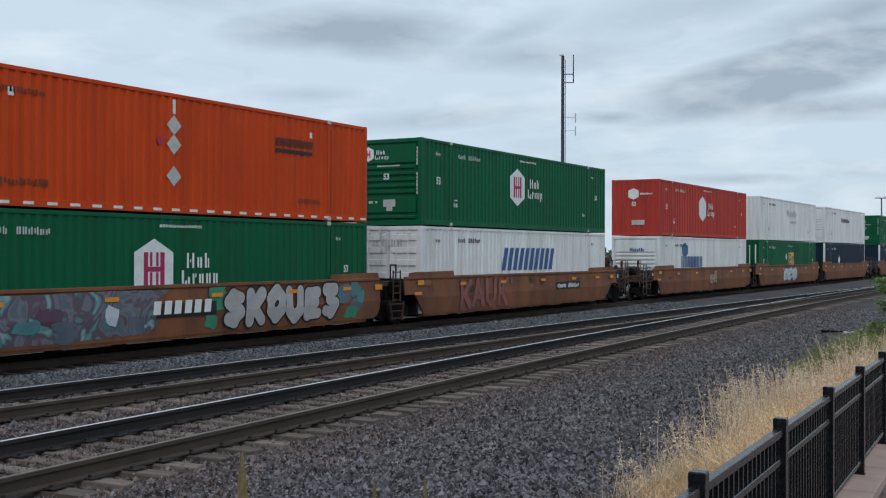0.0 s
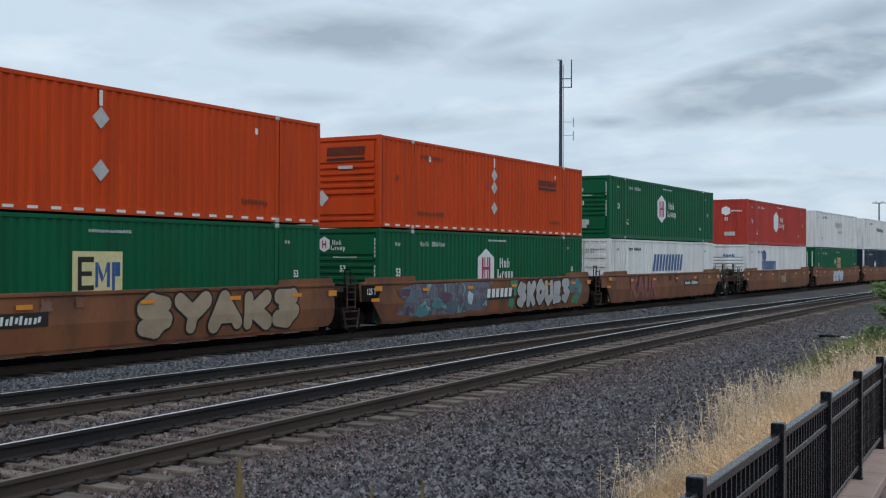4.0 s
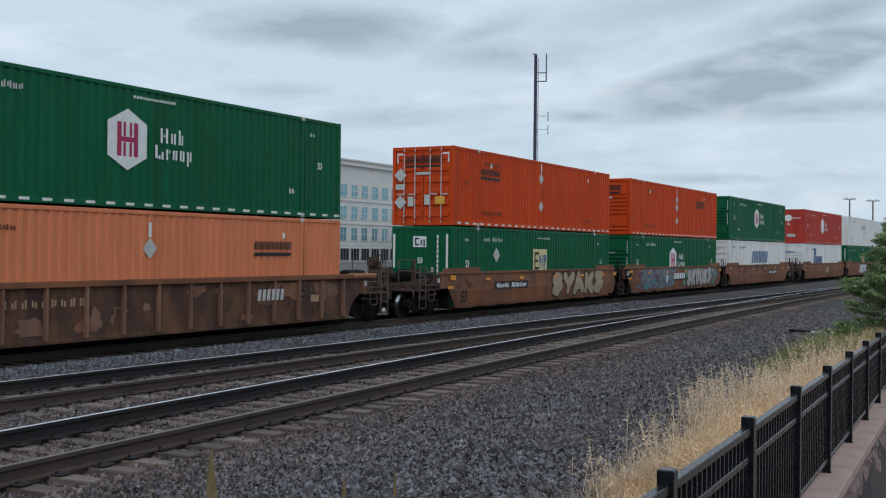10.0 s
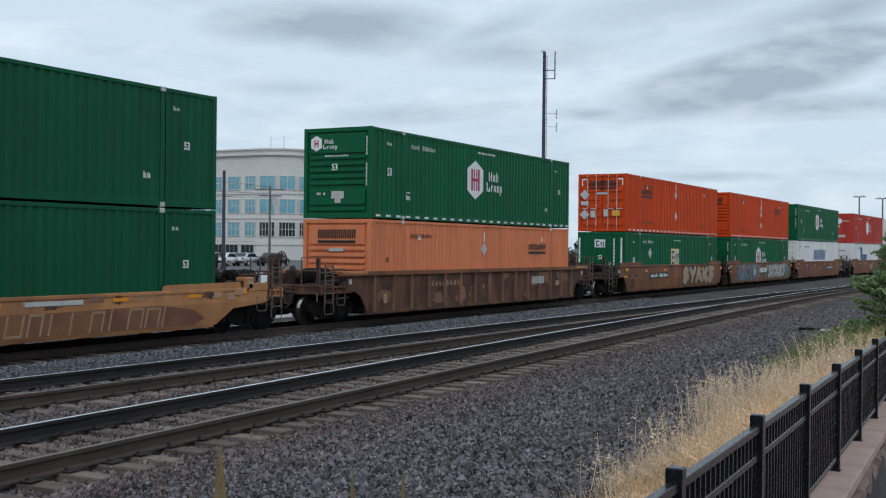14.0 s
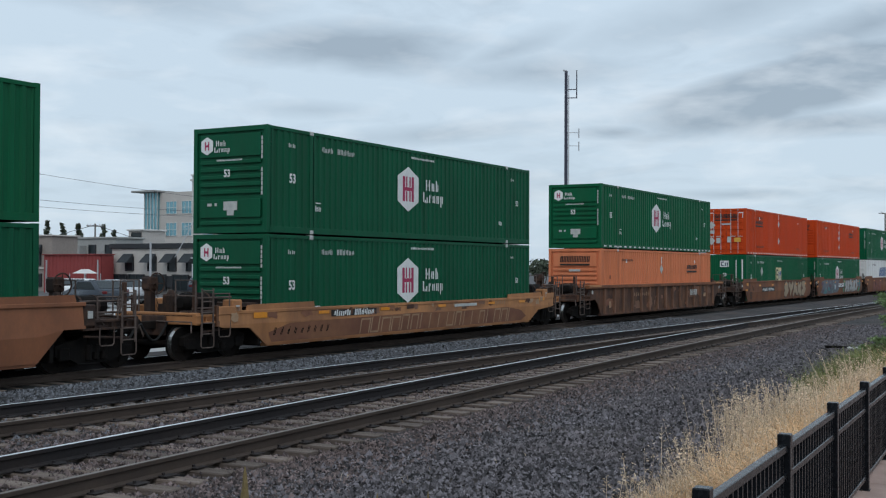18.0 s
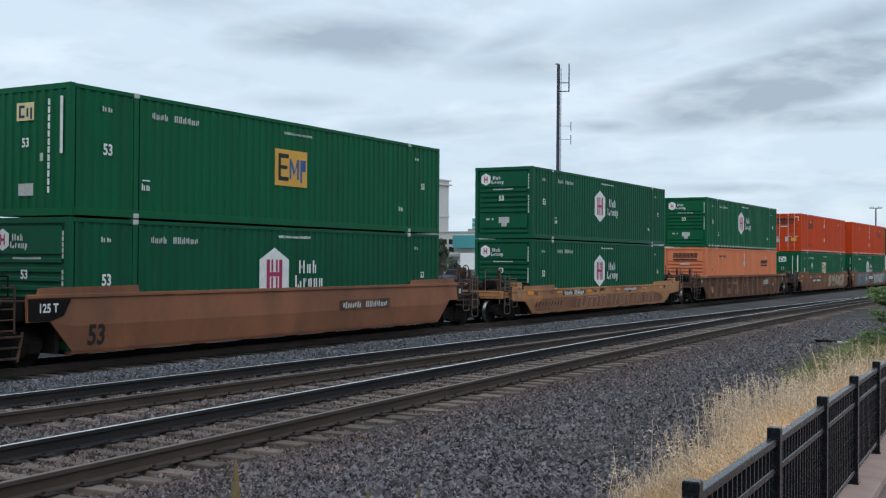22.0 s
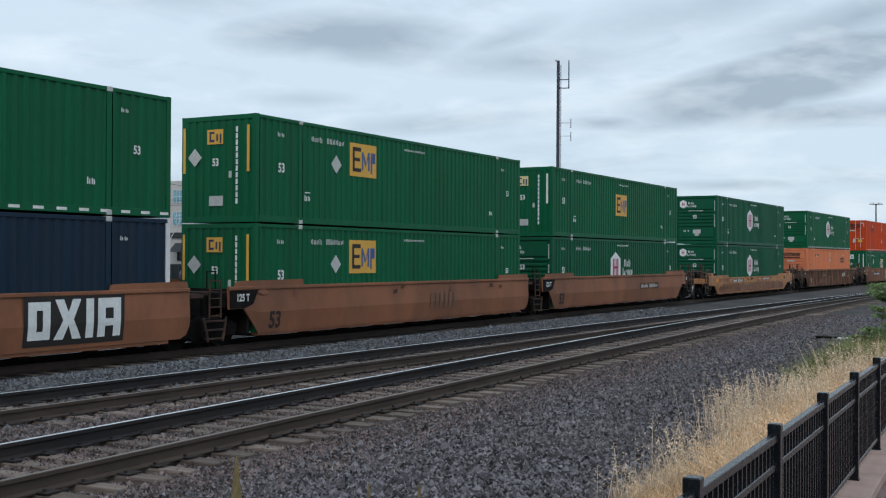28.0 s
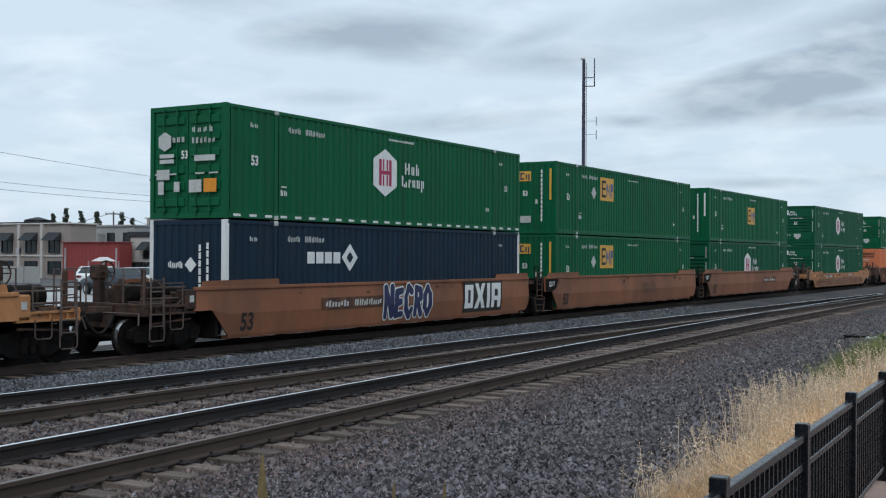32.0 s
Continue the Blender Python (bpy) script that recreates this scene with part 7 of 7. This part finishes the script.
def leaf_cloud(name, centres, n, size, material, seed, squash=0.8):
    """Many small leaf shapes gathered round the given centres (x, y, z, radius)."""
    rng = np.random.default_rng(seed)
    c = np.array(centres, float)
    pick = rng.integers(0, len(c), n)
    d = rng.normal(0, 1, (n, 3))
    d /= np.linalg.norm(d, axis=1)[:, None]
    p = c[pick, :3] + d * (c[pick, 3] * rng.random(n) ** 0.4)[:, None] * np.array([1, 1, squash])
    a, b = rng.normal(0, 1, (n, 3)), rng.normal(0, 1, (n, 3))
    a *= (size * (0.6 + 0.8 * rng.random(n)) / np.linalg.norm(a, axis=1))[:, None]
    b *= (size * 0.6 / np.linalg.norm(b, axis=1))[:, None]
    v = np.stack([p - a, p + b, p + a, p - b], 1).reshape(-1, 3)
    me = bpy.data.meshes.new(name)
    me.from_pydata(v, [], np.arange(4 * n).reshape(-1, 4))
    me.materials.append(M[material])
    return me


def make_far_trees():
    rng = random.Random(77)
    for az, d, h in ((49.3, 210, 10.6), (48.6, 215, 10.3), (47.9, 205, 9.9), (46.7, 220, 10.4), (46.2, 225, 9.4), (49.9, 220, 9.9), (29.55, 118, 4.5), (27.2, 260, 8.5), (26.9, 262, 7.5), (26.5, 250, 6.5)):
        t = thing("tree", "distant dark green tree above the roofs", "tree", "distant trees", at=pose(*spot(az, d, 0.05)))
        part("trunk", rods(((0, 0, 0), (0, 0, h * 0.6), 0.35, 0.15), n=7), "bark", t)
        cs = [(rng.uniform(-1.1, 1.1) * (1.08 - u), rng.uniform(-1.1, 1.1) * (1.08 - u), h * (0.35 + 0.62 * u), 0.25 + rng.uniform(0.7, 1.1) * (1.05 - u)) for u in (0.0, 0.1, 0.22, 0.34, 0.46, 0.58, 0.70, 0.80, 0.90, 0.98)]
        share("crown", leaf_cloud("crown", cs, 700, 0.28, "leaves", rng.randrange(9999)), t)
    cs = []
    for i in range(240):
        az = rng.uniform(2, 62)
        d = rng.uniform(300, 380)
        cs.append((*spot(az, d)[:2], rng.uniform(0.8, 4.2), rng.uniform(1.5, 3.0)))
    w = new("far_woods", leaf_cloud("far_woods", cs, 14000, 0.75, "leaves", 5))
    tagged(w, "low dark line of distant trees and shrubs", "woods", kind="stuff")


# ---- plants by the fence ----
def tuft_points(r, n, xr, off, spread, k):
    """Uneven tufts along the fence: place, height share and lean of each blade."""
    tx = xr[0] * (xr[1] / xr[0]) ** r.random(k)
    to = off[0] + (off[1] - off[0]) * r.random(k) ** 1.4
    share_of = r.random(k) ** 1.6 + 0.08
    i = r.choice(k, n, p=share_of / share_of.sum())
    x = tx[i] + r.normal(0, spread, n) * (0.6 + tx[i] / 16)
    o = np.maximum(to[i] + r.normal(0, spread * 0.8, n), 0.18 + 0.1 * r.random(n))
    tall = (0.55 + 0.45 * r.random(k))[i] * (1.0 - 0.35 * np.clip((o - 0.9) / 0.9, 0, 1))
    blow = r.normal(0, 0.16, (k, 2))[i]
    return x, o, tall, blow


def make_grass():
    def blades(name, n, xr, off, hgt, material, label, seed, width, flop=0.34, spread=0.16, k=160):
        r = np.random.default_rng(seed)
        x, o, tall, blow = tuft_points(r, n, xr, off, spread, k)
        y = 1.195 + 0.05 * x + o
        h = (hgt[0] + (hgt[1] - hgt[0]) * tall) * (0.4 + 0.6 * r.random(n))
        lean = (r.normal(0, flop, (n, 2)) + blow) * h[:, None]
        lean[:, 1] = np.maximum(lean[:, 1], -0.6 * (o - 0.12))
        w = (width * (0.6 + 0.9 * r.random(n)) * (0.7 + x / 14))[:, None]
        a = r.random(n) * math.pi
        side = np.stack([np.cos(a), np.sin(a), np.zeros(n)], 1) * w
        base = np.stack([x, y, np.full(n, 0.22)], 1)
        mid = base + np.stack([lean[:, 0] * 0.3, lean[:, 1] * 0.3, h * 0.6], 1)
        tip = base + np.stack([lean[:, 0] * 1.25, lean[:, 1] * 1.25, h * (1 - 0.25 * r.random(n))], 1)
        v = np.stack([base - side, base + side, mid + side * 0.8, mid - side * 0.8, tip], 1)
        idx = 5 * np.arange(n)[:, None]
        faces = (np.array([(0, 1, 2, 3)]) + idx).tolist() + (np.array([(3, 2, 4)]) + idx).tolist()
        me = bpy.data.meshes.new(name)
        me.from_pydata(v.reshape(-1, 3), [], faces)
        me.materials.append(M[material])
        tagged(new(name, me), label, "grass", kind="stuff")

    def seed_stems(n, xr, off, hgt, material, label, seed, k, spikes=16, spread=0.14):
        """Thin stems whose upper third carries many drooping spikelets."""
        r = np.random.default_rng(seed)
        x, o, tall, blow = tuft_points(r, n, xr, off, spread, k)
        y = 1.195 + 0.05 * x + o
        h = (hgt[0] + (hgt[1] - hgt[0]) * tall) * (0.65 + 0.35 * r.random(n))
        lean = (r.normal(0, 0.13, (n, 2)) + blow * 0.8) * h[:, None]
        lean[:, 1] = np.maximum(lean[:, 1], -0.6 * (o - 0.12))
        base = np.stack([x, y, np.full(n, 0.22)], 1)
        tip = base + np.stack([lean[:, 0], lean[:, 1], h], 1)
        w = (0.0019 * (0.7 + x / 14))[:, None]
        a = r.random(n) * math.pi
        side = np.stack([np.cos(a), np.sin(a), np.zeros(n)], 1) * w
        v1 = np.stack([base - side, base + side, tip + side * 0.6, tip - side * 0.6], 1).reshape(-1, 3)
        u = 0.60 + 0.40 * r.random((n, spikes))
        p = base[:, None] + (tip - base)[:, None] * u[..., None]
        d = r.normal(0, 1, (n, spikes, 3)) * np.array([1, 1, 0.35]) + np.array([0, 0, 0.5])
        d /= np.linalg.norm(d, axis=2)[..., None]
        ln = (0.016 + 0.030 * r.random((n, spikes)) * (1.35 - u))[..., None] * 1.25
        q = np.cross(d, r.normal(0, 1, (n, spikes, 3)))
        q /= np.linalg.norm(q, axis=2)[..., None]
        wd = (0.0033 * (0.7 + x / 14))[:, None, None]
        p = p + d * ln * 0.25
        v2 = np.stack([p, p + d * ln * 0.45 + q * wd, p + d * ln, p + d * ln * 0.45 - q * wd], 2).reshape(-1, 3)
        v = np.concatenate([v1, v2])
        me = bpy.data.meshes.new("seed_grass")
        me.from_pydata(v, [], np.arange(len(v)).reshape(-1, 4).tolist())
        me.materials.append(M[material])
        tagged(new("seed_grass", me), label, "grass", kind="stuff")

    bm = bmesh.new()
    rng = random.Random(4)
    cols = []
    for i in range(150):
        x = 6.2 + 21 * i / 149
        wide = (0.75 + 0.55 * noise.noise((x * 1.3, 0, 5)) + 0.18 * noise.noise((x * 5, 0, 2))) * min(1.0, (x - 5.6) / 2.5)
        col = []
        for j in range(8):
            o = 0.13 + max(wide, 0.1) * j / 7
            z = 0.305 + 0.035 * noise.noise((x * 4, o * 6, 1)) - (0.07 if j == 7 else 0.0) + rng.uniform(-0.008, 0.008)
            col.append(bm.verts.new((x, 1.195 + 0.05 * x + o, z)))
        cols.append(col)
    for a, b in zip(cols, cols[1:]):
        for j in range(7):
            bm.faces.new((a[j], b[j], b[j + 1], a[j + 1]))
    tagged(part("grass_mat", bm, "thatch", smooth=True), "matted dead grass and earth at the foot of the fence", "grass", kind="stuff")
    blades("dry_grass", 66000, (8.6, 27), (0.15, 0.95), (0.34, 0.76), "straw", "dry straw-coloured grass along the fence", 2, 0.0021)
    blades("dry_grass", 9000, (8.4, 20), (0.6, 1.7), (0.14, 0.48), "straw_pale", "bleached tufts of dry grass on the edge of the ballast", 12, 0.0019, k=48)
    blades("dry_grass", 20000, (6.0, 10.5), (0.3, 1.65), (0.16, 0.44), "straw", "low golden grass at the foot of the fence", 13, 0.0021, k=70)
    seed_stems(620, (8.5, 18), (0.6, 1.8), (0.30, 0.86), "straw_pale", "tall feathery dry grass with pale seed heads", 3, 46, 11)
    seed_stems(420, (10.5, 17), (0.5, 1.5), (0.60, 1.10), "straw_pale", "tallest feathery dry grass with pale seed heads", 5, 20, 12)
    seed_stems(1300, (9, 26), (0.2, 1.0), (0.30, 0.66), "straw", "straw-coloured grass in seed along the fence", 15, 90, 9)
    blades("dead_thatch", 36000, (6.0, 27), (0.1, 1.25), (0.06, 0.15), "straw", "flattened dead grass between the tufts", 9, 0.0026, 1.3)
    blades("green_weeds", 6000, (8.0, 24), (0.3, 1.35), (0.16, 0.40), "weed", "low green weeds among the dry grass", 4, 0.0019, k=22)
    blades("green_weeds", 12000, (18.5, 27), (0.4, 1.9), (0.30, 0.85), "weed", "tall yellow-green weeds below the conifer", 6, 0.0026, k=40, spread=0.22)
    blades("sprig", 200, (9, 30), (2.2, 5.0), (0.05, 0.14), "straw_pale", "single dry sprigs in the ballast", 16, 0.0016, k=60)


def make_stalk(x, y, top, r, seed):
    """A dead flower stalk: a woody stem and a thick pointed spike of dry buds."""
    rng = random.Random(seed)
    g = 0.2
    s = thing("dead_stalk", "dead brown flower stalk with a thick pointed seed spike", "plant", at=pose(x, y, g))
    h = top - g
    part("stem", rods(((0, 0, 0), (0.01, 0, h * 0.55), r * 0.45, r * 0.4), n=7), "stalk", s)
    bm = bmesh.new()
    n, k = 14, 9
    rings = []
    for i in range(n + 1):
        u = i / n
        rr = r * (1 - u) ** 0.75 * (0.85 + 0.25 * rng.random()) + 0.002
        rings.append([bm.verts.new((0.01 + rr * (1 + rng.uniform(-0.25, 0.25)) * math.cos(2 * math.pi * j / k), rr * (1 + rng.uniform(-0.25, 0.25)) * math.sin(2 * math.pi * j / k), h * (0.5 + 0.5 * u))) for j in range(k)])
    for a, b in zip(rings, rings[1:]):
        for j in range(k):
            bm.faces.new((a[j], a[(j + 1) % k], b[(j + 1) % k], b[j]))
    part("seed_spike", bm, "stalk", s)


def make_conifer(x, y, h, spread, seed, label):
    rng = random.Random(seed)
    t = thing("conifer", label, "tree", at=pose(x, y, 0.25))
    part("trunk", rods(((0, 0, 0), (0.05, 0, h), 0.07, 0.012), n=9), "bark", t)
    lv, lf = [], []
    for i in range(96):
        u = (i + 0.5) / 96
        z = h * (0.05 + 0.93 * u)
        a = i * 2.4 + rng.uniform(-0.3, 0.3)
        ln = spread * (1 - u) ** 0.85 * rng.uniform(0.62, 1.12) + 0.14
        rise = rng.uniform(0.02, 0.38)
        d = Vector((math.cos(a), math.sin(a), rise))
        root = Vector((0.05 * u, 0, z))
        part("branch", rods((root, root + d * ln * 0.95, 0.013, 0.004), n=5), "bark", t)
        side = Vector((-math.sin(a), math.cos(a), 0))
        for k in range(int(64 * ln / spread) + 18):
            s = 0.12 + 0.88 * rng.random() ** 0.8
            p = root + d * ln * s
            fan = rng.choice((-1, 1))
            twig = (side * fan * rng.uniform(0.3, 1.0) + d * rng.uniform(0.4, 1.0) + Vector((0, 0, rng.uniform(-0.35, 0.25)))).normalized()
            tl = rng.uniform(0.12, 0.30) * (1.25 - 0.6 * s)
            for m in range(13):
                c = p + twig * tl * (m + 0.5) / 13 + Vector((0, 0, -0.10 * tl * (m / 13) ** 2))
                q = (twig * rng.uniform(0.5, 1.1) + Vector((rng.uniform(-1, 1), rng.uniform(-1, 1), rng.uniform(-0.8, 0.7)))).normalized()
                l = rng.uniform(0.04, 0.09)
                w = q.cross(Vector((rng.uniform(-1, 1), rng.uniform(-1, 1), rng.uniform(-1, 1)))).normalized() * 0.010
                o = len(lv)
                lv += [c - w * 0.5, c + w * 0.5, c + q * l * 0.6 + w, c + q * l, c + q * l * 0.6 - w]
                lf.append((o, o + 1, o + 2, o + 3, o + 4))
    me = bpy.data.meshes.new("needles")
    me.from_pydata(lv, [], lf)
    me.materials.append(M["needles"])
    share("needles", me, t)


def make_debris():
    b = thing("timber_offcut", "dark rotten timber lying on the ballast", "timber", at=pose(30.95, 5.78, 0.24, 0, 3, -50))
    part("plank", boxes((-0.32, 0.32, -0.06, 0.06, 0.0, 0.07), bev=0.012), "under", b)
    rng = random.Random(9)
    for dx, dy, r in ((30.7, 5.42, 0.075), (30.95, 5.30, 0.05), (30.6, 5.30, 0.045)):
        bm = bmesh.new()
        bmesh.ops.create_icosphere(bm, subdivisions=2, radius=r)
        for v in bm.verts:
            v.co *= 1 + rng.uniform(-0.22, 0.22)
            v.co.z *= 0.7
        ob = part("pale_stone", bm, "placard")
        ob.matrix_basis = pose(dx, dy, 0.27)
        tagged(ob, "pale broken stone lying on the ballast", "stone", "pale stones by the track")


make_office()
make_low_buildings()
make_cars()
make_poles()
make_wires()
make_far_trees()
make_grass()
for sx_, sy_, st_, sr_, ss_ in ((3.83, 3.20, EYE - 0.87, 0.055, 1), (4.18, 2.74, EYE - 1.00, 0.030, 2), (3.75, 3.30, EYE - 1.08, 0.030, 3), (4.42, 2.62, EYE - 1.02, 0.026, 4)):
    make_stalk(sx_, sy_, st_, sr_, ss_)
make_debris()
make_conifer(26.0, 2.80, 2.9, 1.40, 8, "young green conifer with feathery branches beside the fence")


# ---- what moves ----
RUN = ((0, 0.0), (4, 16.98), (8, 34.22), (12, 51.65), (16, 69.02), (20, 86.14), (24, 103.40), (28, 120.36), (32, 137.52))


def run_at(t):
    for (a, sa), (b, sb) in zip(RUN, RUN[1:]):
        if t <= b:
            return sa + (sb - sa) * (t - a) / (b - a)
    return RUN[-1][1]


def motions():
    times = [2.0 * i for i in range(17)]
    for ob, centre, z in TRAIN:
        rows = []
        for t in times:
            x = centre + run_at(t)
            a, b = track_train(x - 8), track_train(x + 8)
            rows.append((t, pose(x, (a + b) / 2, z, 0, 0, math.degrees(math.atan2(b - a, 16)))))
        walk(ob, rows)
    steps = [4 * i / 30 for i in range(240)] + [32.0]
    for w, dx in ROLLING:
        walk(w, [(t, pose(dx, 0, 0.42, 0, math.degrees(run_at(t) / 0.42), 0)) for t in steps])


motions()
